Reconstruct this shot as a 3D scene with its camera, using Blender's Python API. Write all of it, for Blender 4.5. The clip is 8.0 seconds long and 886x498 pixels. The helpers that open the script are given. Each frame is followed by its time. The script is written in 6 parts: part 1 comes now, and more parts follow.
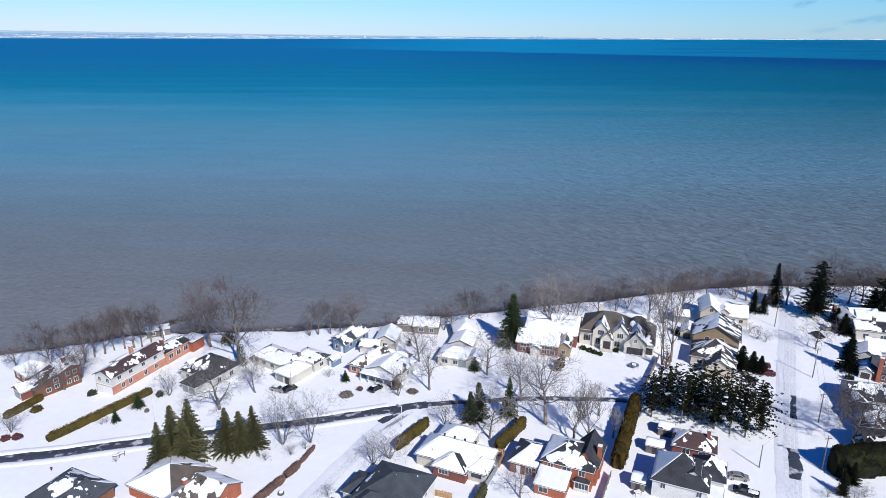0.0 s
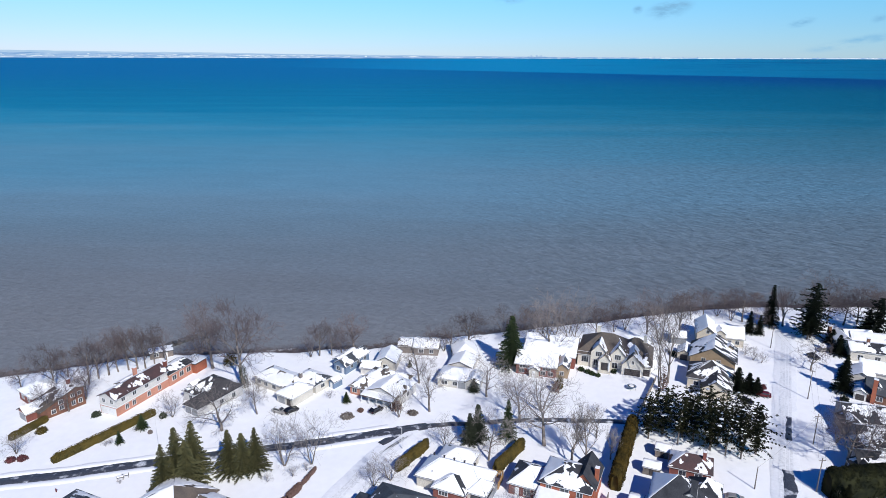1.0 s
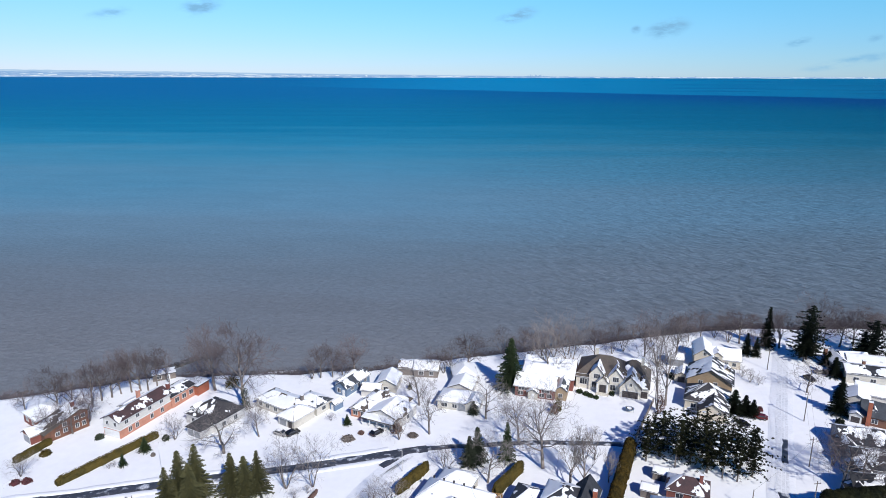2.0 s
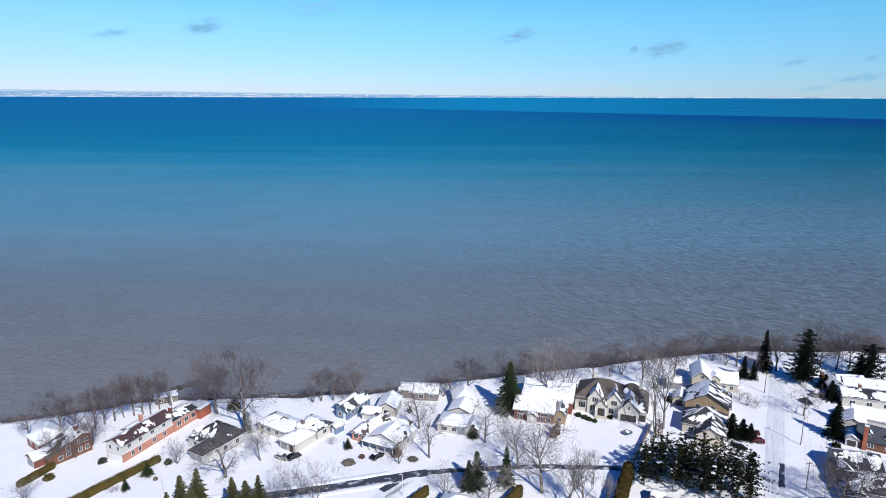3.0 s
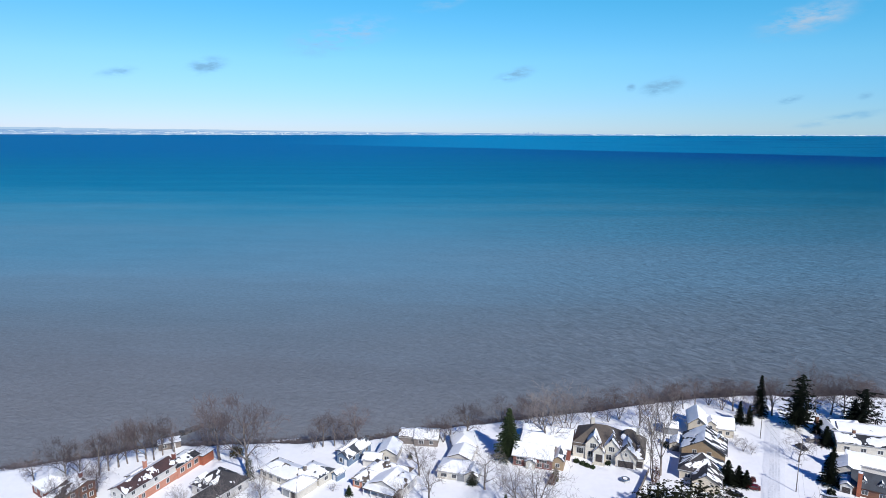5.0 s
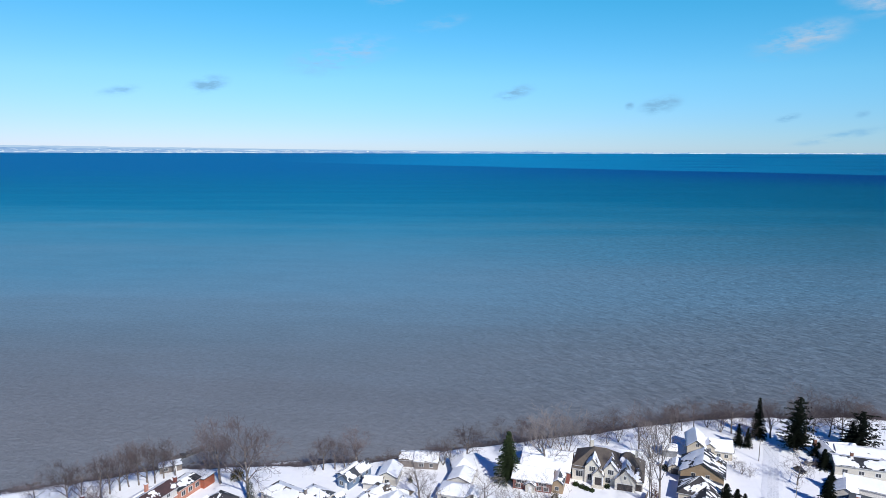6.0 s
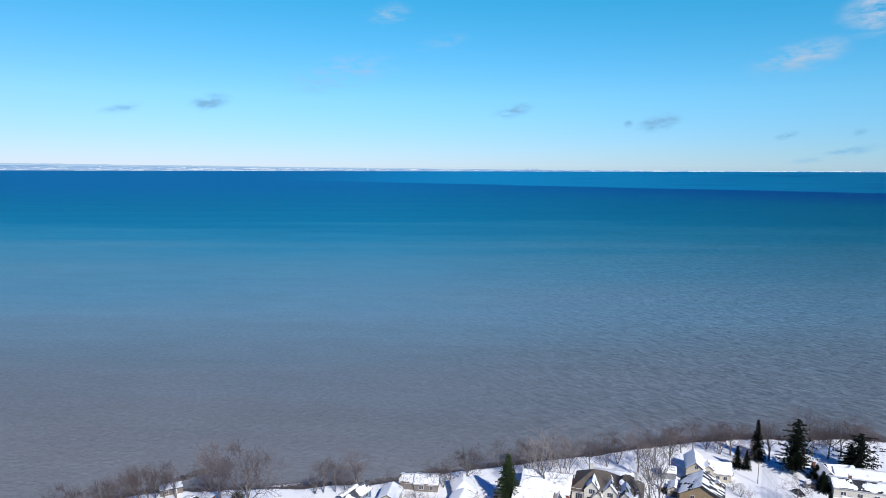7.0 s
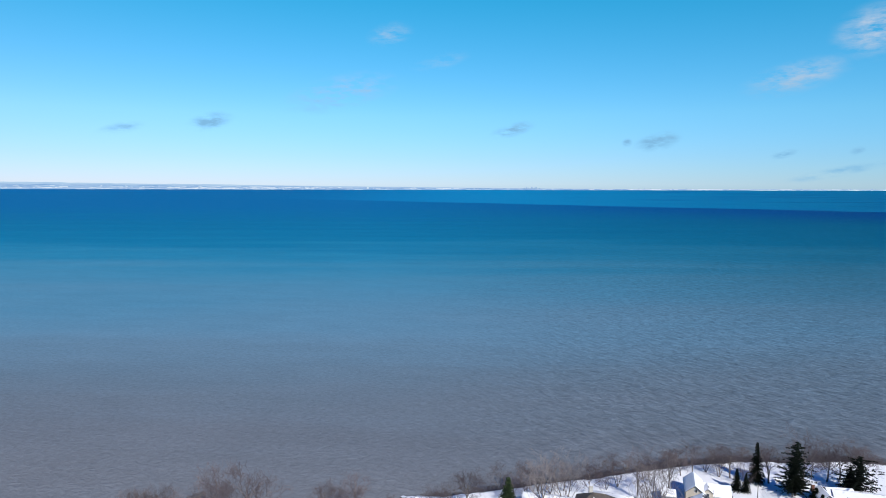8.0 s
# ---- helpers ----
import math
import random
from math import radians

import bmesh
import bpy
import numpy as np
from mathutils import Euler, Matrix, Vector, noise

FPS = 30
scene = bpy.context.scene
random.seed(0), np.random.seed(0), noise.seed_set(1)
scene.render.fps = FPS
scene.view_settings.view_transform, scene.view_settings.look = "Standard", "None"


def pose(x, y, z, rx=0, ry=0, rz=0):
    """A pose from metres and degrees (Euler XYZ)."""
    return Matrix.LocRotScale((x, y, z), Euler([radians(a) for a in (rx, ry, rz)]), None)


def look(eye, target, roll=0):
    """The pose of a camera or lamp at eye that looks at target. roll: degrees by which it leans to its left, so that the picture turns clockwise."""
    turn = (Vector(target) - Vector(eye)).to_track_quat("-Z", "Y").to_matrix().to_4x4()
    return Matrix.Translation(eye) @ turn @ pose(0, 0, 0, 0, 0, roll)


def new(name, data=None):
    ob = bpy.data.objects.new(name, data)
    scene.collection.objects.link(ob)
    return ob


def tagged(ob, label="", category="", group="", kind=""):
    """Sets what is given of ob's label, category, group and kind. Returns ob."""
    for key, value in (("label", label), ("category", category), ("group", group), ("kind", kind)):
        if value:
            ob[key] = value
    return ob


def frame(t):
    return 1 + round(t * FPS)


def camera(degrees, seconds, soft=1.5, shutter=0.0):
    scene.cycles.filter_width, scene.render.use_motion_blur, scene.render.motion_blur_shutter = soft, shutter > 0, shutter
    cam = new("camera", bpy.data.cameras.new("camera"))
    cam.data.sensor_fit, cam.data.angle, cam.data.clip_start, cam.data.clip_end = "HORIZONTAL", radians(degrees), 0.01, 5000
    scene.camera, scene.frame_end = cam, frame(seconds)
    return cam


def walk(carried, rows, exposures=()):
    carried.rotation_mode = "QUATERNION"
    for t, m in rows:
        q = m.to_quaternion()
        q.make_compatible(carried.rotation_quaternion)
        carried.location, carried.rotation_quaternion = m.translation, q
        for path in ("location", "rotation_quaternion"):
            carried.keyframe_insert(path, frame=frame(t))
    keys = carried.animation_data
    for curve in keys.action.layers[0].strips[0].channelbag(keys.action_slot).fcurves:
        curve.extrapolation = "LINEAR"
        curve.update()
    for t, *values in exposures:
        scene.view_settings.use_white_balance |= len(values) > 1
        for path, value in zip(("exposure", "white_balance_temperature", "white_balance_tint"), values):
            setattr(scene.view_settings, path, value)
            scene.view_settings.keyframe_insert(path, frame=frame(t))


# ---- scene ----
# ---- camera ----
cam = camera(68, 8.0, soft=0.7)
PATH = [
    (0, pose(0.000, 0.000, 95.000, 72.018, 0, 0.000) @ pose(0, 0, 0, 0, 0, 0.12)),
    (0.5, pose(0.042, -1.407, 96.311, 72.768, 0, 0.003) @ pose(0, 0, 0, 0, 0, 0.12)),
    (1, pose(0.075, -2.787, 97.651, 73.532, 0, 0.004) @ pose(0, 0, 0, 0, 0, 0.12)),
    (1.5, pose(0.101, -4.143, 99.015, 74.308, 0, 0.005) @ pose(0, 0, 0, 0, 0, 0.12)),
    (2.25, pose(0.124, -6.135, 101.091, 75.487, 0, 0.004) @ pose(0, 0, 0, 0, 0, 0.12)),
    (3, pose(0.132, -8.085, 103.187, 76.671, 0, 0.001) @ pose(0, 0, 0, 0, 0, 0.12)),
    (3.5, pose(0.130, -9.366, 104.585, 77.457, 0, -0.003) @ pose(0, 0, 0, 0, 0, 0.12)),
    (4, pose(0.121, -10.634, 105.978, 78.237, 0, -0.007) @ pose(0, 0, 0, 0, 0, 0.12)),
    (4.5, pose(0.107, -11.891, 107.360, 79.008, 0, -0.012) @ pose(0, 0, 0, 0, 0, 0.12)),
    (5.25, pose(0.077, -13.763, 109.397, 80.147, 0, -0.022) @ pose(0, 0, 0, 0, 0, 0.12)),
    (6, pose(0.038, -15.625, 111.376, 81.270, 0, -0.034) @ pose(0, 0, 0, 0, 0, 0.12)),
    (6.5, pose(0.007, -16.864, 112.653, 82.017, 0, -0.043) @ pose(0, 0, 0, 0, 0, 0.12)),
    (7, pose(-0.027, -18.105, 113.889, 82.771, 0, -0.053) @ pose(0, 0, 0, 0, 0, 0.12)),
    (7.5, pose(-0.064, -19.350, 115.079, 83.543, 0, -0.064) @ pose(0, 0, 0, 0, 0, 0.12)),
    (8, pose(-0.103, -20.601, 116.217, 84.348, 0, -0.076) @ pose(0, 0, 0, 0, 0, 0.12)),
]
walk(cam, PATH)

# ---- sky and sun ----
SUN_AZ, SUN_EL = -63.0, 38.0   # degrees: direction of the sun over the ground from +x, and its height


def sun_and_sky():
    world = bpy.data.worlds.new("winter_sky")
    scene.world = world
    world.use_nodes = True
    nt = world.node_tree
    N, L = nt.nodes, nt.links
    bg = N["Background"]
    sky = N.new("ShaderNodeTexSky")
    sky.sky_type = "NISHITA"
    sky.sun_disc = False
    sky.sun_elevation = radians(SUN_EL)
    sky.sun_rotation = radians(90.0 - SUN_AZ)
    sky.air_density, sky.dust_density, sky.ozone_density = 1.0, 0.0, 2.0
    sat = N.new("ShaderNodeHueSaturation")
    sat.inputs["Saturation"].default_value = 1.04
    cool = N.new("ShaderNodeMix")
    cool.data_type, cool.blend_type = "RGBA", "MULTIPLY"
    cool.inputs["Factor"].default_value = 1.0
    co = N.new("ShaderNodeTexCoord")
    sep = N.new("ShaderNodeSeparateXYZ")
    L.new(co.outputs["Generated"], sep.inputs[0])
    # clear cold air: pale at the horizon, deep blue overhead, a little deeper towards +x
    air = N.new("ShaderNodeValToRGB")
    el = air.color_ramp.elements
    while len(el) < len(SKY_TINT):
        el.new(0.5)
    for e, (pos, c) in zip(el, SKY_TINT):
        e.position, e.color = pos, (*c, 1)
    L.new(sep.outputs["Z"], air.inputs[0])
    across = N.new("ShaderNodeMapRange")
    across.inputs["From Min"].default_value, across.inputs["From Max"].default_value = -0.55, 0.55
    L.new(sep.outputs["X"], across.inputs["Value"])
    drift = N.new("ShaderNodeMix")
    drift.data_type = "RGBA"
    drift.inputs["A"].default_value, drift.inputs["B"].default_value = (*SKY_WEST, 1), (*SKY_EAST, 1)
    L.new(across.outputs[0], drift.inputs["Factor"])
    deep = N.new("ShaderNodeMix")
    deep.data_type, deep.blend_type = "RGBA", "MULTIPLY"
    deep.inputs["Factor"].default_value = 1.0
    L.new(air.outputs[0], deep.inputs["A"])
    L.new(drift.outputs["Result"], deep.inputs["B"])
    L.new(deep.outputs["Result"], cool.inputs["B"])
    L.new(sky.outputs[0], cool.inputs["A"])
    L.new(cool.outputs["Result"], sat.inputs["Color"])
    # small fair-weather clouds low over the lake
    total = None
    for (cx, cy, cz, a, b, k) in CLOUDS:
        m = N.new("ShaderNodeMapping")
        m.vector_type = "TEXTURE"
        m.inputs["Location"].default_value = (cx, cy, cz)
        m.inputs["Rotation"].default_value = (0, -0.24, 0)
        m.inputs["Scale"].default_value = (a, a / 0.6, b)
        L.new(co.outputs["Generated"], m.inputs["Vector"])
        ln = N.new("ShaderNodeVectorMath")
        ln.operation = "LENGTH"
        L.new(m.outputs[0], ln.inputs[0])
        mr = N.new("ShaderNodeMapRange")
        mr.interpolation_type = "SMOOTHSTEP"
        mr.inputs["From Min"].default_value, mr.inputs["From Max"].default_value = 1.35, 0.0
        mr.inputs["To Min"].default_value, mr.inputs["To Max"].default_value = 0.0, k
        L.new(ln.outputs["Value"], mr.inputs["Value"])
        if total is None:
            total = mr.outputs[0]
        else:
            mx = N.new("ShaderNodeMath")
            mx.operation = "MAXIMUM"
            L.new(total, mx.inputs[0])
            L.new(mr.outputs[0], mx.inputs[1])
            total = mx.outputs[0]
    st = N.new("ShaderNodeMapping")
    st.inputs["Scale"].default_value = (30, 30, 95)
    st.inputs["Rotation"].default_value = (0, 0.35, 0)
    L.new(co.outputs["Generated"], st.inputs["Vector"])
    nz = N.new("ShaderNodeTexNoise")
    nz.inputs["Scale"].default_value = 1.0
    nz.inputs["Detail"].default_value = 6.0
    nz.inputs["Roughness"].default_value = 0.6
    L.new(st.outputs[0], nz.inputs["Vector"])
    th = N.new("ShaderNodeMath")
    th.operation = "MULTIPLY_ADD"
    L.new(nz.outputs[0], th.inputs[0])
    th.inputs[1].default_value = 4.2
    th.inputs[2].default_value = -1.6
    den = N.new("ShaderNodeMath")
    den.operation = "MULTIPLY"
    den.use_clamp = True
    L.new(th.outputs[0], den.inputs[0])
    L.new(total, den.inputs[1])
    # low clouds are grey-blue, the higher ones sunlit
    lit = N.new("ShaderNodeMapRange")
    lit.inputs["From Min"].default_value, lit.inputs["From Max"].default_value = 0.10, 0.16
    L.new(sep.outputs["Z"], lit.inputs["Value"])
    cc = N.new("ShaderNodeMix")
    cc.data_type = "RGBA"
    cc.inputs["A"].default_value, cc.inputs["B"].default_value = (*CLOUD_LOW, 1), (*CLOUD_HIGH, 1)
    L.new(lit.outputs[0], cc.inputs["Factor"])
    mix = N.new("ShaderNodeMix")
    mix.data_type = "RGBA"
    L.new(den.outputs[0], mix.inputs["Factor"])
    L.new(sat.outputs[0], mix.inputs["A"])
    L.new(cc.outputs["Result"], mix.inputs["B"])
    L.new(mix.outputs["Result"], bg.inputs["Color"])
    bg.inputs["Strength"].default_value = SKY_STRENGTH
    lamp = bpy.data.lights.new("sun", "SUN")
    lamp.energy, lamp.angle, lamp.color = SUN_STRENGTH, radians(0.53), (1.0, 0.97, 0.92)
    s = new("sun", lamp)
    a, e = radians(SUN_AZ), radians(SUN_EL)
    eye = Vector((math.cos(a) * math.cos(e), math.sin(a) * math.cos(e), math.sin(e))) * 300
    s.matrix_world = look(eye, (0, 0, 0))


SUN_STRENGTH, SKY_STRENGTH = 4.85, 0.096
SKY_TINT = [(0.0, (0.55, 0.80, 1.40)), (0.04, (0.55, 0.87, 1.38)), (0.10, (0.58, 1.04, 1.36)), (0.26, (0.31, 1.22, 1.40)), (0.36, (0.12, 0.58, 1.15)), (0.60, (0.05, 0.30, 0.95))]
SKY_WEST, SKY_EAST = (1.08, 0.95, 0.96), (0.88, 0.99, 1.03)
CLOUD_LOW, CLOUD_HIGH = (2.3, 5.2, 8.0), (4.8, 6.2, 8.0)
CLOUDS = [
    (-0.3278, 0.9407, 0.0874, 0.028, 0.011, 1.27), (-0.1474, 0.9802, 0.1323, 0.075, 0.022, 0.88), (-0.076, 0.9739, 0.2141, 0.03, 0.015, 0.58),
    (0.1053, 0.9912, 0.0806, 0.03, 0.009, 1.36), (0.3073, 0.9497, 0.0609, 0.028, 0.012, 1.65), (0.4583, 0.8879, 0.0409, 0.014, 0.005, 1.75),
    (0.4599, 0.877, 0.1393, 0.052, 0.019, 1.17), (0.5335, 0.8244, 0.1893, 0.04, 0.03, 1.07), (0.5121, 0.8588, 0.0164, 0.05, 0.006, 0.88),
    (-0.4329, 0.8983, 0.0749, 0.025, 0.007, 0.78), (-0.0026, 0.9841, 0.1778, 0.04, 0.01, 0.3), (0.2678, 0.9616, 0.06, 0.007, 0.006, 1.36),
    (0.5306, 0.8465, 0.0435, 0.008, 0.005, 1.46),
]
sun_and_sky()


# ---- materials ----
def material(name, c1, c2=None, rough=0.7, metal=0.0, big=0.3, fine=6.0, bump=0.15, bump_scale=None, spec=0.5, rnd=0.0, waves=None, grain=(0.82, 1.12), cut=(0.35, 0.65)):
    """Colour c1 blotched with c2 at the size 1/big metres, finely grained, with a fine relief; rnd: each object a little different."""
    m = bpy.data.materials.new(name)
    m.use_nodes = True
    N, L = m.node_tree.nodes, m.node_tree.links
    b = N["Principled BSDF"]
    b.inputs["Roughness"].default_value = rough
    b.inputs["Metallic"].default_value = metal
    b.inputs["Specular IOR Level"].default_value = spec
    co = N.new("ShaderNodeTexCoord")
    c2 = c2 or tuple(v * 0.8 for v in c1)
    n1, n2 = N.new("ShaderNodeTexNoise"), N.new("ShaderNodeTexNoise")
    n1.inputs["Scale"].default_value, n1.inputs["Detail"].default_value = big, 4
    n2.inputs["Scale"].default_value, n2.inputs["Detail"].default_value = fine, 3
    for n in (n1, n2):
        L.new(co.outputs["Object"], n.inputs["Vector"])
    r = N.new("ShaderNodeMapRange")
    r.inputs["From Min"].default_value, r.inputs["From Max"].default_value = cut
    L.new(n1.outputs[0], r.inputs["Value"])
    mix = N.new("ShaderNodeMix")
    mix.data_type = "RGBA"
    mix.inputs["A"].default_value, mix.inputs["B"].default_value = (*c1, 1), (*c2, 1)
    L.new(r.outputs[0], mix.inputs["Factor"])
    g = N.new("ShaderNodeMapRange")
    g.inputs["From Min"].default_value, g.inputs["From Max"].default_value = 0.3, 0.7
    g.inputs["To Min"].default_value, g.inputs["To Max"].default_value = grain
    L.new(n2.outputs[0], g.inputs["Value"])
    mul = N.new("ShaderNodeMix")
    mul.data_type, mul.blend_type = "RGBA", "MULTIPLY"
    mul.inputs["Factor"].default_value = 1.0
    L.new(mix.outputs["Result"], mul.inputs["A"])
    L.new(g.outputs[0], mul.inputs["B"])
    out = mul.outputs["Result"]
    if rnd:
        oi = N.new("ShaderNodeObjectInfo")
        hs = N.new("ShaderNodeHueSaturation")
        rr = N.new("ShaderNodeMapRange")
        rr.inputs["To Min"].default_value, rr.inputs["To Max"].default_value = 1 - rnd, 1 + rnd
        L.new(oi.outputs["Random"], rr.inputs["Value"])
        L.new(rr.outputs[0], hs.inputs["Value"])
        L.new(out, hs.inputs["Color"])
        out = hs.outputs[0]
    L.new(out, b.inputs["Base Color"])
    if bump:
        n3 = N.new("ShaderNodeTexNoise")
        n3.inputs["Scale"].default_value, n3.inputs["Detail"].default_value = bump_scale or fine, 4
        L.new(co.outputs["Object"], n3.inputs["Vector"])
        bp = N.new("ShaderNodeBump")
        bp.inputs["Strength"].default_value, bp.inputs["Distance"].default_value = bump, 0.3
        height = n3.outputs[0]
        if waves:
            w = N.new("ShaderNodeTexWave")
            w.bands_direction = waves[0]
            w.inputs["Scale"].default_value = waves[1]
            w.inputs["Distortion"].default_value = 0.4
            L.new(co.outputs["Object"], w.inputs["Vector"])
            ad = N.new("ShaderNodeMath")
            ad.operation = "MULTIPLY_ADD"
            L.new(w.outputs[0], ad.inputs[0])
            ad.inputs[1].default_value = 0.25
            L.new(height, ad.inputs[2])
            height = ad.outputs[0]
        L.new(height, bp.inputs["Height"])
        L.new(bp.outputs[0], b.inputs["Normal"])
    return m


SNOW = material("snow", (0.90, 0.91, 0.92), (0.86, 0.87, 0.89), 0.6, big=0.08, fine=0.5, bump=0.05, bump_scale=0.6, grain=(0.97, 1.02))
ROOF_SNOW = material("roof_snow", (0.87, 0.88, 0.89), (0.82, 0.83, 0.85), 0.6, big=0.25, fine=0.8, bump=0.08, bump_scale=1.5, grain=(0.96, 1.03))
PACKED = material("packed_snow", (0.87, 0.88, 0.90), (0.78, 0.80, 0.83), 0.5, big=0.10, fine=1.2, bump=0.08, bump_scale=1.2, grain=(0.94, 1.04))
ASPHALT = material("wet_asphalt", (0.055, 0.06, 0.075), (0.50, 0.52, 0.56), 0.45, big=0.38, fine=2.0, bump=0.1, grain=(0.6, 1.35), cut=(0.55, 0.66))
EARTH = material("bluff_earth", (0.075, 0.072, 0.074), (0.045, 0.044, 0.05), 0.9, big=0.2, fine=1.5, bump=0.6, bump_scale=0.8)
ROCK = material("shore_rock", (0.12, 0.11, 0.11), (0.06, 0.06, 0.065), 0.85, big=0.5, fine=2.0, bump=0.5, rnd=0.3)
ICE = material("shore_ice", (0.80, 0.82, 0.85), (0.55, 0.58, 0.62), 0.4, big=0.3, fine=1.5, bump=0.4)
BRICK_RED = material("brick_red", (0.22, 0.072, 0.055), (0.16, 0.055, 0.045), 0.85, big=0.6, fine=7, bump=0.2, waves=("Z", 4.0))
BRICK_ORANGE = material("brick_orange", (0.38, 0.115, 0.06), (0.30, 0.09, 0.05), 0.85, big=0.6, fine=7, bump=0.2, waves=("Z", 4.0))
BRICK_SALMON = material("brick_salmon", (0.50, 0.235, 0.165), (0.42, 0.19, 0.13), 0.85, big=0.6, fine=7, bump=0.2, waves=("Z", 4.0))
BRICK_BROWN = material("brick_brown", (0.19, 0.085, 0.05), (0.12, 0.055, 0.04), 0.85, big=0.6, fine=7, bump=0.2, waves=("Z", 4.0))
WHITE_WALL = material("white_siding", (0.60, 0.58, 0.55), (0.54, 0.52, 0.50), 0.6, big=0.4, fine=4, bump=0.04, waves=("Z", 2.5))
CREAM_WALL = material("cream_siding", (0.56, 0.53, 0.47), (0.48, 0.45, 0.40), 0.65, big=0.4, fine=4, bump=0.12, waves=("Z", 2.5))
STONE_WALL = material("cream_stone", (0.66, 0.62, 0.54), (0.57, 0.53, 0.46), 0.8, big=1.2, fine=5, bump=0.25)
BEIGE_WALL = material("beige_stucco", (0.56, 0.50, 0.41), (0.49, 0.44, 0.36), 0.8, big=0.4, fine=4, bump=0.1)
TAN_WALL = material("tan_siding", (0.33, 0.24, 0.15), (0.27, 0.195, 0.125), 0.7, big=0.4, fine=4, bump=0.12, waves=("Z", 2.5))
BLUE_WALL = material("blue_siding", (0.16, 0.23, 0.33), (0.13, 0.19, 0.28), 0.6, big=0.4, fine=4, bump=0.12, waves=("Z", 2.5))
GREY_WALL = material("grey_siding", (0.30, 0.31, 0.33), (0.24, 0.25, 0.27), 0.6, big=0.4, fine=4, bump=0.12, waves=("Z", 2.5))
SHINGLE_BLACK = material("black_shingle", (0.030, 0.032, 0.038), (0.05, 0.052, 0.06), 0.8, big=0.5, fine=5, bump=0.25, waves=("Z", 3.0), spec=0.25)
SHINGLE_SLATE = material("slate_shingle", (0.075, 0.085, 0.10), (0.055, 0.06, 0.07), 0.75, big=0.5, fine=5, bump=0.25, waves=("Z", 3.0), spec=0.25)
SHINGLE_BROWN = material("brown_shingle", (0.13, 0.105, 0.085), (0.09, 0.075, 0.065), 0.8, big=0.5, fine=5, bump=0.25, waves=("Z", 3.0))
SHINGLE_CHARCOAL = material("charcoal_shingle", (0.065, 0.062, 0.066), (0.045, 0.043, 0.048), 0.8, big=0.5, fine=5, bump=0.25, waves=("Z", 3.0), spec=0.25)
SHINGLE_MAROON = material("maroon_shingle", (0.085, 0.045, 0.045), (0.055, 0.036, 0.038), 0.8, big=0.5, fine=5, bump=0.25, waves=("Z", 3.0))
TRIM = material("white_trim", (0.74, 0.74, 0.74), (0.66, 0.66, 0.66), 0.45, big=1.0, fine=8, bump=0.05)
DARK_TRIM = material("dark_trim", (0.06, 0.05, 0.05), None, 0.5, big=1.0, fine=8, bump=0.05)
GLASS = material("window_glass", (0.03, 0.035, 0.045), (0.05, 0.055, 0.065), 0.08, big=0.8, fine=1.0, bump=0.0, spec=0.7)
WOOD = material("tan_wood", (0.42, 0.25, 0.11), (0.32, 0.18, 0.08), 0.7, big=1.0, fine=6, bump=0.2, rnd=0.1)
OLD_WOOD = material("weathered_wood", (0.20, 0.17, 0.15), (0.14, 0.12, 0.11), 0.8, big=1.0, fine=6, bump=0.2, rnd=0.1)
TWIG_DARK = material("dark_bare_twigs", (0.155, 0.125, 0.124), (0.105, 0.086, 0.090), 0.9, big=0.6, fine=5, bump=0.0, rnd=0.25, spec=0.1)
BARK = material("grey_bark", (0.21, 0.18, 0.16), (0.14, 0.12, 0.11), 0.9, big=1.5, fine=8, bump=0.4, rnd=0.2)
BRUSH = material("bluff_brush", (0.17, 0.14, 0.145), (0.10, 0.09, 0.10), 0.9, big=0.3, fine=4, bump=0.0, spec=0.1)
TWIG = material("bare_twigs", (0.25, 0.22, 0.205), (0.185, 0.162, 0.155), 0.9, big=0.6, fine=5, bump=0.0, rnd=0.25, spec=0.1)
NEEDLE = material("spruce_needles", (0.045, 0.065, 0.028), (0.028, 0.042, 0.022), 0.8, big=0.8, fine=5, bump=0.0, rnd=0.3, spec=0.1)
NEEDLE_DARK = material("dark_pine_needles", (0.010, 0.014, 0.008), (0.006, 0.009, 0.006), 0.8, big=0.8, fine=5, bump=0.0, rnd=0.3, spec=0.1)
NEEDLE_GROVE = material("grove_pine_needles", (0.020, 0.021, 0.008), (0.005, 0.007, 0.004), 0.8, big=0.5, fine=4, bump=0.0, rnd=0.35, spec=0.1)
NEEDLE_OLIVE = material("olive_spruce_needles", (0.095, 0.090, 0.042), (0.055, 0.058, 0.030), 0.8, big=0.8, fine=5, bump=0.0, rnd=0.15, spec=0.1)
HEDGE = material("cedar_hedge", (0.098, 0.072, 0.020), (0.062, 0.052, 0.018), 0.85, big=0.5, fine=5, bump=0.0, rnd=0.1, spec=0.1)
HEDGE_DARK = material("dark_cedar_hedge", (0.075, 0.050, 0.012), (0.030, 0.024, 0.008), 0.85, big=0.5, fine=5, bump=0.0, rnd=0.1, spec=0.1)
HEDGE_BROWN = material("bare_hedge", (0.16, 0.10, 0.085), (0.12, 0.075, 0.065), 0.9, big=0.5, fine=5, bump=0.0, spec=0.1)
SHRUB_RED = material("reddish_shrub", (0.13, 0.035, 0.04), (0.08, 0.03, 0.035), 0.9, big=0.8, fine=5, bump=0.0)
IVY = material("ivy_leaves", (0.055, 0.065, 0.045), (0.035, 0.045, 0.03), 0.8, big=0.8, fine=5, bump=0.0, spec=0.1)
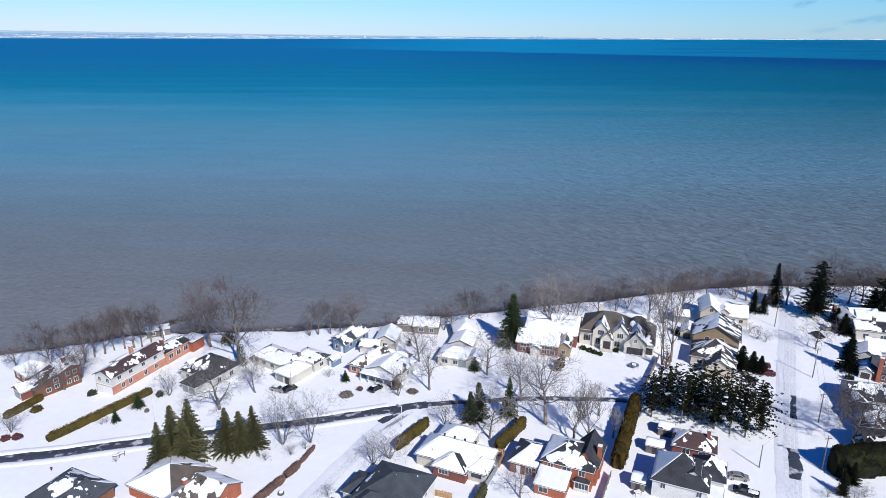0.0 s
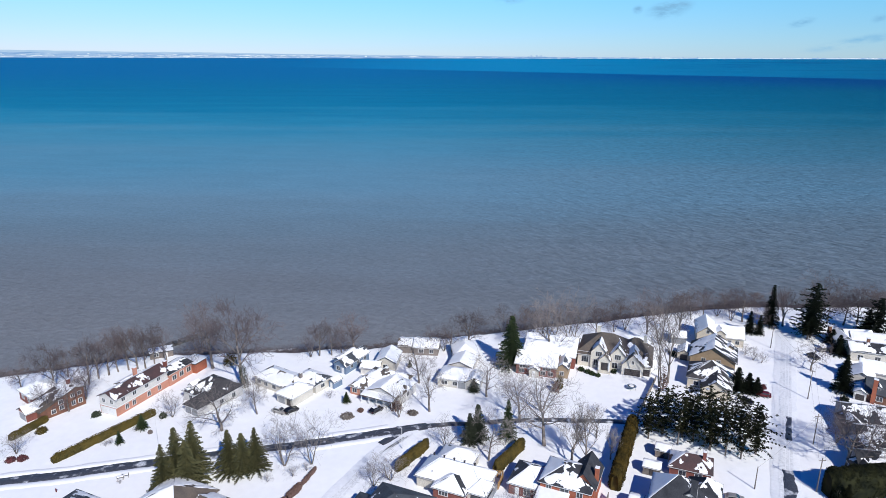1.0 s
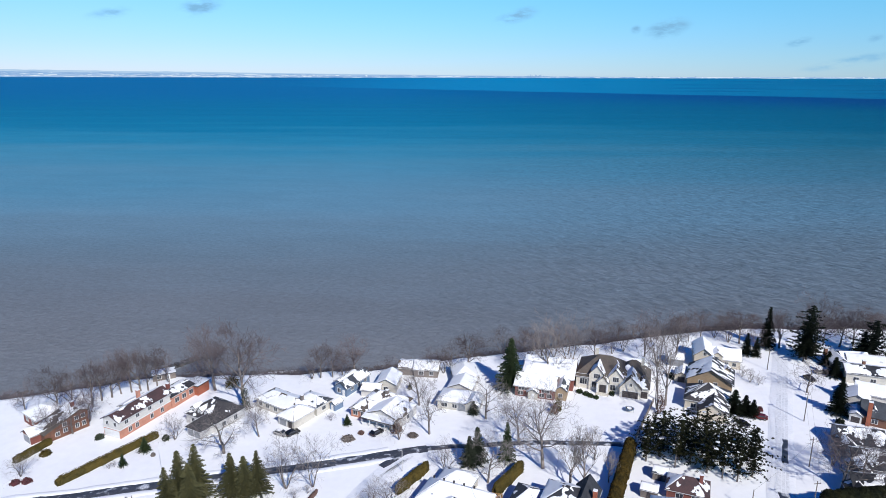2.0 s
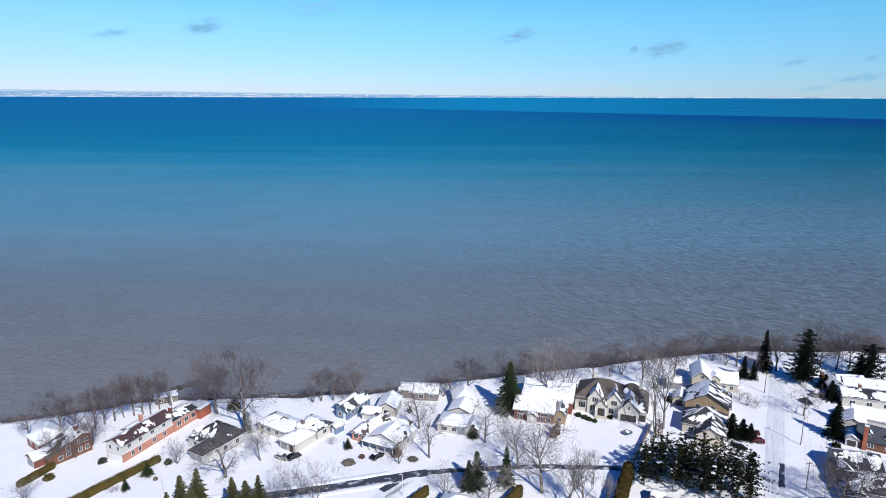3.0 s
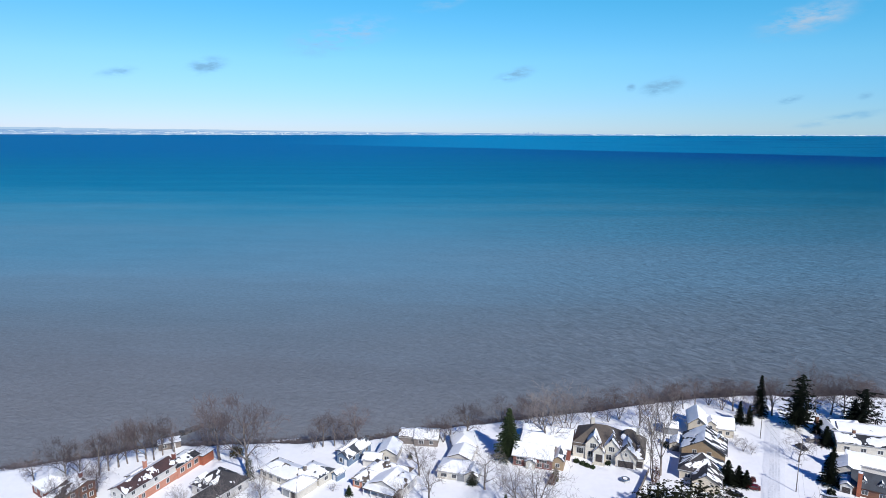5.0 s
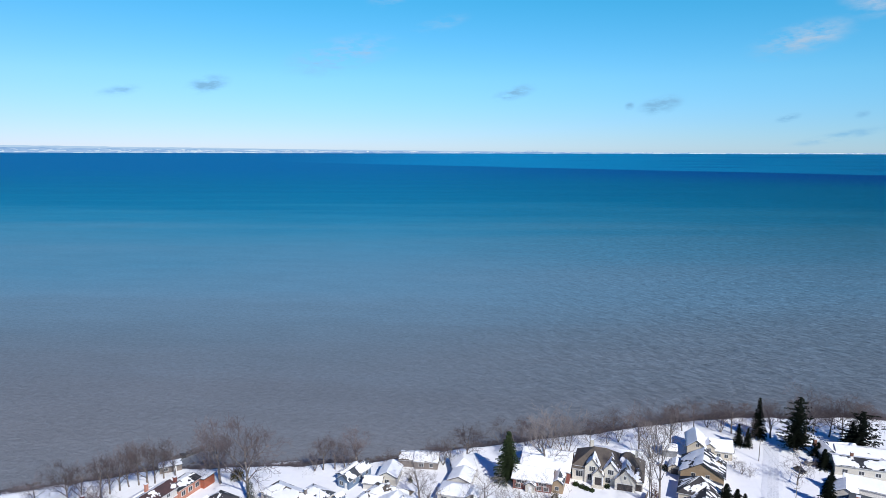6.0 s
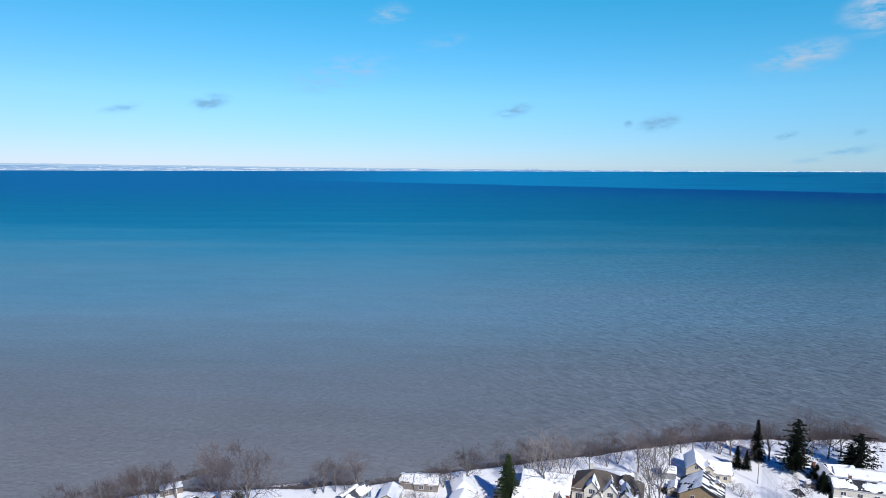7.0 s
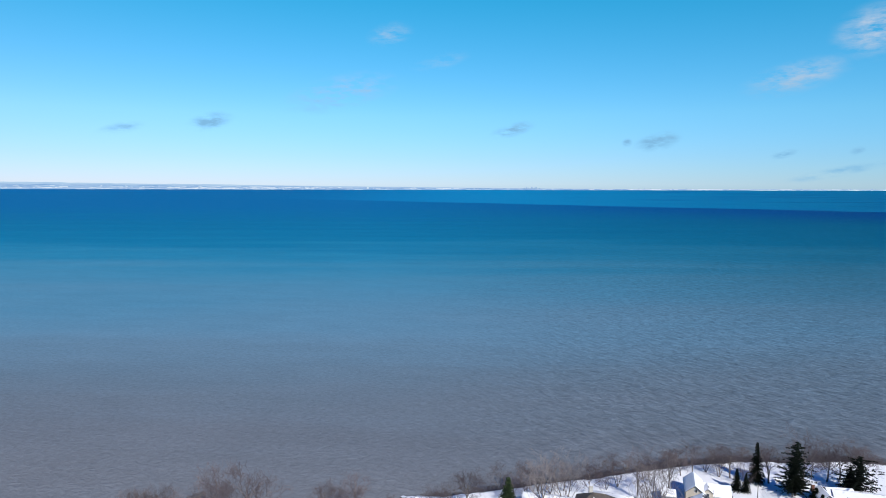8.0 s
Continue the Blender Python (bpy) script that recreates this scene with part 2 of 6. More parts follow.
TYRE = material("tyre_rubber", (0.02, 0.02, 0.022), None, 0.8, big=3, fine=9, bump=0.1)
STEEL = material("steel", (0.45, 0.46, 0.48), None, 0.35, 0.9, big=2, fine=9, bump=0.02)
PAINT_SILVER = material("silver_car_paint", (0.42, 0.40, 0.37), (0.38, 0.36, 0.34), 0.3, 0.5, big=1, fine=9, bump=0.0)
PAINT_BLACK = material("black_car_paint", (0.012, 0.012, 0.014), None, 0.2, 0.0, big=1, fine=9, bump=0.0)
PAINT_RED = material("dark_red_car_paint", (0.12, 0.012, 0.015), None, 0.25, 0.0, big=1, fine=9, bump=0.0)
LAMP_GLASS = material("lamp_glass", (0.6, 0.58, 0.52), None, 0.15, big=1, fine=9, bump=0.0)


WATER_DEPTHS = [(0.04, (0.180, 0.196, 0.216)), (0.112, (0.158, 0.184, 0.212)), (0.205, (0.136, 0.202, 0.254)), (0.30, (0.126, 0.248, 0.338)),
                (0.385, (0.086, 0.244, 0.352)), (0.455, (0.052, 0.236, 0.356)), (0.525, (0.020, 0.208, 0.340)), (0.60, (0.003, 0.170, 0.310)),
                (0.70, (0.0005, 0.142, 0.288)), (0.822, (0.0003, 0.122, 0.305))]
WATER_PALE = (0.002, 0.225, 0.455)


def water_material():
    m = bpy.data.materials.new("lake_water")
    m.use_nodes = True
    N, L = m.node_tree.nodes, m.node_tree.links
    b = N["Principled BSDF"]
    b.inputs["IOR"].default_value = 1.33
    b.inputs["Specular IOR Level"].default_value = 0.008
    b.inputs["Roughness"].default_value = 0.45
    co = N.new("ShaderNodeTexCoord")
    sep = N.new("ShaderNodeSeparateXYZ")
    L.new(co.outputs["Object"], sep.inputs[0])
    # plumes of stirred-up sediment, drawn out along the shore
    mp = N.new("ShaderNodeMapping")
    mp.inputs["Scale"].default_value = (0.0013, 0.0046, 1)
    mp.inputs["Rotation"].default_value = (0, 0, 0.12)
    L.new(co.outputs["Object"], mp.inputs["Vector"])
    nz = N.new("ShaderNodeTexNoise")
    nz.inputs["Scale"].default_value, nz.inputs["Detail"].default_value = 1.0, 5
    L.new(mp.outputs[0], nz.inputs["Vector"])

    def calc(op, a, b=None, c=None):
        n = N.new("ShaderNodeMath")
        n.operation = op
        for k, v in enumerate((a, b, c)):
            if v is None:
                continue
            if isinstance(v, (int, float)):
                n.inputs[k].default_value = v
            else:
                L.new(v, n.inputs[k])
        return n.outputs[0]

    def ease(v, a, b):
        n = N.new("ShaderNodeMapRange")
        n.interpolation_type = "SMOOTHSTEP"
        n.inputs["From Min"].default_value, n.inputs["From Max"].default_value = a, b
        L.new(v, n.inputs["Value"])
        return n.outputs[0]

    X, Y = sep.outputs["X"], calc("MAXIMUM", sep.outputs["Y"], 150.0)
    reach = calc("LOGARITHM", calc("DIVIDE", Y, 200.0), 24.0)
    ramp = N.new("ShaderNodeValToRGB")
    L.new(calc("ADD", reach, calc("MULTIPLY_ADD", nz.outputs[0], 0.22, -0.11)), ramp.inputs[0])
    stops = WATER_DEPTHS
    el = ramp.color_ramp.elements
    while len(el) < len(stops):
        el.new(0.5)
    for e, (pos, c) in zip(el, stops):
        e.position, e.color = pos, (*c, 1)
    # beyond a sharp front, paler water with a few dark slicks
    front = calc("MULTIPLY_ADD", X, 0.41, Y)
    mp5 = N.new("ShaderNodeMapping")
    mp5.inputs["Scale"].default_value = (0.0012, 0.0075, 1)
    mp5.inputs["Rotation"].default_value = (0, 0, 0.10)
    L.new(co.outputs["Object"], mp5.inputs["Vector"])
    slick = N.new("ShaderNodeTexNoise")
    slick.inputs["Scale"].default_value, slick.inputs["Detail"].default_value = 1.0, 3
    L.new(mp5.outputs[0], slick.inputs["Vector"])
    wob = calc("MULTIPLY_ADD", nz.outputs[0], 160.0, front)
    past = calc("MULTIPLY", ease(wob, 3105.0, 3190.0), ease(X, -1100.0, 500.0))
    past = calc("MULTIPLY", past, calc("SUBTRACT", 1.0, calc("MULTIPLY", ease(slick.outputs[0], 0.58, 0.66), ease(X, 300.0, 1200.0))))
    pale = N.new("ShaderNodeMix")
    pale.data_type = "RGBA"
    L.new(past, pale.inputs["Factor"])
    L.new(ramp.outputs[0], pale.inputs["A"])
    pale.inputs["B"].default_value = (*WATER_PALE, 1)
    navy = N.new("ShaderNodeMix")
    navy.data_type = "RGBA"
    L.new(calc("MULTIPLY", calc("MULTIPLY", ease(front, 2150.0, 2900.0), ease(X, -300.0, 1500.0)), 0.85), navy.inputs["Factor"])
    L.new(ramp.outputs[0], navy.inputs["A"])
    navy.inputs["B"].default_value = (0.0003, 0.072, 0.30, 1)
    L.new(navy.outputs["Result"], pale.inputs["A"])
    ramp = pale
    # chop: the waves' light and dark put into the colour, plus relief
    mp2 = N.new("ShaderNodeMapping")
    mp2.inputs["Scale"].default_value = (0.36, 0.46, 1)
    mp2.inputs["Rotation"].default_value = (0, 0, 0.55)
    L.new(co.outputs["Object"], mp2.inputs["Vector"])
    w1 = N.new("ShaderNodeTexNoise")
    w1.inputs["Scale"].default_value, w1.inputs["Detail"].default_value, w1.inputs["Roughness"].default_value = 1.0, 6, 0.68
    w1.inputs["Distortion"].default_value = 0.6
    L.new(mp2.outputs[0], w1.inputs["Vector"])
    mr = N.new("ShaderNodeMapRange")
    mr.inputs["From Min"].default_value, mr.inputs["From Max"].default_value = 0.3, 0.7
    mr.inputs["To Min"].default_value, mr.inputs["To Max"].default_value = 0.84, 1.16
    L.new(w1.outputs[0], mr.inputs["Value"])
    mul = N.new("ShaderNodeMix")
    mul.data_type, mul.blend_type = "RGBA", "MULTIPLY"
    mul.inputs["Factor"].default_value = 1.0
    L.new(ramp.outputs["Result"], mul.inputs["A"])
    L.new(mr.outputs[0], mul.inputs["B"])
    # cross chop in relief and colour, its painted light and shade stronger towards +x
    mp4 = N.new("ShaderNodeMapping")
    mp4.vector_type = "TEXTURE"
    mp4.inputs["Scale"].default_value = (8.5, 3.4, 1)
    mp4.inputs["Rotation"].default_value = (0, 0, -0.95)
    L.new(co.outputs["Object"], mp4.inputs["Vector"])
    w4 = N.new("ShaderNodeTexNoise")
    w4.inputs["Scale"].default_value, w4.inputs["Detail"].default_value, w4.inputs["Distortion"].default_value = 1.0, 4, 0.7
    L.new(mp4.outputs[0], w4.inputs["Vector"])
    cross = calc("MULTIPLY", calc("SUBTRACT", w4.outputs[0], 0.5), ease(calc("DIVIDE", X, Y), -0.25, 0.55))
    mul4 = N.new("ShaderNodeMix")
    mul4.data_type, mul4.blend_type = "RGBA", "MULTIPLY"
    mul4.inputs["Factor"].default_value = 1.0
    L.new(mul.outputs["Result"], mul4.inputs["A"])
    L.new(calc("MULTIPLY_ADD", cross, 1.25, 1.0), mul4.inputs["B"])
    mul = mul4
    # the colour is darkened towards +x by bearing x/y, more so far out
    bearing_dark = N.new("ShaderNodeMapRange")
    bearing_dark.inputs["From Min"].default_value, bearing_dark.inputs["From Max"].default_value = -0.1, 0.65
    bearing_dark.inputs["To Min"].default_value, bearing_dark.inputs["To Max"].default_value = 0.0, -0.40
    L.new(calc("DIVIDE", X, Y), bearing_dark.inputs["Value"])
    mul2 = N.new("ShaderNodeMix")
    mul2.data_type, mul2.blend_type = "RGBA", "MULTIPLY"
    mul2.inputs["Factor"].default_value = 1.0
    L.new(mul.outputs["Result"], mul2.inputs["A"])
    dark = calc("MULTIPLY_ADD", bearing_dark.outputs[0], calc("MULTIPLY_ADD", ease(Y, 250.0, 900.0), 0.7, 0.3), 1.0)
    # wind patches, larger than the chop
    mp6 = N.new("ShaderNodeMapping")
    mp6.vector_type = "TEXTURE"
    mp6.inputs["Scale"].default_value = (70, 24, 1)
    mp6.inputs["Rotation"].default_value = (0, 0, -0.12)
    L.new(co.outputs["Object"], mp6.inputs["Vector"])
    gust = N.new("ShaderNodeTexNoise")
    gust.inputs["Scale"].default_value, gust.inputs["Detail"].default_value, gust.inputs["Roughness"].default_value = 1.0, 7, 0.7
    L.new(mp6.outputs[0], gust.inputs["Vector"])
    L.new(calc("MULTIPLY", dark, calc("MULTIPLY_ADD", gust.outputs[0], 0.36, 0.82)), mul2.inputs["B"])
    mul = mul2
    # a few breaking crests
    mp3 = N.new("ShaderNodeMapping")
    mp3.inputs["Scale"].default_value = (0.16, 0.55, 1)
    mp3.inputs["Rotation"].default_value = (0, 0, 0.2)
    L.new(co.outputs["Object"], mp3.inputs["Vector"])
    w3 = N.new("ShaderNodeTexNoise")
    w3.inputs["Scale"].default_value, w3.inputs["Detail"].default_value = 1.0, 2
    L.new(mp3.outputs[0], w3.inputs["Vector"])
    cr = N.new("ShaderNodeMapRange")
    cr.inputs["From Min"].default_value, cr.inputs["From Max"].default_value = 0.80, 0.86
    cr.inputs["To Max"].default_value = 0.55
    L.new(w3.outputs[0], cr.inputs["Value"])
    foam = N.new("ShaderNodeMix")
    foam.data_type = "RGBA"
    L.new(cr.outputs[0], foam.inputs["Factor"])
    L.new(mul.outputs["Result"], foam.inputs["A"])
    foam.inputs["B"].default_value = (0.7, 0.72, 0.74, 1)
    L.new(foam.outputs["Result"], b.inputs["Base Color"])
    bp = N.new("ShaderNodeBump")
    bp.inputs["Strength"].default_value, bp.inputs["Distance"].default_value = 0.6, 1.2
    L.new(calc("MULTIPLY_ADD", cross, 2.4, w1.outputs[0]), bp.inputs["Height"])
    L.new(bp.outputs[0], b.inputs["Normal"])
    return m


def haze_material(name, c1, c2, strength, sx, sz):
    """Far land seen through many kilometres of air: the haze is put into its colour, which glows."""
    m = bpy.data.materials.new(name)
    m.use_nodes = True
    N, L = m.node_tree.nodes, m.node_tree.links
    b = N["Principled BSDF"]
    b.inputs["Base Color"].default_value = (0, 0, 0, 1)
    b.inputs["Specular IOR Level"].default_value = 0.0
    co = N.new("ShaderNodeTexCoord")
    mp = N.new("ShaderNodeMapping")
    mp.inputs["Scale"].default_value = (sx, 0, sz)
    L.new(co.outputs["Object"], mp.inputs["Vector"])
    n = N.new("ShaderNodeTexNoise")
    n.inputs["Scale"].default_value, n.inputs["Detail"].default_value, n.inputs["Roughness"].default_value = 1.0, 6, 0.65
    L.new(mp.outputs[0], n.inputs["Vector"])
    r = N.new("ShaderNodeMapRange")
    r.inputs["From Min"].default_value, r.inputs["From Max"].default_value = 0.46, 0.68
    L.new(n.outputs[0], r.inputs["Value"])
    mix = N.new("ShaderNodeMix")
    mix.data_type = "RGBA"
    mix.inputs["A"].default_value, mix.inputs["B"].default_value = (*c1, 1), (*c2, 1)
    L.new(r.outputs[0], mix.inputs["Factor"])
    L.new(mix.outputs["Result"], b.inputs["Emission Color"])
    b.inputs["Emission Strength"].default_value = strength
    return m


# ---- mesh helpers ----
def mesh_of(name, verts, faces, mats, smooth=False, slots=None):
    me = bpy.data.meshes.new(name)
    me.from_pydata([tuple(v) for v in verts], [], faces)
    for m in mats if isinstance(mats, (list, tuple)) else [mats]:
        me.materials.append(m)
    if slots:
        me.polygons.foreach_set("material_index", slots)
    if smooth:
        me.polygons.foreach_set("use_smooth", [True] * len(faces))
    me.update()
    return me


def put(name, me, parent=None, label=""):
    ob = new(name, me)
    ob.parent = parent
    if label:
        ob["label"] = label
    return ob


class Soup:
    """Vertices and faces that grow."""

    def __init__(self):
        self.v, self.f = [], []

    def poly(self, pts):
        n = len(self.v)
        self.v += [tuple(p) for p in pts]
        self.f.append(tuple(range(n, n + len(pts))))

    def box(self, x0, y0, z0, x1, y1, z1):
        n = len(self.v)
        self.v += [(x0, y0, z0), (x1, y0, z0), (x1, y1, z0), (x0, y1, z0), (x0, y0, z1), (x1, y0, z1), (x1, y1, z1), (x0, y1, z1)]
        self.f += [tuple(n + i for i in q) for q in ((3, 2, 1, 0), (4, 5, 6, 7), (0, 1, 5, 4), (1, 2, 6, 5), (2, 3, 7, 6), (3, 0, 4, 7))]

    def prism(self, top, drop):
        """A slab under the polygon top, drop thick."""
        n, k = len(self.v), len(top)
        self.v += [tuple(p) for p in top] + [(p[0], p[1], p[2] - drop) for p in top]
        self.f.append(tuple(range(n, n + k)))
        self.f.append(tuple(reversed(range(n + k, n + 2 * k))))
        for i in range(k):
            j = (i + 1) % k
            self.f.append((n + j, n + i, n + k + i, n + k + j))

    def tube(self, a, b, ra, rb, sides=4):
        a, b = Vector(a), Vector(b)
        d = (b - a)
        if d.length < 1e-6:
            return
        d.normalize()
        u = d.orthogonal().normalized()
        w = d.cross(u)
        n = len(self.v)
        for c, r in ((a, ra), (b, rb)):
            for i in range(sides):
                t = 2 * math.pi * i / sides
                self.v.append(tuple(c + u * (r * math.cos(t)) + w * (r * math.sin(t))))
        for i in range(sides):
            j = (i + 1) % sides
            self.f.append((n + i, n + j, n + sides + j, n + sides + i))
        self.f.append(tuple(n + sides + i for i in range(sides)))
        self.f.append(tuple(n + i for i in reversed(range(sides))))

    def mesh(self, name, mats, smooth=False):
        return mesh_of(name, self.v, self.f, mats, smooth)


def thing(name, x, y, z=0.0, turn=0.0, label="", category="", group="", size=1.0, kind=""):
    ob = new(name)
    ob.empty_display_size = 0.5
    ob.matrix_basis = pose(x, y, z, 0, 0, turn) @ Matrix.Scale(size, 4)
    return tagged(ob, label, category, group, kind)


# ---- ground, shore, lake ----
COAST = [(-5000, 190), (-400, 185), (-146, 197), (-120, 206), (-100, 213), (-67, 214.5), (-50, 216), (-17, 220), (-5, 226), (25, 234), (60, 243), (99, 256), (125, 262),
         (147, 260), (168, 262), (190, 258), (400, 262), (5000, 300)]


def coast(x):
    for (xa, ya), (xb, yb) in zip(COAST, COAST[1:]):
        if xa <= x <= xb:
            y = ya + (yb - ya) * (x - xa) / (xb - xa)
            return y + 1.5 * noise.noise((x * 0.09, 3.1, 0)) + 0.7 * noise.noise((x * 0.35, 8.1, 0))
    return 200.0


def edge_width(x):
    """How far the bluff's upper edge stands back from the water."""
    return 14.0 + 3.0 * min(1, max(0, (x - 60) / 60)) + 3.0 * min(1, max(0, (-90 - x) / 40))


def drop(x, v):
    """Height of the ground v metres from the water's edge."""
    w = edge_width(x)
    if v <= -w:
        return 0.0
    if v < -4.5:
        k = (v + w) / (w - 4.5)
        return -4.3 * (k * k * (3 - 2 * k))
    return -4.3 - 0.26 * (v + 4.5)


def ground_z(x, y):
    return drop(x, y - coast(x))


def build_ground():
    xs = [-4800, -2500, -1200, -600, -350, -260, -220] + [-190 + 1.6 * i for i in range(263)] + [250, 300, 400, 700, 1400, 2600, 4800]
    vs = [-4500, -2000, -900, -450, -300, -220, -180] + [-150 + 1.6 * i for i in range(81)] + [-20.8 + 0.8 * i for i in range(27)] + [2, 5, 12, 30]
    verts, faces, slots = [], [], []
    for x in xs:
        yc = coast(x)
        for v in vs:
            z = drop(x, v)
            if z < 0:
                z += 0.35 * noise.noise((x * 0.25, v * 0.3, 4)) * min(1, -z)
            elif v > -200:
                z = 0.05 * noise.noise((x * 0.12, v * 0.12, 1)) + 0.03 * noise.noise((x * 0.5, v * 0.5, 2)) - 0.05
            verts.append((x, yc + v, z))
    m = len(vs)
    for i in range(len(xs) - 1):
        for j in range(m - 1):
            faces.append((i * m + j, (i + 1) * m + j, (i + 1) * m + j + 1, i * m + j + 1))
            v = (vs[j] + vs[j + 1]) / 2
            w = edge_width(xs[i])
            snowy = v < -w + 1.5 or (v < -5 and noise.noise((xs[i] * 0.2, v * 0.5, 9)) > -0.08 + 0.4 * min(1, max(0, (xs[i] - 55) / 40)))
            slots.append(0 if snowy else 1)
    ob = new("ground", mesh_of("ground", verts, faces, [SNOW, EARTH], True, slots))
    tagged(ob, "snow-covered ground ending in a low earth bluff at the lake", "ground", kind="structure")


def build_water():
    ys = [150 + 12 * i for i in range(30)] + [520, 560, 620, 700, 800, 900] + [900 + 100 * i for i in range(1, 40)]
    xs = [-4900 + 350 * i for i in range(29)]
    verts, faces = [], []
    for y in ys:
        z = -5.0 + (79.0 * ((y - 900) / 3900.0) ** 1.35 if y > 900 else 0.0)
        for x in xs:
            verts.append((x, y, z))
    n = len(xs)
    for j in range(len(ys) - 1):
        for i in range(n - 1):
            faces.append((j * n + i, j * n + i + 1, (j + 1) * n + i + 1, (j + 1) * n + i))
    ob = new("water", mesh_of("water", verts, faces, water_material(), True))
    tagged(ob, "wind-ruffled lake, muddy grey by the shore, deep blue far out", "lake", kind="structure")


def far_shore():
    """Low land some kilometres off: a pale ridge, snowfields, dark woodlots, strung-out buildings and a small skyline."""
    rnd = random.Random(4)
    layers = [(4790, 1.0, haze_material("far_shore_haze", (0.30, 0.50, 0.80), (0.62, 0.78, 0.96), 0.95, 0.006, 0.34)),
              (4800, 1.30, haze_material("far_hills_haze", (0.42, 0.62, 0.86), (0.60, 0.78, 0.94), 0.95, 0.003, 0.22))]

    def land(x):
        return 9 + 42 * min(1.0, max(0.0, (1500 - x) / 4600)) ** 1.35

    for y, k, mt in layers:
        verts, faces = [], []
        n = 500
        for i in range(n + 1):
            x = -4300 + 8600 * i / n
            h = land(x) * k * (0.80 + 0.08 * noise.noise((x * 0.0015, y, 0)) + 0.06 * noise.noise((x * 0.012, y, 5)))
            verts += [(x, y, 73.0), (x, y, 73.5 + max(3.0, h)), (x, y + 4, 73.0)]
        for i in range(n):
            a = i * 3
            faces += [(a, a + 3, a + 4, a + 1), (a + 1, a + 4, a + 5, a + 2)]
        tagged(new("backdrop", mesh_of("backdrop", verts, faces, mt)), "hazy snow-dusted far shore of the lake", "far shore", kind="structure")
    # haze is painted into these glowing colours too
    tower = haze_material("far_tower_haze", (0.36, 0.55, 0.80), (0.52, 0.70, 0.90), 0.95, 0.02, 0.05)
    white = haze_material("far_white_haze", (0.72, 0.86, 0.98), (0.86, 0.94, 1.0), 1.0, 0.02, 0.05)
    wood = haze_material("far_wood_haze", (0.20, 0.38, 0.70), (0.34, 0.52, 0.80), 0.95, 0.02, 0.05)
    s = Soup()
    for i in range(30):
        x = rnd.gauss(650, 85)
        h = 8 + 24 * math.exp(-((x - 650) / 60) ** 2) * rnd.random()
        w = rnd.uniform(2, 4.5)
        s.box(x - w, 4780, 73, x + w, 4784, 74 + h)
    for i in range(60):
        x = rnd.uniform(900, 3200)
        s.box(x - 4, 4780, 73, x + 4, 4784, 74 + rnd.uniform(5, 14))
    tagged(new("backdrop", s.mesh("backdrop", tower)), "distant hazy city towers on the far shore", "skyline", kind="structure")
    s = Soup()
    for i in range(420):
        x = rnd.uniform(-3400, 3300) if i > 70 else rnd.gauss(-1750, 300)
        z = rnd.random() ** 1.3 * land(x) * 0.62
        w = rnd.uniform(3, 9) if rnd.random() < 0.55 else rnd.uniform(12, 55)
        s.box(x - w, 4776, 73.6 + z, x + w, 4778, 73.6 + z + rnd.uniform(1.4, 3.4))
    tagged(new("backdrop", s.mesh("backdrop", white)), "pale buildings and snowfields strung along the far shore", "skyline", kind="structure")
    s = Soup()
    for i in range(300):
        x = rnd.uniform(-3400, 1500)
        z = rnd.random() * land(x) * 0.75
        w = rnd.uniform(10, 70)
        s.box(x - w, 4773, 73.6 + z, x + w, 4775, 73.6 + z + rnd.uniform(0.8, 1.9))
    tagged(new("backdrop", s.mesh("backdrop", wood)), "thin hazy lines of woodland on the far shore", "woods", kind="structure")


build_ground()
build_water()
far_shore()


# ---- roads ----
def ribbon(name, pts, half, z, mat, label, category, rag=0.5, step=1.0, seed=0.0, crown=0.03, lip=0.15):
    """A strip along the points with ragged edges."""
    line = [Vector((x, y, 0)) for x, y in pts]
    rows, s = [], 0.0
    for a, b in zip(line, line[1:]):
        n = max(1, int((b - a).length / step))
        for i in range(n + (b is line[-1])):
            rows.append(a.lerp(b, i / n))
    sm = rows
    for _ in range(6):
        sm = [sm[0]] + [(p + q * 2 + r) / 4 for p, q, r in zip(sm, sm[1:], sm[2:])] + [sm[-1]]
    sp = Soup()
    prev = None
    for i, p in enumerate(sm):
        d = (sm[min(i + 1, len(sm) - 1)] - sm[max(i - 1, 0)]).normalized()
        w = Vector((-d.y, d.x, 0))
        l = half + rag * (noise.noise((i * step * 0.22, seed, 0)) + 0.5 * noise.noise((i * step * 0.8, seed, 7)))
        r = half + rag * (noise.noise((i * step * 0.22, seed, 20)) + 0.5 * noise.noise((i * step * 0.8, seed, 27)))
        k = len(sp.v)
        for c, zz in ((l, z - lip), (l * 0.86, z), (0, z + crown), (-r * 0.86, z), (-r, z - lip)):
            q = p + w * c
            sp.v.append((q.x, q.y, zz))
        if prev is not None:
            for c in range(4):
                sp.f.append((prev + c, prev + c + 1, k + c + 1, k + c))
        prev = k
    return tagged(new(name, sp.mesh(name, mat, True)), label, category, kind="structure")


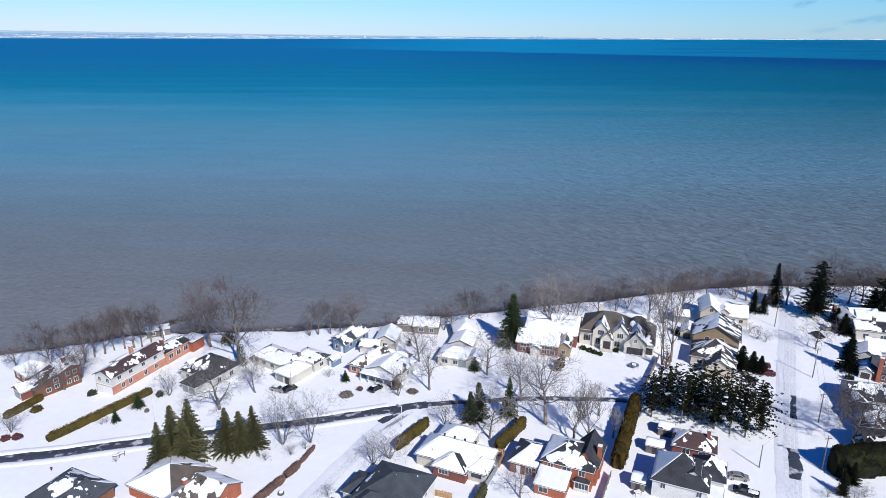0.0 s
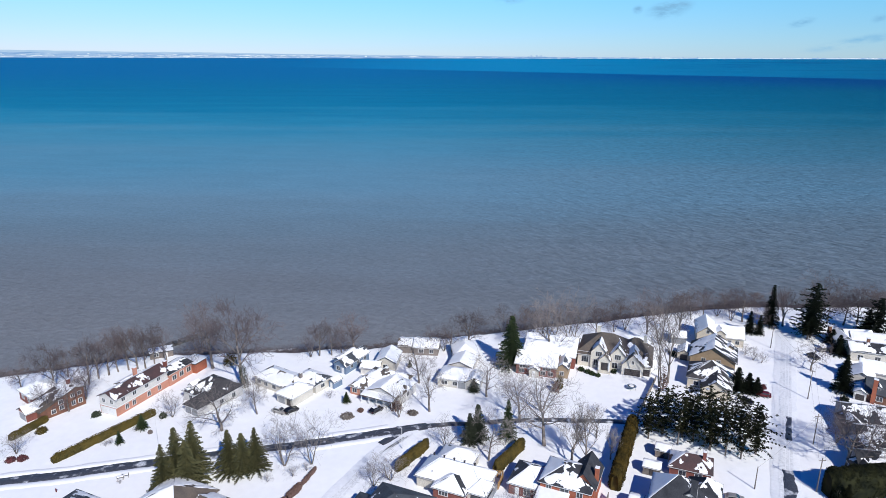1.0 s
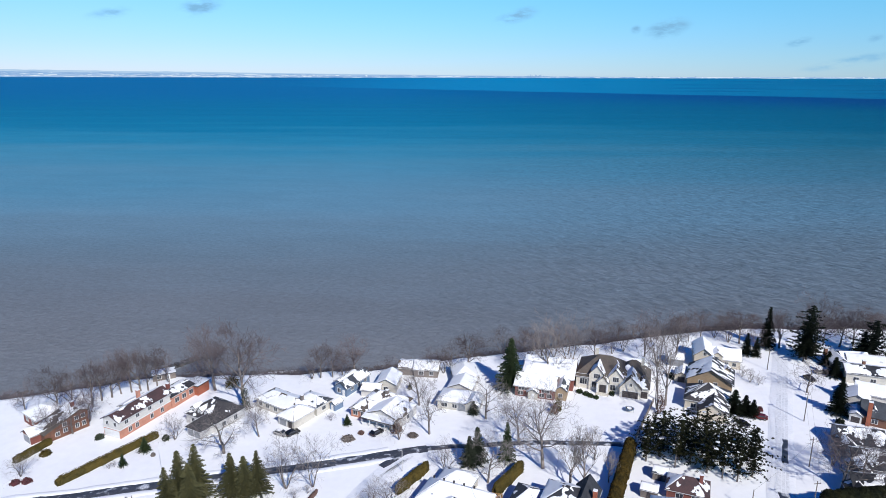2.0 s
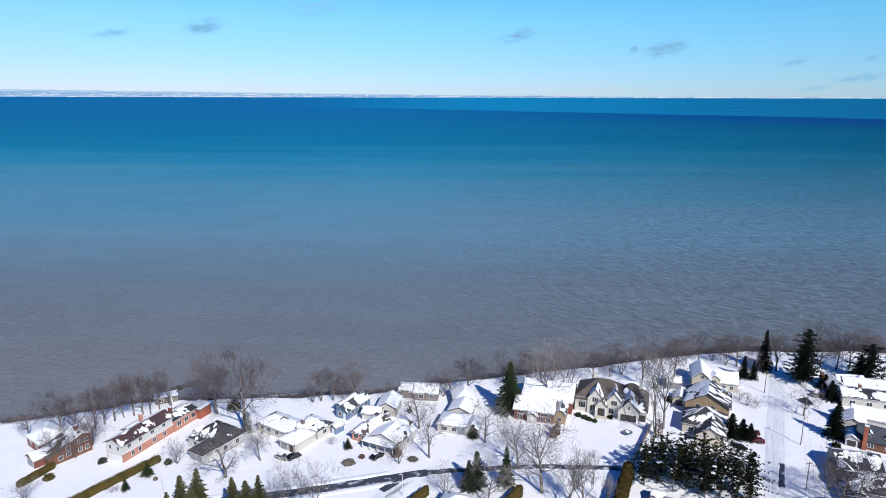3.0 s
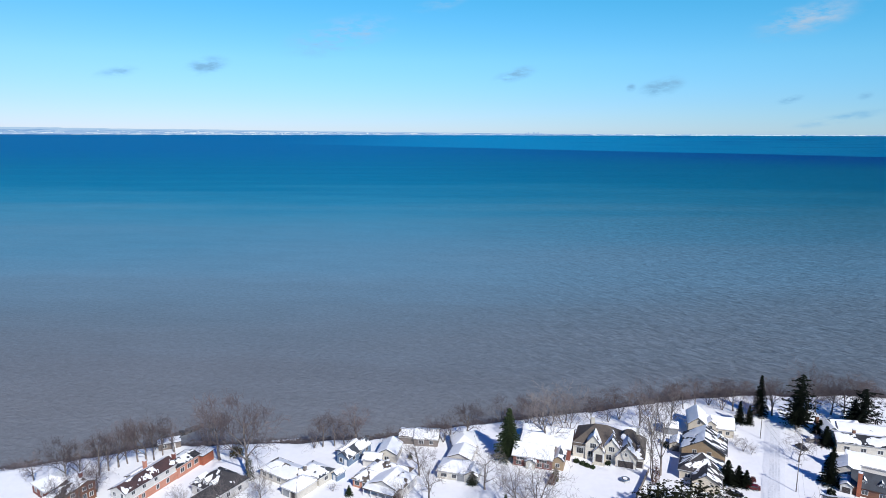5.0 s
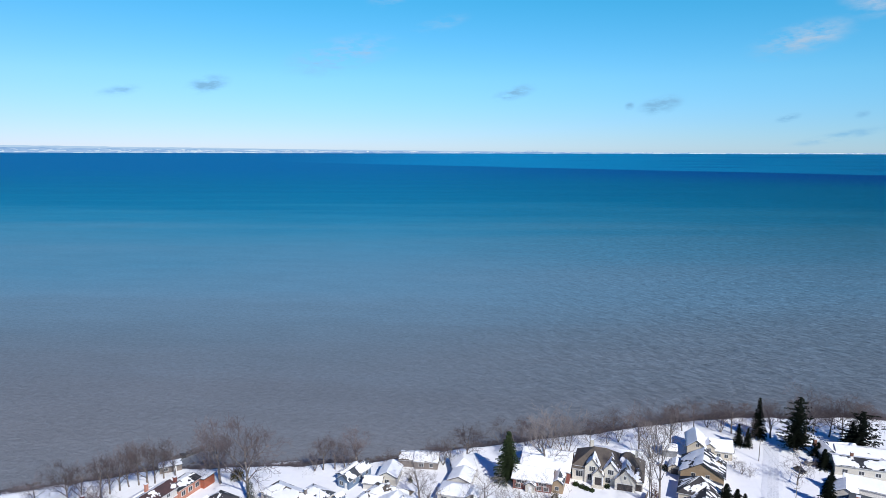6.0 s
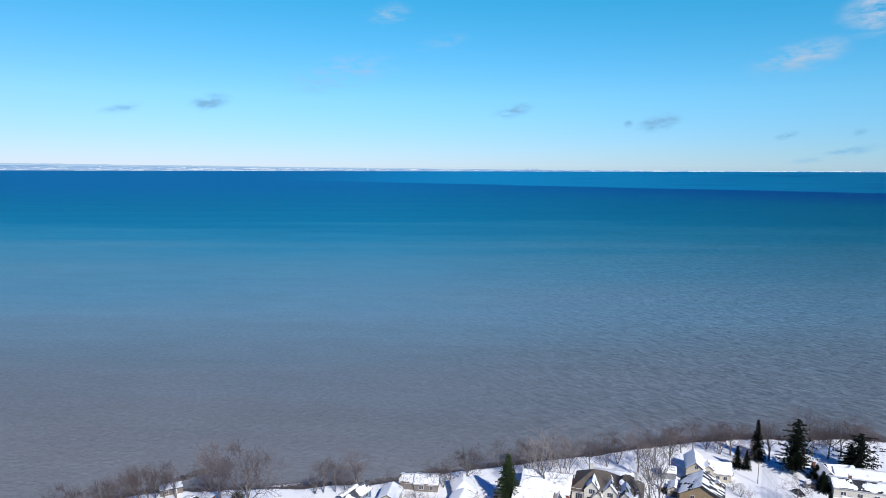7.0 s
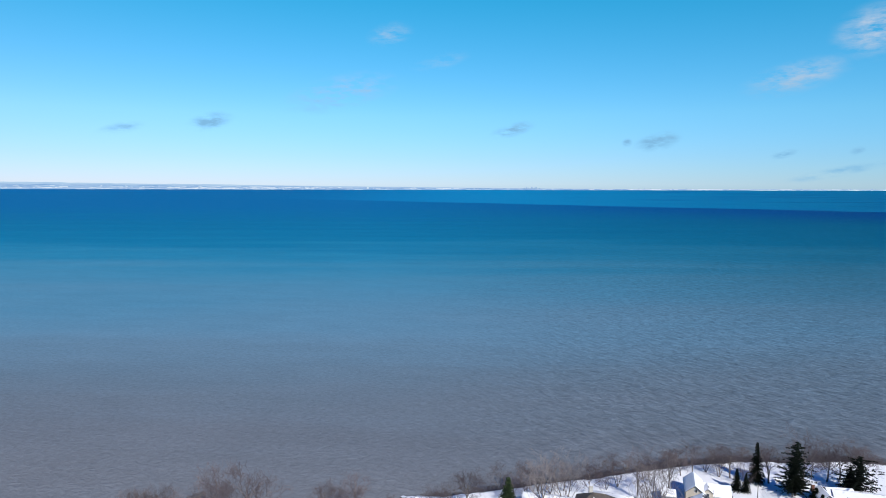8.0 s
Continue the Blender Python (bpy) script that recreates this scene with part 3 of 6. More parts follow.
ribbon("road", [(-110.5, 129.3), (-104.2, 131.7), (-92.1, 133.9), (-80.2, 137.2), (-70.2, 139.6), (-54.6, 143.3), (-41.1, 146.3), (-31.4, 148.7), (-21.4, 151.5), (-12.6, 154.0), (-6.6, 156.0), (-4.2, 156.3)], 1.75, 0.06, ASPHALT,
       "bare wet asphalt lane between snowbanks", "road", 0.35, seed=1.0)
ribbon("road", [(-16.2, 147.5), (-13.8, 150.1), (-10.8, 153.4), (-8.2, 155.7)], 1.2, 0.065, ASPHALT, "bare patch of asphalt at the junction", "road", 0.6, seed=4.0)
ribbon("road", [(-5.1, 156.3), (2.5, 157.2), (11.8, 158.1), (21.2, 159.3), (30.6, 159.6), (41.4, 159.1), (53.7, 158.5)], 1.1, 0.06, ASPHALT, "narrow strip of thawed asphalt lane", "road", 0.5, seed=2.0)
ribbon("road", [(-7.3, 154.6), (-13.5, 145.7), (-19.4, 134.9), (-24.5, 124.3), (-28.2, 116.8), (-35.5, 99.4)], 3.8, 0.04, PACKED, "snow-packed side street with tyre tracks", "road", 0.3, seed=3.0, crown=0.0, lip=0.10)
ribbon("road", [(127.0, 221.9), (114.5, 197.3), (102.8, 174.3), (93.4, 155.5), (83.5, 135.2), (75.9, 118.6), (67.2, 99.7)], 3.4, 0.04, PACKED, "straight snow-packed residential street", "road", 0.3, seed=5.0, crown=0.0, lip=0.10)
TRACK = material("worn_tyre_track", (0.70, 0.72, 0.75), (0.80, 0.81, 0.83), 0.5, big=0.15, fine=1.5, bump=0.15)
for d in (-7, -2, 4, 10):
    ribbon("road", [(x + d * 0.17, y) for x, y in ((124.8, 217.8), (114.5, 197.3), (102.8, 174.3), (93.4, 155.5), (83.5, 135.2), (75.9, 118.6))], 0.36, 0.058, TRACK, "worn tyre track in packed snow", "road", 0.15, seed=5.0 + d, crown=0.0, lip=0.0)
for d in (-2.2, -0.7, 1.0):
    ribbon("road", [(x + d * 0.8, y + d * 0.5) for x, y in ((-8.7, 151.8), (-13.5, 145.7), (-19.4, 134.9), (-24.5, 124.3), (-28.2, 116.8))], 0.35, 0.058, TRACK, "worn tyre track in packed snow", "road", 0.15, seed=8.0 + d, crown=0.0, lip=0.0)
# two dark strips stand in for shadow on the street and part-bare asphalt
ribbon("road", [(84.7, 136.4), (82.4, 130.8), (79.8, 124.7)], 1.5, 0.066, ASPHALT, "dark patch for shadow and part-bare asphalt in the street", "road", 0.7, seed=14.0, crown=0.0, lip=0.10)
ribbon("road", [(97.6, 161.4), (94.3, 155.0), (91.7, 149.5)], 0.8, 0.066, ASPHALT, "dark patch for shadow and part-bare asphalt in the street", "road", 0.5, seed=15.0, crown=0.0, lip=0.10)


def bank(pts, off, label, seed):
    """A low ridge of ploughed snow beside a road."""
    line = [Vector((x, y, 0)) for x, y in pts]
    out = []
    for i, p in enumerate(line):
        d = (line[min(i + 1, len(line) - 1)] - line[max(i - 1, 0)]).normalized()
        q = p + Vector((-d.y, d.x, 0)) * off
        out.append((q.x, q.y))
    ribbon("snowbank", out, 1.1, 0.03, SNOW, label, "snowbank", 0.4, seed=seed, crown=0.07, lip=0.10)


LANE = [(-110.5, 129.3), (-104.2, 131.7), (-92.1, 133.9), (-80.2, 137.2), (-70.2, 139.6), (-54.6, 143.3), (-41.1, 146.3), (-31.4, 148.7), (-21.4, 151.5), (-14.1, 153.7)]
bank(LANE, 2.6, "low ridge of ploughed snow along the lane", 31.0)
bank(LANE, -2.6, "low ridge of ploughed snow along the lane", 33.0)


# ---- houses: kit of parts ----
def house(name, ax, ay, bx, by, label, z=0.0, category="house", group="lakeside houses"):
    """A house whose front runs from a to b; local x along the front, local y away from it."""
    return thing(name, ax, ay, z, math.degrees(math.atan2(by - ay, bx - ax)), label, category, group)


def roof_planes(x0, y0, w, d, eave, rise, axis, kind, over):
    """The roof's planes as quads: two eave corners, then two ridge corners."""
    if axis == "y":
        ln, sp = d, w
    else:
        ln, sp = w, d
    half = sp / 2
    slope = rise / half
    ze, zr = eave - over * slope * 0.6, eave + rise
    o = over
    cut = min(half, ln / 2 - 0.05) if kind == "hip" else (-o if kind == "gable" else 0)
    if kind == "flat":
        q = [[(-o, -o, eave), (ln + o, -o, eave), (ln + o, sp + o, eave + 0.05), (-o, sp + o, eave + 0.05)]]
    elif kind == "shed":
        q = [[(-o, -o, ze), (ln + o, -o, ze), (ln + o, sp + o, zr), (-o, sp + o, zr)]]
    else:
        r0, r1 = (cut, half, zr), (ln - cut, half, zr)
        q = [[(-o, -o, ze), (ln + o, -o, ze), r1, r0], [(ln + o, sp + o, ze), (-o, sp + o, ze), r0, r1]]
        if kind == "hip":
            q += [[(-o, sp + o, ze), (-o, -o, ze), r0, r0], [(ln + o, -o, ze), (ln + o, sp + o, ze), r1, r1]]
    if axis == "y":
        q = [[(sp - py, px, pz) for px, py, pz in p] for p in q]
    return [[Vector((px + x0, py + y0, pz)) for px, py, pz in p] for p in q]


def snow_sheet(sp, quad, cover, thick, world, seed):
    """Snow on one roof plane, thick where it lies and dipping under the roof where it has slid off."""
    a, b, c, d = quad
    slid = cover > 1.5   # 2 + cover: snow left in stripes that run down the slope
    cover -= 2 * slid
    n = max(3, int(max((b - a).length, (c - d).length) / 0.36))
    m = max(3, int(max((d - a).length, (c - b).length) / 0.36))
    base = len(sp.v)
    for j in range(m + 1):
        v = j / m
        for i in range(n + 1):
            u = i / n
            p = a.lerp(b, u).lerp(d.lerp(c, u), v)
            q = world @ p
            k = noise.noise((q.x * 0.28 + seed, q.y * 0.28, q.z * 0.28)) + 0.5 * noise.noise((q.x * 0.8, q.y * 0.8 + seed, q.z * 0.8)) + 0.3 * noise.noise((q.x * 2.1, q.y * 2.1 + seed, q.z * 2.1))
            if slid:
                k = 1.25 * noise.noise((u * n * 0.30 + v * 1.4 + seed, v * 1.6, 5.0)) + 0.25 * k
            h = (k * 0.95 + (cover * 2 - 1)) * 2.2
            h = max(-0.6, min(1.0, h)) * thick
            edge = min(i, n - i, j, (m - j) + 1)
            if edge <= 2:
                h -= thick * (3 - edge) * 0.42 * max(0.0, 0.45 + noise.noise((q.x * 0.45, q.y * 0.45, seed + 31)))
            if edge == 0:
                h = min(h, -0.03)
            sp.v.append((p.x, p.y, p.z + h))
    for j in range(m):
        for i in range(n):
            k = base + j * (n + 1) + i
            sp.f.append((k, k + 1, k + n + 2, k + n + 1))


def wing(h, x0, y0, w, d, eave, rise, axis="x", kind="gable", wall=None, roof=None, snow=0.9, over=0.45, zb=0.0, thick=0.16, base=-0.4):
    """A block of a house: walls, roof slab and snow. snow: how much lies on each plane."""
    wall, roof = wall or CREAM_WALL, roof or SHINGLE_SLATE
    s = Soup()
    s.box(x0, y0, zb + base, x0 + w, y0 + d, zb + eave - 0.05)
    if kind == "gable":
        if axis == "x":
            for x in (x0, x0 + w - 0.2):
                tri = [(x, y0, zb + eave - 0.1), (x, y0 + d, zb + eave - 0.1), (x, y0 + d / 2, zb + eave + rise - 0.12)]
                k = len(s.v)
                s.v += tri + [(px + 0.2, py, pz) for px, py, pz in tri]
                s.f += [(k, k + 2, k + 1), (k + 3, k + 4, k + 5), (k, k + 1, k + 4, k + 3), (k + 1, k + 2, k + 5, k + 4), (k + 2, k, k + 3, k + 5)]
        else:
            for y in (y0, y0 + d - 0.2):
                tri = [(x0, y, zb + eave - 0.1), (x0 + w, y, zb + eave - 0.1), (x0 + w / 2, y, zb + eave + rise - 0.12)]
                k = len(s.v)
                s.v += tri + [(px, py + 0.2, pz) for px, py, pz in tri]
                s.f += [(k, k + 1, k + 2), (k + 3, k + 5, k + 4), (k, k + 3, k + 4, k + 1), (k + 1, k + 4, k + 5, k + 2), (k + 2, k + 5, k + 3, k)]
    if kind == "shed":
        k = len(s.v)
        for x in (x0, x0 + w):
            s.v += [(x, y0, zb + eave - 0.12), (x, y0 + d, zb + eave - 0.12), (x, y0 + d, zb + eave + rise - 0.12)]
        s.f += [(k, k + 2, k + 1), (k + 3, k + 4, k + 5), (k, k + 3, k + 5, k + 2), (k + 1, k + 2, k + 5, k + 4), (k, k + 1, k + 4, k + 3)]
    put("wall", s.mesh("wall", wall), h)
    planes = roof_planes(x0, y0, w, d, eave, rise, axis, kind, over)
    planes = [[p + Vector((0, 0, zb)) for p in q] for q in planes]
    s = Soup()
    for q in planes:
        pts = q if (q[2] - q[3]).length > 0.01 else q[:3]
        s.prism([p + Vector((0, 0, 0.10)) for p in pts], 0.22)
    put("roof", s.mesh("roof", roof), h)
    if kind != "flat":
        for q in planes:
            s = Soup()
            s.tube(q[0] + Vector((0, 0, -0.02)), q[1] + Vector((0, 0, -0.02)), 0.085, 0.085, 4)
            put("gutter", s.mesh("gutter", TRIM if wall is not BRICK_BROWN else DARK_TRIM), h)
    cov = snow if isinstance(snow, (list, tuple)) else [snow] * len(planes)
    s = Soup()
    for i, q in enumerate(planes):
        c = cov[i % len(cov)]
        if c > 0:
            snow_sheet(s, [p + Vector((0, 0, 0.11)) for p in q], c, thick, h.matrix_basis, 7.0 * i + x0)
    if s.v:
        put("roof_snow", s.mesh("roof_snow", ROOF_SNOW, True), h, "settled white snow on the roof")
    return (x0, y0, w, d, zb)


def on_face(wg, face, u, z):
    """The matrix of a spot on a wing's wall: local x along the wall, local y into it."""
    x0, y0, w, d, zb = wg
    if face == "front":
        return pose(x0 + u, y0, zb + z)
    if face == "left":
        return pose(x0, y0 + d - u, zb + z, 0, 0, -90)
    if face == "right":
        return pose(x0 + w, y0 + u, zb + z, 0, 0, 90)
    return pose(x0 + w - u, y0 + d, zb + z, 0, 0, 180)


def window(h, wg, face, u, z, w=1.3, hh=1.3, trim=None, bars=1):
    m = on_face(wg, face, u, z)
    s = Soup()
    t = 0.09
    for bx in ((-w / 2 - t, 0, -w / 2, hh), (w / 2, 0, w / 2 + t, hh), (-w / 2 - t, hh, w / 2 + t, hh + t), (-w / 2 - t - 0.05, -t, w / 2 + t + 0.05, 0)):
        s.box(bx[0], -0.07, bx[1], bx[2], 0.02, bx[3])
    for i in range(bars):
        x = -w / 2 + w * (i + 1) / (bars + 1)
        s.box(x - 0.03, -0.05, 0, x + 0.03, 0.02, hh)
    f = put("window", s.mesh("window", trim or TRIM), h)
    f.matrix_basis = m
    s = Soup()
    s.box(-w / 2, -0.025, 0, w / 2, 0.02, hh)
    put("pane", s.mesh("pane", GLASS), f, "dark reflecting glass")
    return f


def door(h, wg, face, u, w=1.0, hh=2.1, mat=None, z=0.0):
    s = Soup()
    s.box(-w / 2, -0.06, 0, w / 2, 0.02, hh)
    for i in range(2):
        s.box(-w / 2 + 0.12, -0.09, 0.2 + i * hh * 0.48, w / 2 - 0.12, -0.05, 0.2 + i * hh * 0.48 + hh * 0.36)
    d = put("door", s.mesh("door", mat or TRIM), h)
    d.matrix_basis = on_face(wg, face, u, z)
    s = Soup()
    s.box(w / 2 - 0.17, -0.15, hh * 0.46, w / 2 - 0.11, -0.06, hh * 0.52)
    put("handle", s.mesh("handle", STEEL), d)
    return d


def garage_door(h, wg, face, u, w=4.9, hh=2.2, mat=None, z=0.0):
    s = Soup()
    for i in range(4):
        s.box(-w / 2, -0.06, i * hh / 4 + 0.02, w / 2, 0.02, (i + 1) * hh / 4 - 0.02)
    n = max(2, int(w / 0.6))
    for i in range(n):
        for j in range(4):
            a = -w / 2 + w * i / n + 0.06
            s.box(a, -0.08, j * hh / 4 + 0.1, a + w / n - 0.12, -0.05, (j + 1) * hh / 4 - 0.1)
    g = put("garage_door", s.mesh("garage_door", mat or TRIM), h)
    g.matrix_basis = on_face(wg, face, u, z)
    s = Soup()
    s.box(-w / 2 - 0.12, -0.09, 0, -w / 2, 0.02, hh + 0.12)
    s.box(w / 2, -0.09, 0, w / 2 + 0.12, 0.02, hh + 0.12)
    s.box(-w / 2, -0.09, hh, w / 2, 0.02, hh + 0.12)
    put("frame", s.mesh("frame", TRIM), g)
    return g


def chimney(h, x, y, z0, z1, mat, w=0.9):
    s = Soup()
    s.box(x - w / 2, y - w / 2, z0, x + w / 2, y + w / 2, z1)
    s.box(x - w / 2 - 0.08, y - w / 2 - 0.08, z1 - 0.2, x + w / 2 + 0.08, y + w / 2 + 0.08, z1)
    c = put("chimney", s.mesh("chimney", mat), h)
    s = Soup()
    s.box(x - w / 2 - 0.04, y - w / 2 - 0.04, z1, x + w / 2 + 0.04, y + w / 2 + 0.04, z1 + 0.14)
    put("snow_cap", s.mesh("snow_cap", ROOF_SNOW), c)


def vents(h, pts):
    for x, y, z in pts:
        s = Soup()
        s.box(x - 0.17, y - 0.17, z - 0.2, x + 0.17, y + 0.17, z + 0.28)
        s.box(x - 0.23, y - 0.23, z + 0.22, x + 0.23, y + 0.23, z + 0.32)
        put("roof_vent", s.mesh("roof_vent", DARK_TRIM), h)


def dormer(h, x, y, z, w=1.8, d=2.2, hh=1.3, wall=None, roof=None, snow=0.9):
    wg = wing(h, x - w / 2, y, w, d, hh, 0.8, "y", "gable", wall or WHITE_WALL, roof, snow, 0.2, z, 0.14, 0.0)
    window(h, wg, "front", w / 2, 0.3, 0.8, 0.8)
    return wg


def porch(h, x0, y0, w, d, z, mat=None, roof=None, snow=0.95, posts=3, rise=0.5):
    """A lean-to roof on posts along the front."""
    for i in range(posts):
        s = Soup()
        x = x0 + 0.12 + (w - 0.24) * i / max(1, posts - 1)
        s.box(x - 0.09, y0 + 0.05, -0.2, x + 0.09, y0 + 0.23, z)
        put("post", s.mesh("post", mat or TRIM), h)
    planes = roof_planes(x0, y0, w, d, z, rise * 2, "x", "shed", 0.2)
    s = Soup()
    for q in planes:
        q = [Vector((p.x, p.y, z + (p.y - y0) / d * rise)) for p in q]
        s.prism([p + Vector((0, 0, 0.1)) for p in q], 0.22)
    put("porch_roof", s.mesh("porch_roof", roof or SHINGLE_SLATE), h)
    s = Soup()
    snow_sheet(s, [p + Vector((0, 0, 0.11)) for p in q], snow, 0.18, h.matrix_basis, 3.0)
    put("roof_snow", s.mesh("roof_snow", ROOF_SNOW, True), h, "settled white snow on the roof")


# ---- houses along the shore, from -x to +x ----
def red_house_west():
    h = house("brick_house", -118.4, 160.3, -114.7, 157.6, "brown brick saltbox house with snowy garage behind bare trees")
    g = wing(h, 0, 0, 4.6, 9, 2.6, 1.4, "y", "gable", BRICK_RED, SHINGLE_BROWN, 1.0)
    garage_door(h, g, "front", 2.3, 3.6, 2.1, GREY_WALL)
    m = wing(h, 0.4, 2.6, 6.8, 7.6, 2.7, 2.9, "x", "shed", BRICK_BROWN, SHINGLE_BROWN, 0.45, 0.3)
    for u, z in ((3.4, 0.9), (5.6, 1.2), (5.6, 3.0)):
        window(h, m, "right", u, z, 1.1, 1.1, TRIM)
    t = wing(h, 0.6, 10.2, 6.6, 4.6, 5.5, 0.9, "x", "gable", BRICK_BROWN, SHINGLE_BROWN, (0.6, 0.8), 0.4)
    for u in (1.3, 3.2):
        window(h, t, "right", u, 1.1, 1.0, 1.3, TRIM)
        window(h, t, "right", u, 3.6, 1.0, 1.1, TRIM)
    b = wing(h, -11.0, 4.6, 9.0, 8, 3.2, 1.9, "x", "hip", BRICK_RED, SHINGLE_BROWN, 1.0)
    window(h, b, "front", 2.4, 1.0)
    window(h, b, "front", 6.2, 1.0)
    wing(h, -2.2, 8.5, 3.2, 5, 3.0, 0.7, "x", "gable", BRICK_RED, SHINGLE_BROWN, 0.95, 0.3)
    chimney(h, 3.6, 12.4, 5.6, 7.8, BRICK_RED)


def long_brick_house():
    h = house("brick_house", -97.0, 163.3, -90.5, 160.6, "long two-storey salmon brick house with white upper floor and patchy snow")
    m = wing(h, 0, 0, 6.2, 19, 5.3, 1.6, "y", "gable", WHITE_WALL, SHINGLE_MAROON, (0.42, 0.7), 0.5)
    low = wing(h, -0.06, -0.06, 6.32, 19.1, 2.6, 0.1, "y", "flat", BRICK_SALMON, TRIM, 0, 0.12)
    garage_door(h, low, "front", 1.7, 2.6, 2.1)
    garage_door(h, low, "front", 4.6, 2.6, 2.1)
    for u in (3.5, 6.0, 11.5, 15.5):
        window(h, low, "right", u, 0.7, 1.1, 1.4)
    for u in (2.0, 5.0):
        window(h, m, "front", u - 0.4, 3.5, 1.0, 1.2)
    for u in (2.5, 6.5, 11.0, 15.5):
        window(h, m, "right", u, 3.6, 1.2, 1.1)
    b = wing(h, 0.6, 19.2, 6.0, 9.5, 3.9, 0.9, "y", "gable", BRICK_SALMON, SHINGLE_BLACK, (0.52, 0.5), 0.4)
    for u in (2.0, 5.0, 8.0):
        window(h, b, "right", u, 1.3, 1.6, 1.5)
    e = wing(h, 3.0, 28.8, 5.0, 5.0, 3.4, 0.1, "x", "flat", BRICK_ORANGE, SHINGLE_BLACK, 0.95)
    window(h, e, "front", 2.5, 1.0, 1.4, 1.4)
    chimney(h, 0.4, 12.5, 5.0, 8.2, BRICK_SALMON)
    chimney(h, 2.5, 22, 4.0, 6.4, BRICK_RED)
    wing(h, -4.6, 9.5, 4.5, 8, 3.4, 1.0, "y", "gable", WHITE_WALL, SHINGLE_BROWN, 1.0)


def dark_roof_house():
    h = house("dormer_house", -73.2, 163.4, -68.5, 160.7, "house with dark hipped roof and three white dormers")
    g = wing(h, 0, 0, 5.5, 8, 2.7, 2.2, "y", "hip", WHITE_WALL, SHINGLE_CHARCOAL, (0.2, 0.62, 0.3, 0.2))
    garage_door(h, g, "front", 1.5, 2.3, 2.1, GREY_WALL)
    garage_door(h, g, "front", 4.1, 2.3, 2.1, GREY_WALL)
    m = wing(h, -6.0, 4.6, 12.5, 11, 3.2, 3.4, "x", "hip", WHITE_WALL, SHINGLE_CHARCOAL, (0.36, 0.3, 0.45, 0.12))
    for i in range(3):
        dormer(h, -3.6 + i * 2.8, 5.4, 3.4, 1.8, 3.2, 1.4, TRIM, SHINGLE_CHARCOAL, 1.0)
    window(h, m, "front", 3.0, 0.9, 1.3, 1.3)
    for u in (3.0, 7.5):
        window(h, m, "right", u, 0.9, 1.3, 1.3)


def cream_bungalow():
    h = house("bungalow", -48.6, 169.6, -40.8, 164.5, "low cream bungalow under thick roof snow with an open carport")
    m = wing(h, -13.5, 3.6, 17, 8, 2.9, 1.9, "x", "hip", CREAM_WALL, SHINGLE_BROWN, (0.78, 0.62, 0.6, 0.7))
    g = wing(h, 0, 0, 6.4, 8.5, 2.8, 1.7, "y", "hip", CREAM_WALL, SHINGLE_BROWN, (0.80, 0.85, 0.95, 0.8))
    garage_door(h, g, "front", 2.0, 2.7, 2.1, GREY_WALL)
    door(h, g, "front", 4.9, 1.4, 2.1, DARK_TRIM)
    b = wing(h, -2.5, 9.5, 9, 6.5, 3.0, 1.5, "x", "hip", CREAM_WALL, SHINGLE_SLATE, (0.8, 0.6, 0.6, 0.55))
    for u in (2.0, 5.0, 8.5):
        window(h, m, "front", u, 0.9, 1.5, 1.2)
    window(h, b, "right", 3, 0.9, 1.5, 1.2)
    chimney(h, 1.0, 9.0, 3.5, 5.6, OLD_WOOD, 0.8)


def blue_house():
    h = house("blue_house", -34.7, 188.6, -30.7, 186.3, "blue-sided long house with steep snowy gable roof")
    m = wing(h, 0, 0, 4.6, 12.4, 2.9, 1.7, "y", "gable", BLUE_WALL, SHINGLE_SLATE, (0.62, 0.45), 0.4)
    window(h, m, "front", 1.6, 0.9, 1.2, 1.4)
    door(h, m, "front", 3.4, 1.0, 2.1)
    for u in (3, 6.5, 10):
        window(h, m, "right", u, 1.2, 1.2, 1.2)
    s = wing(h, -2.6, 3, 2.6, 9, 2.6, 0.6, "y", "gable", BLUE_WALL, SHINGLE_SLATE, 0.8)
    window(h, s, "front", 1.3, 0.9, 0.9, 1.0)


def blue_shed():
    h = house("garden_shed", -34.8, 178.3, -33.3, 177.2, "small blue-grey garden shed with snow on its roof", category="shed", group="garden sheds")
    m = wing(h, 0, 0, 2.2, 3.6, 2.0, 0.8, "y", "gable", BLUE_WALL, SHINGLE_SLATE, 0.8, 0.2, 0, 0.12)
    door(h, m, "front", 1.1, 0.9, 1.8)


def cream_gable_house():
    h = house("cream_house", -21.6, 189.7, -16.5, 188.9, "cream gabled house deep in snow behind a blue house")
    m = wing(h, 0, 0, 6.5, 9, 3.0, 1.8, "y", "gable", CREAM_WALL, SHINGLE_SLATE, (0.95, 1.0))
    window(h, m, "front", 3.2, 0.9, 1.4, 1.2)
    wing(h, -4.0, -3.5, 6, 5, 2.3, 1.2, "x", "gable", WHITE_WALL, SHINGLE_BROWN, 0.9)


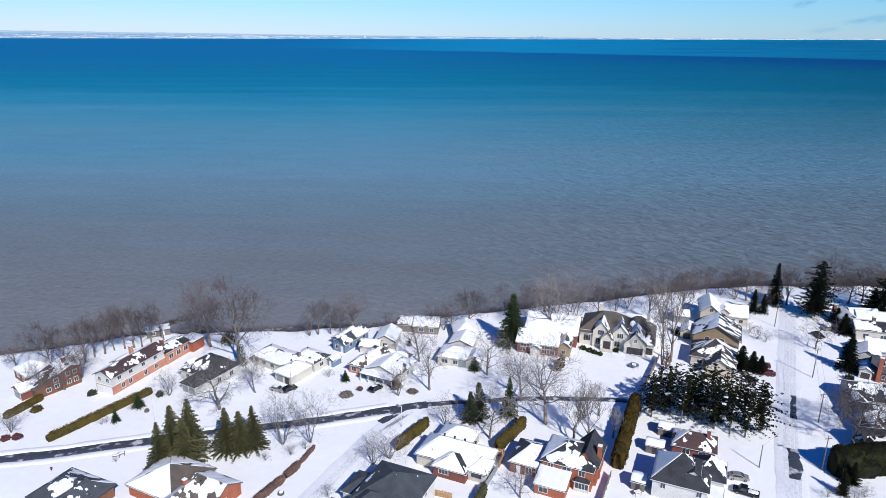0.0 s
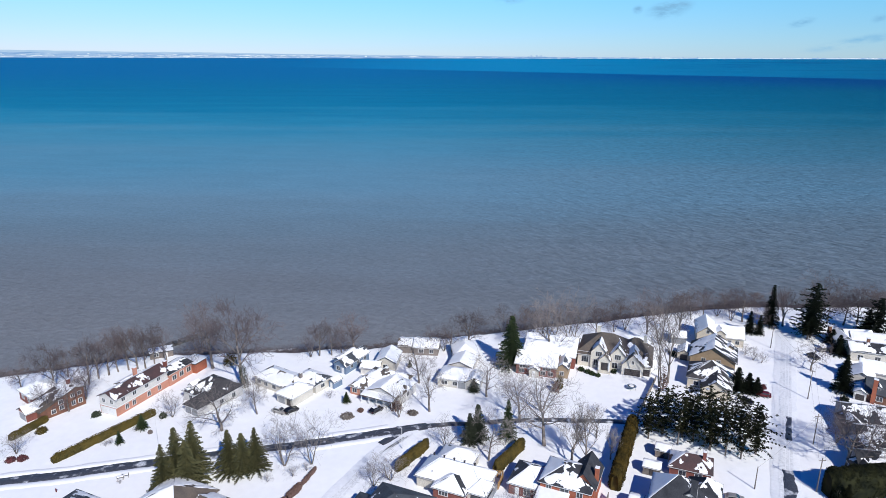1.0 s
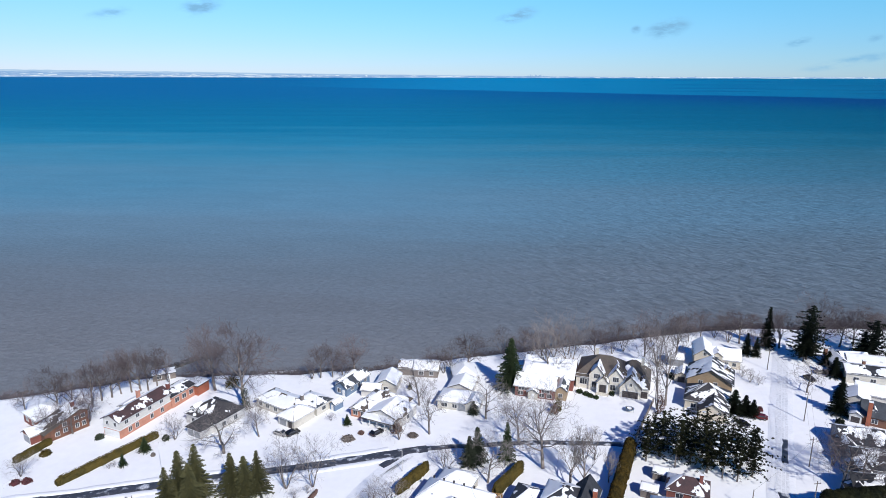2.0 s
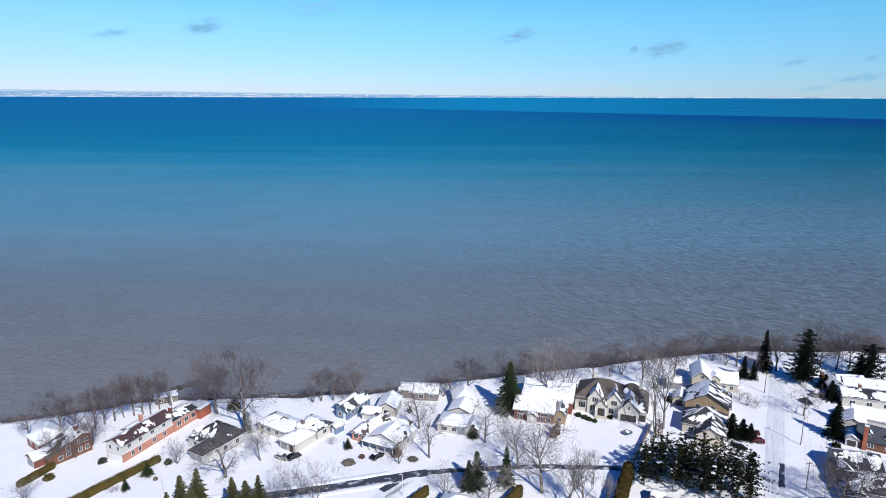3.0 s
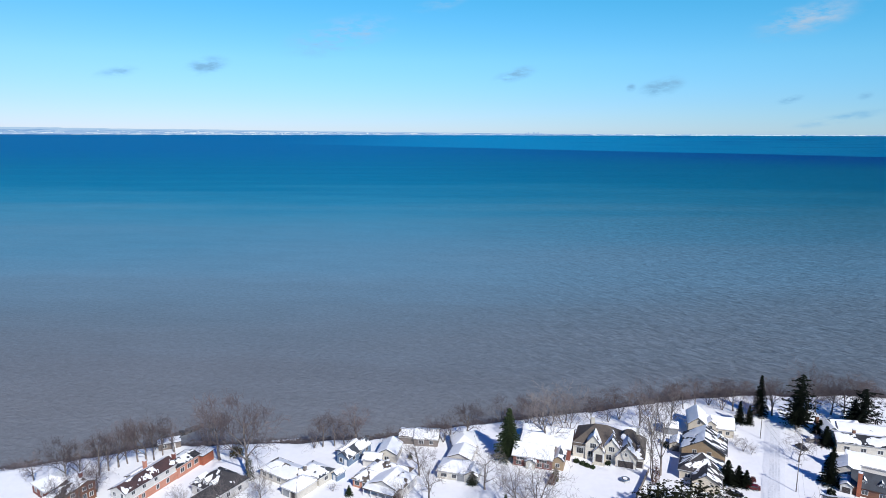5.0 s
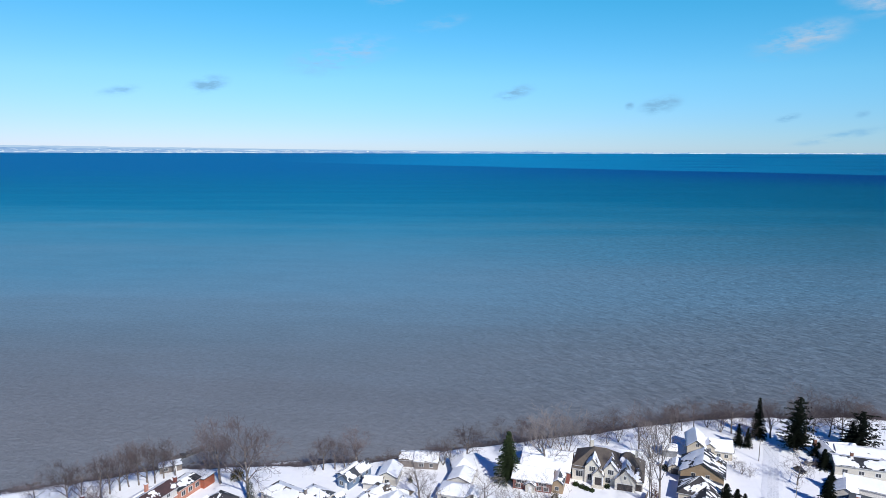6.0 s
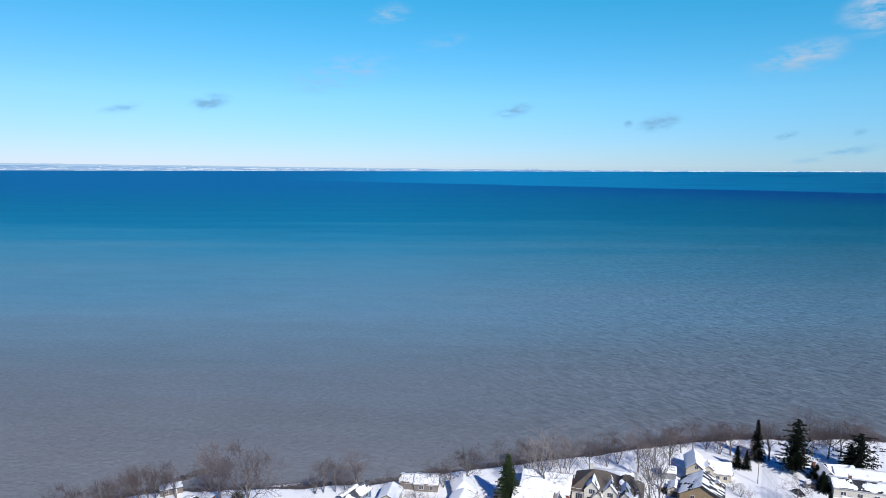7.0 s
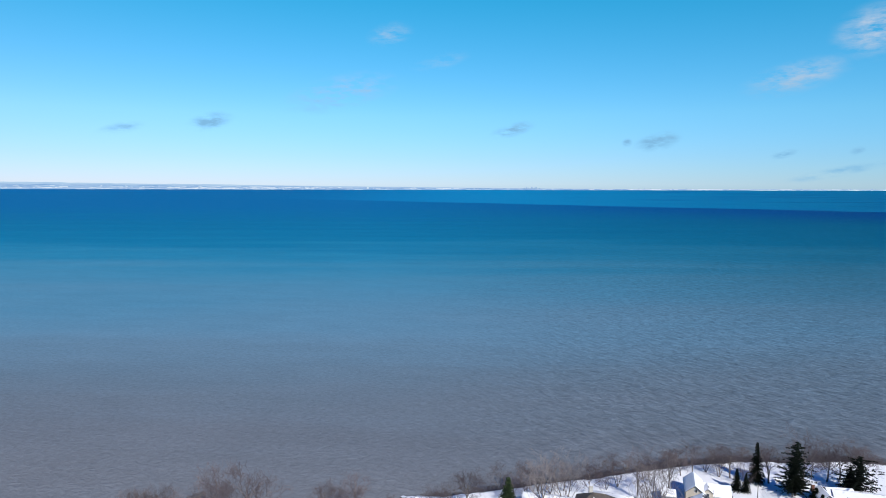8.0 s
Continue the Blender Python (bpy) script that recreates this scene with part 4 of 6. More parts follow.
def porch_house():
    h = house("porch_house", -23.9, 168.4, -16.2, 164.6, "rambling bungalow with white porch, brick wing and snowy roofs")
    m = wing(h, 0, 3, 10.5, 9, 2.9, 2.1, "y", "gable", WHITE_WALL, SHINGLE_BROWN, (0.74, 0.86))
    porch(h, -0.3, 0.6, 10.5, 2.6, 2.5, TRIM, SHINGLE_BROWN, 0.95, 5, 0.5)
    for u in (1.5, 4.0, 8.5):
        window(h, m, "front", u, 0.8, 1.3, 1.4)
    door(h, m, "front", 6.2)
    b = wing(h, -6.0, 3.6, 6.5, 6.5, 2.8, 1.9, "x", "hip", BRICK_SALMON, SHINGLE_BROWN, (0.75, 0.6, 0.7, 0.6))
    window(h, b, "front", 1.6, 0.8, 1.5, 1.3)
    window(h, b, "front", 4.2, 0.8, 1.2, 1.3)
    c = wing(h, -5, 9, 13, 7.5, 3.1, 2.1, "x", "hip", WHITE_WALL, SHINGLE_BROWN, (0.70, 0.5, 0.5, 0.6))
    e = wing(h, 5.5, 4.5, 5.5, 9, 3.1, 1.7, "y", "hip", WHITE_WALL, SHINGLE_BROWN, (0.72, 0.8, 0.9, 0.6))
    window(h, e, "right", 4, 0.9)
    chimney(h, 1.5, 12.5, 4.0, 6.2, OLD_WOOD)
    vents(h, [(8.0, 8, 4.7), (8.4, 10, 4.7)])


def shore_cottage():
    h = house("cottage", -9.8, 201.0, -2.6, 200.2, "snow-roofed cottage at the edge of the bluff")
    m = wing(h, 0, 0, 8.2, 8, 2.8, 1.6, "x", "gable", OLD_WOOD, SHINGLE_BROWN, (0.97, 0.9))
    window(h, m, "front", 2.5, 0.8, 1.6, 1.3)
    window(h, m, "front", 6, 0.8, 1.2, 1.3)
    wing(h, -5.5, 1, 6, 7, 2.6, 1.1, "x", "gable", OLD_WOOD, SHINGLE_BROWN, (0.62, 0.6))


def cream_ranch():
    h = house("ranch_house", 0.4, 178.8, 9.2, 176.3, "cream ranch house under snow beside bare trees")
    m = wing(h, -2.0, 0, 9.5, 8, 2.8, 1.7, "x", "hip", CREAM_WALL, SHINGLE_BROWN, (0.97, 0.95, 0.95, 0.9))
    window(h, m, "front", 2.2, 0.8, 1.8, 1.2)
    window(h, m, "front", 5.5, 0.8, 1.4, 1.2)
    garage_door(h, m, "front", 7.6, 2.4, 2.1, GREY_WALL)
    g = wing(h, 7.0, -0.4, 4.0, 6.5, 2.7, 1.4, "y", "gable", CREAM_WALL, SHINGLE_BROWN, 0.95)
    window(h, g, "front", 2.2, 0.8, 1.2, 1.2)
    wing(h, -1, 9, 7.5, 8, 2.9, 1.6, "y", "gable", WHITE_WALL, SHINGLE_BROWN, (0.97, 0.97))


def snowy_back_house():
    h = house("back_house", 4.1, 194.3, 11.5, 195.1, "wide low house with unbroken snow on its roof")
    m = wing(h, 0, 0, 7.8, 11, 2.7, 2.2, "y", "hip", WHITE_WALL, SHINGLE_BROWN, 1.0)
    window(h, m, "front", 3, 0.8)
    window(h, m, "front", 6, 0.8)


def brick_two_storey():
    h = house("brick_house", 23.5, 187.9, 37.9, 183.4, "red brick house with very broad snow-laden roofs")
    m = wing(h, 0, 0, 12.6, 9, 3.7, 2.4, "x", "gable", BRICK_RED, SHINGLE_BROWN, (1.0, 1.0), 0.6)
    for u in (1.8, 8.6, 11):
        window(h, m, "front", u, 0.5, 1.5, 1.3)
    window(h, m, "front", 2.5, 2.2, 2.6, 0.9, None, 2)
    window(h, m, "front", 9.8, 2.2, 2.4, 0.9, None, 2)
    p = wing(h, 4.4, -1.4, 3.0, 3, 2.6, 1.0, "y", "gable", CREAM_WALL, SHINGLE_SLATE, 0.95)
    door(h, p, "front", 1.5, 1.1)
    b = wing(h, 1.0, 8.2, 16.5, 15, 4.2, 3.4, "x", "gable", BRICK_RED, SHINGLE_BROWN, (0.97, 1.0), 0.5)
    s = wing(h, 12.7, 0.8, 3.6, 8, 3.4, 1.4, "y", "gable", TAN_WALL, SHINGLE_SLATE, (0.7, 0.9), 0.3)
    window(h, s, "front", 1.7, 1.0, 1.2, 1.2)


def stone_house():
    h = house("stone_house", 44.1, 193.2, 64.7, 186.2, "large cream stone house with steep gables and brown shingle roof")
    m = wing(h, 0.4, 1.5, 16, 12, 5.2, 4.4, "x", "hip", STONE_WALL, SHINGLE_BROWN, (0.14, 0.3, 0.1, 0.2), 0.5)
    l = wing(h, 0, 0.6, 5, 6, 4.4, 1.6, "x", "hip", STONE_WALL, SHINGLE_BROWN, (0.18, 0.4, 0.1, 0.2), 0.5)
    window(h, l, "front", 2.4, 1.5, 2.2, 2.0, None, 2)
    a = wing(h, 4.2, 0.0, 5.0, 6, 5.6, 3.2, "y", "gable", STONE_WALL, SHINGLE_BROWN, (0.58, 0.66), 0.35)
    window(h, a, "front", 2.5, 4.3, 1.9, 1.6, None, 2)
    window(h, a, "front", 1.7, 1.0, 1.4, 2.1)
    e = wing(h, 7.0, -1.6, 3.6, 4, 4.0, 1.9, "y", "gable", STONE_WALL, SHINGLE_BROWN, (0.4, 0.65), 0.3)
    door(h, e, "front", 1.8, 2.0, 3.1, DARK_TRIM)
    b = wing(h, 10.4, 0.2, 4.6, 6, 5.4, 2.8, "y", "gable", STONE_WALL, SHINGLE_BROWN, (0.58, 0.66), 0.35)
    window(h, b, "front", 2.3, 3.9, 1.8, 1.6, None, 2)
    window(h, b, "front", 1.5, 0.9, 1.6, 1.8)
    g = wing(h, 14.2, -1.8, 6.6, 9, 3.4, 3.9, "y", "gable", STONE_WALL, SHINGLE_BROWN, (0.55, 0.6), 0.35)
    garage_door(h, g, "front", 3.3, 4.9, 2.3, DARK_TRIM)
    window(h, g, "front", 3.3, 4.0, 0.7, 1.1)
    g2 = wing(h, 19.5, -0.6, 3.6, 9, 3.4, 2.2, "x", "hip", STONE_WALL, SHINGLE_BROWN, (0.5, 0.5, 0.3, 0.2), 0.35)
    garage_door(h, g2, "front", 2.0, 2.6, 2.3, DARK_TRIM)
    r = wing(h, 12.5, 4.5, 10.5, 9, 4.0, 4.6, "x", "hip", STONE_WALL, SHINGLE_BROWN, (0.16, 0.4, 0.2, 0.1), 0.45)
    w = wing(h, 5.0, 12, 17, 9, 3.8, 2.0, "x", "hip", STONE_WALL, SHINGLE_BROWN, (0.98, 0.98, 0.98, 0.98), 0.4)
    chimney(h, 5.5, 9.5, 8, 11.2, STONE_WALL, 1.1)
    chimney(h, 20.5, 9.5, 7, 9.6, STONE_WALL, 1.0)
    s = Soup()
    for i in range(3):
        s.box(7.2 - 0.2 * i, -2.2 - 0.45 * i, -0.3, 10.4 + 0.2 * i, -1.6, 0.5 - 0.17 * i)
    put("steps", s.mesh("steps", STONE_WALL), h)
    for x in (7.1, 10.3):
        s = Soup()
        s.box(x - 0.2, -2.0, 0, x + 0.2, -1.6, 3.4)
        put("column", s.mesh("column", TRIM), h)


def beige_gable_house():
    h = house("beige_house", 88.9, 208.8, 93.3, 207.4, "tall beige gabled house with unbroken white roof")
    m = wing(h, 0, 0, 6.2, 12, 4.9, 2.6, "y", "gable", BEIGE_WALL, SHINGLE_BROWN, (1.0, 1.0), 0.5)
    window(h, m, "right", 4, 3.4, 1.1, 1.2)
    window(h, m, "right", 7, 3.4, 1.1, 1.2)
    window(h, m, "front", 3.4, 5.0, 1.0, 1.2)
    b = wing(h, 5.0, 3.0, 10.5, 9, 3.2, 2.6, "x", "gable", BEIGE_WALL, SHINGLE_BROWN, (1.0, 1.0), 0.5)
    for u in (6, 8.5):
        window(h, b, "front", u, 0.9, 1.2, 1.3)
    d = wing(h, 6.0, 2.0, 3.4, 5, 4.6, 1.3, "y", "gable", BEIGE_WALL, SHINGLE_BROWN, (0.5, 0.95), 0.3)
    window(h, d, "front", 1.7, 3.2, 0.8, 1.0)


def tan_gable_house():
    h = house("tan_house", 80.4, 191.8, 91.4, 186.9, "tan gabled house with black roof streaked by sliding snow")
    m = wing(h, 0, 0, 13.5, 12, 4.3, 4.0, "y", "gable", TAN_WALL, SHINGLE_BLACK, (2.48, 0.66), 0.6)
    window(h, m, "front", 4.0, 3.0, 1.2, 1.2)
    window(h, m, "front", 8.5, 3.0, 1.2, 1.2)
    for u in (2.5, 6, 10):
        window(h, m, "right", u, 1.2, 1.3, 1.3)
    dormer(h, 11.5, 7.5, 4.6, 2.2, 3.0, 1.3, TAN_WALL, SHINGLE_BLACK, 0.7)


def brown_roof_house():
    h = house("brown_roof_house", 75.3, 179.5, 86.3, 174.6, "house with brown hipped roof laced with melting snow")
    m = wing(h, 0, 0, 12.5, 10.5, 3.4, 4.0, "y", "hip", BEIGE_WALL, SHINGLE_CHARCOAL, (2.48, 2.42, 0.4, 0.5), 0.5)
    for u in (2.5, 6, 10):
        window(h, m, "front", u, 0.8, 1.4, 1.3)
    wing(h, 4.2, -5.5, 8.0, 8, 3.0, 2.7, "y", "gable", BEIGE_WALL, SHINGLE_CHARCOAL, (2.5, 0.45), 0.5)


def small_garages():
    h = house("garage", 78.5, 198.0, 80.3, 197.2, "small beige garage with snowy roof", category="garage", group="garden sheds")
    m = wing(h, 0, 0, 4.2, 6, 2.4, 1.3, "y", "gable", BEIGE_WALL, SHINGLE_BROWN, 0.97, 0.3)
    door(h, m, "front", 2.1, 2.2, 2.0, DARK_TRIM)
    h = house("garage", 80.7, 210.7, 84.3, 209.7, "grey garage half hidden by trunks, roof white", category="garage", group="garden sheds")
    m = wing(h, 0, 0, 5, 6, 2.5, 1.3, "x", "gable", GREY_WALL, SHINGLE_BROWN, 0.97, 0.3)


# ---- houses beyond the straight street ----
def white_gable_cottage():
    h = house("white_cottage", 137.0, 206.3, 141.0, 205.8, "small grey-white gabled cottage with snowy roof")
    m = wing(h, 0, 0, 5.2, 8, 2.8, 2.0, "y", "gable", GREY_WALL, SHINGLE_SLATE, (0.95, 0.95), 0.4)
    window(h, m, "front", 1.6, 0.9, 1.0, 1.2)
    window(h, m, "front", 3.6, 0.9, 1.0, 1.2)
    b = wing(h, 4.5, 3, 9, 8, 2.8, 1.8, "x", "gable", CREAM_WALL, SHINGLE_SLATE, (0.95, 0.95), 0.4)
    window(h, b, "front", 5.5, 0.9)
    chimney(h, -0.2, 7, 2.8, 5.6, BRICK_BROWN, 1.0)


def cream_flat_house():
    h = house("cream_house", 136.0, 197.4, 144.6, 194.5, "long cream house with dark roof and snow heaped along the ridge")
    m = wing(h, 0, 0, 19, 9, 3.6, 1.5, "x", "gable", CREAM_WALL, SHINGLE_BLACK, (0.56, 0.9), 0.4)
    for u in (3, 8, 13):
        window(h, m, "front", u, 1.0, 1.6, 1.3)
    wing(h, 3, 11, 20, 9, 3.0, 1.6, "x", "gable", CREAM_WALL, SHINGLE_BROWN, (0.95, 0.95), 0.4)
    chimney(h, 6.0, 5.5, 4.5, 6.4, BRICK_BROWN)


def garage_wing_house():
    h = house("gabled_house", 125.3, 180.8, 130.1, 177.9, "gabled house with snow-covered roof facing the street")
    m = wing(h, 0, 0, 7, 8, 2.8, 2.0, "y", "gable", WHITE_WALL, SHINGLE_SLATE, (0.95, 0.85), 0.4)
    wing(h, 3, 6, 12, 8, 3.2, 2.2, "x", "gable", WHITE_WALL, SHINGLE_SLATE, (0.97, 0.97), 0.4)
    window(h, m, "front", 3.5, 0.8, 1.4, 1.2)


def brown_brick_house():
    h = house("brown_brick_house", 122.4, 171.7, 129.8, 167.1, "brown brick house with blue-grey roof and white dormers")
    m = wing(h, 2.4, 0, 15, 9, 3.0, 3.0, "x", "gable", BRICK_BROWN, SHINGLE_SLATE, (0.25, 0.6), 0.4)
    for u in (2.0, 6.5):
        dormer(h, 3.4 + u, 1.2, 3.3, 1.5, 2.4, 1.1, WHITE_WALL, SHINGLE_SLATE, 0.5)
        window(h, m, "front", u + 1.5, 0.9, 1.5, 1.3)
    g = wing(h, -0.5, -0.3, 3.2, 6, 2.5, 0.9, "y", "gable", WHITE_WALL, SHINGLE_SLATE, 0.95, 0.3)
    garage_door(h, g, "front", 1.6, 2.3, 1.9, DARK_TRIM)
    chimney(h, 4.3, -0.3, 0, 7.6, BRICK_ORANGE, 1.1)


def dark_roof_row():
    spec = [(109.7, 155.0, 117.9, 152.8, (0.45, 0.7), SHINGLE_BLACK, 10), (106.6, 143.6, 115.0, 141.2, (0.40, 0.6), SHINGLE_BLACK, 10),
            (100.4, 133.5, 108.7, 131.8, (0.45, 0.7), SHINGLE_BLACK, 8)]
    for ax, ay, bx, by, sn, rf, d in spec:
        h = house("street_house", ax, ay, bx, by, "house with dark roof and drifts of old snow behind bare trees")
        m = wing(h, 0, 0, 11, d, 3.0, 2.4, "x", "gable", GREY_WALL, rf, sn, 0.5)
        window(h, m, "front", 3, 0.9, 1.6, 1.3)
        window(h, m, "front", 7.5, 0.9, 1.6, 1.3)
        wing(h, -1.5, -2.6, 5, 6, 2.6, 1.7, "y", "gable", GREY_WALL, rf, (0.5, 0.45), 0.4)


# ---- houses in the near row ----
def grey_roof_near():
    h = house("grey_roof_house", -85.1, 114.3, -75.1, 109.8, "house with dark grey roof and snow-filled valleys")
    m = wing(h, -2, 0, 13, 10, 3.0, 3.0, "x", "hip", BRICK_BROWN, SHINGLE_SLATE, (0.28, 0.6, 0.2, 0.3), 0.5)
    g = wing(h, 4.5, -3.5, 6, 10, 3.0, 2.6, "y", "gable", BRICK_BROWN, SHINGLE_SLATE, (0.3, 0.7), 0.4)
    window(h, g, "front", 3, 0.9, 1.6, 1.3)
    vents(h, [(8.5, 1, 4.8), (9.0, -1, 4.6)])


def snowy_brick_near():
    h = house("brick_bungalow", -62.8, 118.4, -51.1, 112.7, "orange brick bungalow with mostly snow-covered hipped roofs")
    m = wing(h, -5, -1.5, 13, 12, 3.0, 3.0, "y", "hip", BRICK_ORANGE, SHINGLE_BROWN, (0.3, 0.74, 0.92, 0.6), 0.5)
    e = wing(h, 8, 1.5, 8.5, 8, 2.9, 2.2, "x", "gable", BRICK_ORANGE, SHINGLE_BROWN, (0.62, 0.75), 0.4)
    f = wing(h, 6, -3, 6.5, 7, 2.9, 2.2, "y", "gable", BRICK_ORANGE, SHINGLE_BROWN, (0.45, 0.8), 0.4)
    window(h, e, "right", 3, 0.9, 1.2, 1.2)
    window(h, f, "front", 3, 0.9, 1.5, 1.2)
    chimney(h, 8.7, 1.8, 3.0, 6.3, BRICK_ORANGE, 0.8)
    vents(h, [(11, 4, 5.0)])


def slate_house_near():
    h = house("slate_roof_house", -18.5, 112.1, -7.0, 107.0, "two-storey house with bare slate-grey hipped roof")
    m = wing(h, 0, 0, 12.6, 13, 5.2, 3.6, "x", "hip", WHITE_WALL, SHINGLE_SLATE, (0.13, 0.2, 0.22, 0.2), 0.5)
    g = wing(h, 0.5, -4, 7.5, 8, 5.0, 2.8, "y", "hip", WHITE_WALL, SHINGLE_SLATE, (0.12, 0.25, 0.3, 0.2), 0.5)
    for u in (2, 5, 8.5):
        window(h, m, "right", u, 3.3, 1.2, 1.6)
        window(h, m, "right", u, 0.8, 1.2, 1.6)
    b = wing(h, -4.5, 3.5, 5, 7, 3.0, 1.6, "x", "hip", WHITE_WALL, SHINGLE_SLATE, (0.15, 0.2, 0.3, 0.2), 0.4)
    s = Soup()
    for i in range(14):
        s.box(-6.5 + i * 0.45, 1.9, 0, -6.5 + i * 0.45 + 0.38, 1.95, 1.8)
    s.box(-6.5, 1.95, 0.4, -0.2, 2.0, 0.5)
    put("side_fence", s.mesh("side_fence", DARK_TRIM), h)


def bungalow_near():
    h = house("brick_bungalow", -1.5, 128.8, 10.4, 123.5, "white-roofed bungalow with dark red brick and cream walls")
    m = wing(h, -4.8, -0.4, 16.6, 8.4, 3.1, 2.9, "x", "hip", CREAM_WALL, SHINGLE_SLATE, (1.0, 0.9, 1.0, 0.97), 0.5)
    wing(h, -3.2, 5.5, 8.5, 8.5, 3.0, 2.5, "y", "hip", CREAM_WALL, SHINGLE_SLATE, (1.0, 0.95, 1.0, 1.0), 0.5)
    f = wing(h, 0.5, -2.6, 7.7, 6, 2.9, 2.2, "y", "hip", BRICK_RED, SHINGLE_BLACK, (0.55, 0.75, 0.9, 0.9), 0.5)
    window(h, f, "front", 2.5, 1.1, 2.2, 1.0, None, 2)
    c = wing(h, 8.3, -0.9, 4.2, 5, 2.9, 1.7, "y", "hip", CREAM_WALL, SHINGLE_SLATE, 1.0, 0.5)
    window(h, c, "front", 2.0, 1.2, 2.2, 1.0, DARK_TRIM, 2)
    window(h, c, "right", 2.6, 1.0, 1.0, 1.0)
    vents(h, [(-2.6 + 2.6 * i, 4.9, 5.85) for i in range(5)])
    s = Soup()
    s.tube((-1.2, 0.6, 3), (-1.2, 0.6, 4.4), 0.12, 0.12, 8)
    put("flue", s.mesh("flue", STEEL), h)


def brick_house_near():
    h = house("red_brick_house", 22.2, 125.0, 33.2, 120.1, "two-storey orange-red brick house, roof half bare black shingle")
    m = wing(h, 0, 0, 11.2, 10.0, 5.3, 2.9, "x", "hip", BRICK_ORANGE, SHINGLE_BLACK, (0.47, 0.6, 0.97, 0.2), 0.45)
    for u, z, w in ((2.0, 3.6, 1.1), (5.6, 3.6, 1.9), (9.0, 3.4, 1.3)):
        window(h, m, "front", u, z, w, 1.3, None, 2 if w > 2 else 1)
    bay = wing(h, 7.6, -0.9, 3.2, 1.2, 2.6, 0.6, "x", "hip", WHITE_WALL, SHINGLE_BLACK, 0, 0.2)
    window(h, bay, "front", 1.7, 0.8, 2.8, 1.4, None, 3)
    for u in (3, 6.5):
        window(h, m, "right", u, 3.2, 1.1, 1.3)
    ext = wing(h, -0.1, -5.2, 6.7, 5.1, 2.5, 1.2, "x", "shed", BRICK_ORANGE, SHINGLE_BROWN, 1.0, 0.3)
    window(h, ext, "front", 2, 0.7, 1.8, 1.2)
    g = wing(h, -7.3, -0.3, 7.2, 9, 3.0, 2.4, "x", "hip", BRICK_RED, SHINGLE_SLATE, (1.0, 0.35, 0.3, 0.9), 0.45)
    door(h, g, "front", 2.0, 1.0)
    window(h, g, "front", 4.4, 0.5, 1.4, 1.7)
    window(h, g, "front", 6.8, 0.5, 1.4, 1.7)
    wing(h, 6.4, 2.4, 5.4, 9.0, 5.0, 3.3, "y", "gable", BRICK_ORANGE, SHINGLE_BLACK, (0.2, 0.25), 0.4)
    vents(h, [(4.4, 4.6, 8.0), (5.6, 4.6, 8.0)])
    chimney(h, 11.6, 5.6, 0, 8.4, BRICK_ORANGE, 0.9)


def black_roof_near():
    h = house("black_roof_house", 45.3, 119.4, 56.3, 114.5, "grey-white house with steep black hipped roof")
    m = wing(h, 0, 0, 11.0, 10.4, 4.6, 4.2, "x", "hip", WHITE_WALL, SHINGLE_BLACK, (0.1, 0.5, 1.0, 0.3), 0.5)
    for u in (2.2, 9.5):
        window(h, m, "front", u, 2.6, 1.0, 1.2)
    g = wing(h, 7.6, 5.2, 6.6, 7.5, 4.2, 3.0, "y", "hip", WHITE_WALL, SHINGLE_BLACK, (0.42, 0.35, 0.4, 0.4), 0.4)
    dormer(h, 8.0, 2.0, 5.2, 2.4, 4.0, 1.3, WHITE_WALL, SHINGLE_BLACK, (0.2, 0.6))
    p = wing(h, 11.1, 0.8, 3.0, 4.0, 2.6, 0.2, "x", "flat", BRICK_BROWN, SHINGLE_BROWN, 0.97, 0.3)
    window(h, g, "right", 4, 1.0)


def maroon_roof_near():
    h = house("maroon_roof_house", 54.8, 134.3, 63.1, 130.9, "small red brick house with maroon roof and melting snow")
    m = wing(h, 0, 0, 9.4, 6.8, 2.9, 2.2, "x", "hip", BRICK_RED, SHINGLE_MAROON, (0.5, 0.75, 0.7, 0.4), 0.45)
    window(h, m, "front", 3, 0.9, 1.6, 1.2)
    window(h, m, "front", 6.6, 0.9, 1.6, 1.2)
    chimney(h, 7.6, 3.4, 3.6, 6.4, BRICK_RED, 0.8)


def sheds_near():
    for ax, ay, bx, by, w, d, lab in ((53.9, 142.2, 57.0, 140.8, 3.5, 3.6, "small shed with thick snow on its roof"),
                                      (48.7, 135.1, 52.4, 133.5, 4.0, 3.4, "low open shelter with brown posts and snowy roof"),
                                      (41.5, 121.6, 44.2, 120.4, 2.9, 3.8, "garden shed with snow sliding off its roof")):
        h = house("garden_shed", ax, ay, bx, by, lab, category="shed", group="garden sheds")
        m = wing(h, 0, 0, w, d, 2.1, 0.7, "x", "gable", OLD_WOOD, SHINGLE_SLATE, 1.0, 0.25)
        door(h, m, "front", w / 2, 0.9, 1.8, DARK_TRIM)


for build in (red_house_west, long_brick_house, dark_roof_house, cream_bungalow, blue_house, blue_shed, cream_gable_house, porch_house, shore_cottage, cream_ranch,
              snowy_back_house, brick_two_storey, stone_house, beige_gable_house, tan_gable_house, brown_roof_house, small_garages, white_gable_cottage,
              cream_flat_house, garage_wing_house, brown_brick_house, dark_roof_row, grey_roof_near, snowy_brick_near, slate_house_near, bungalow_near,
              brick_house_near, black_roof_near, maroon_roof_near, sheds_near):
    build()


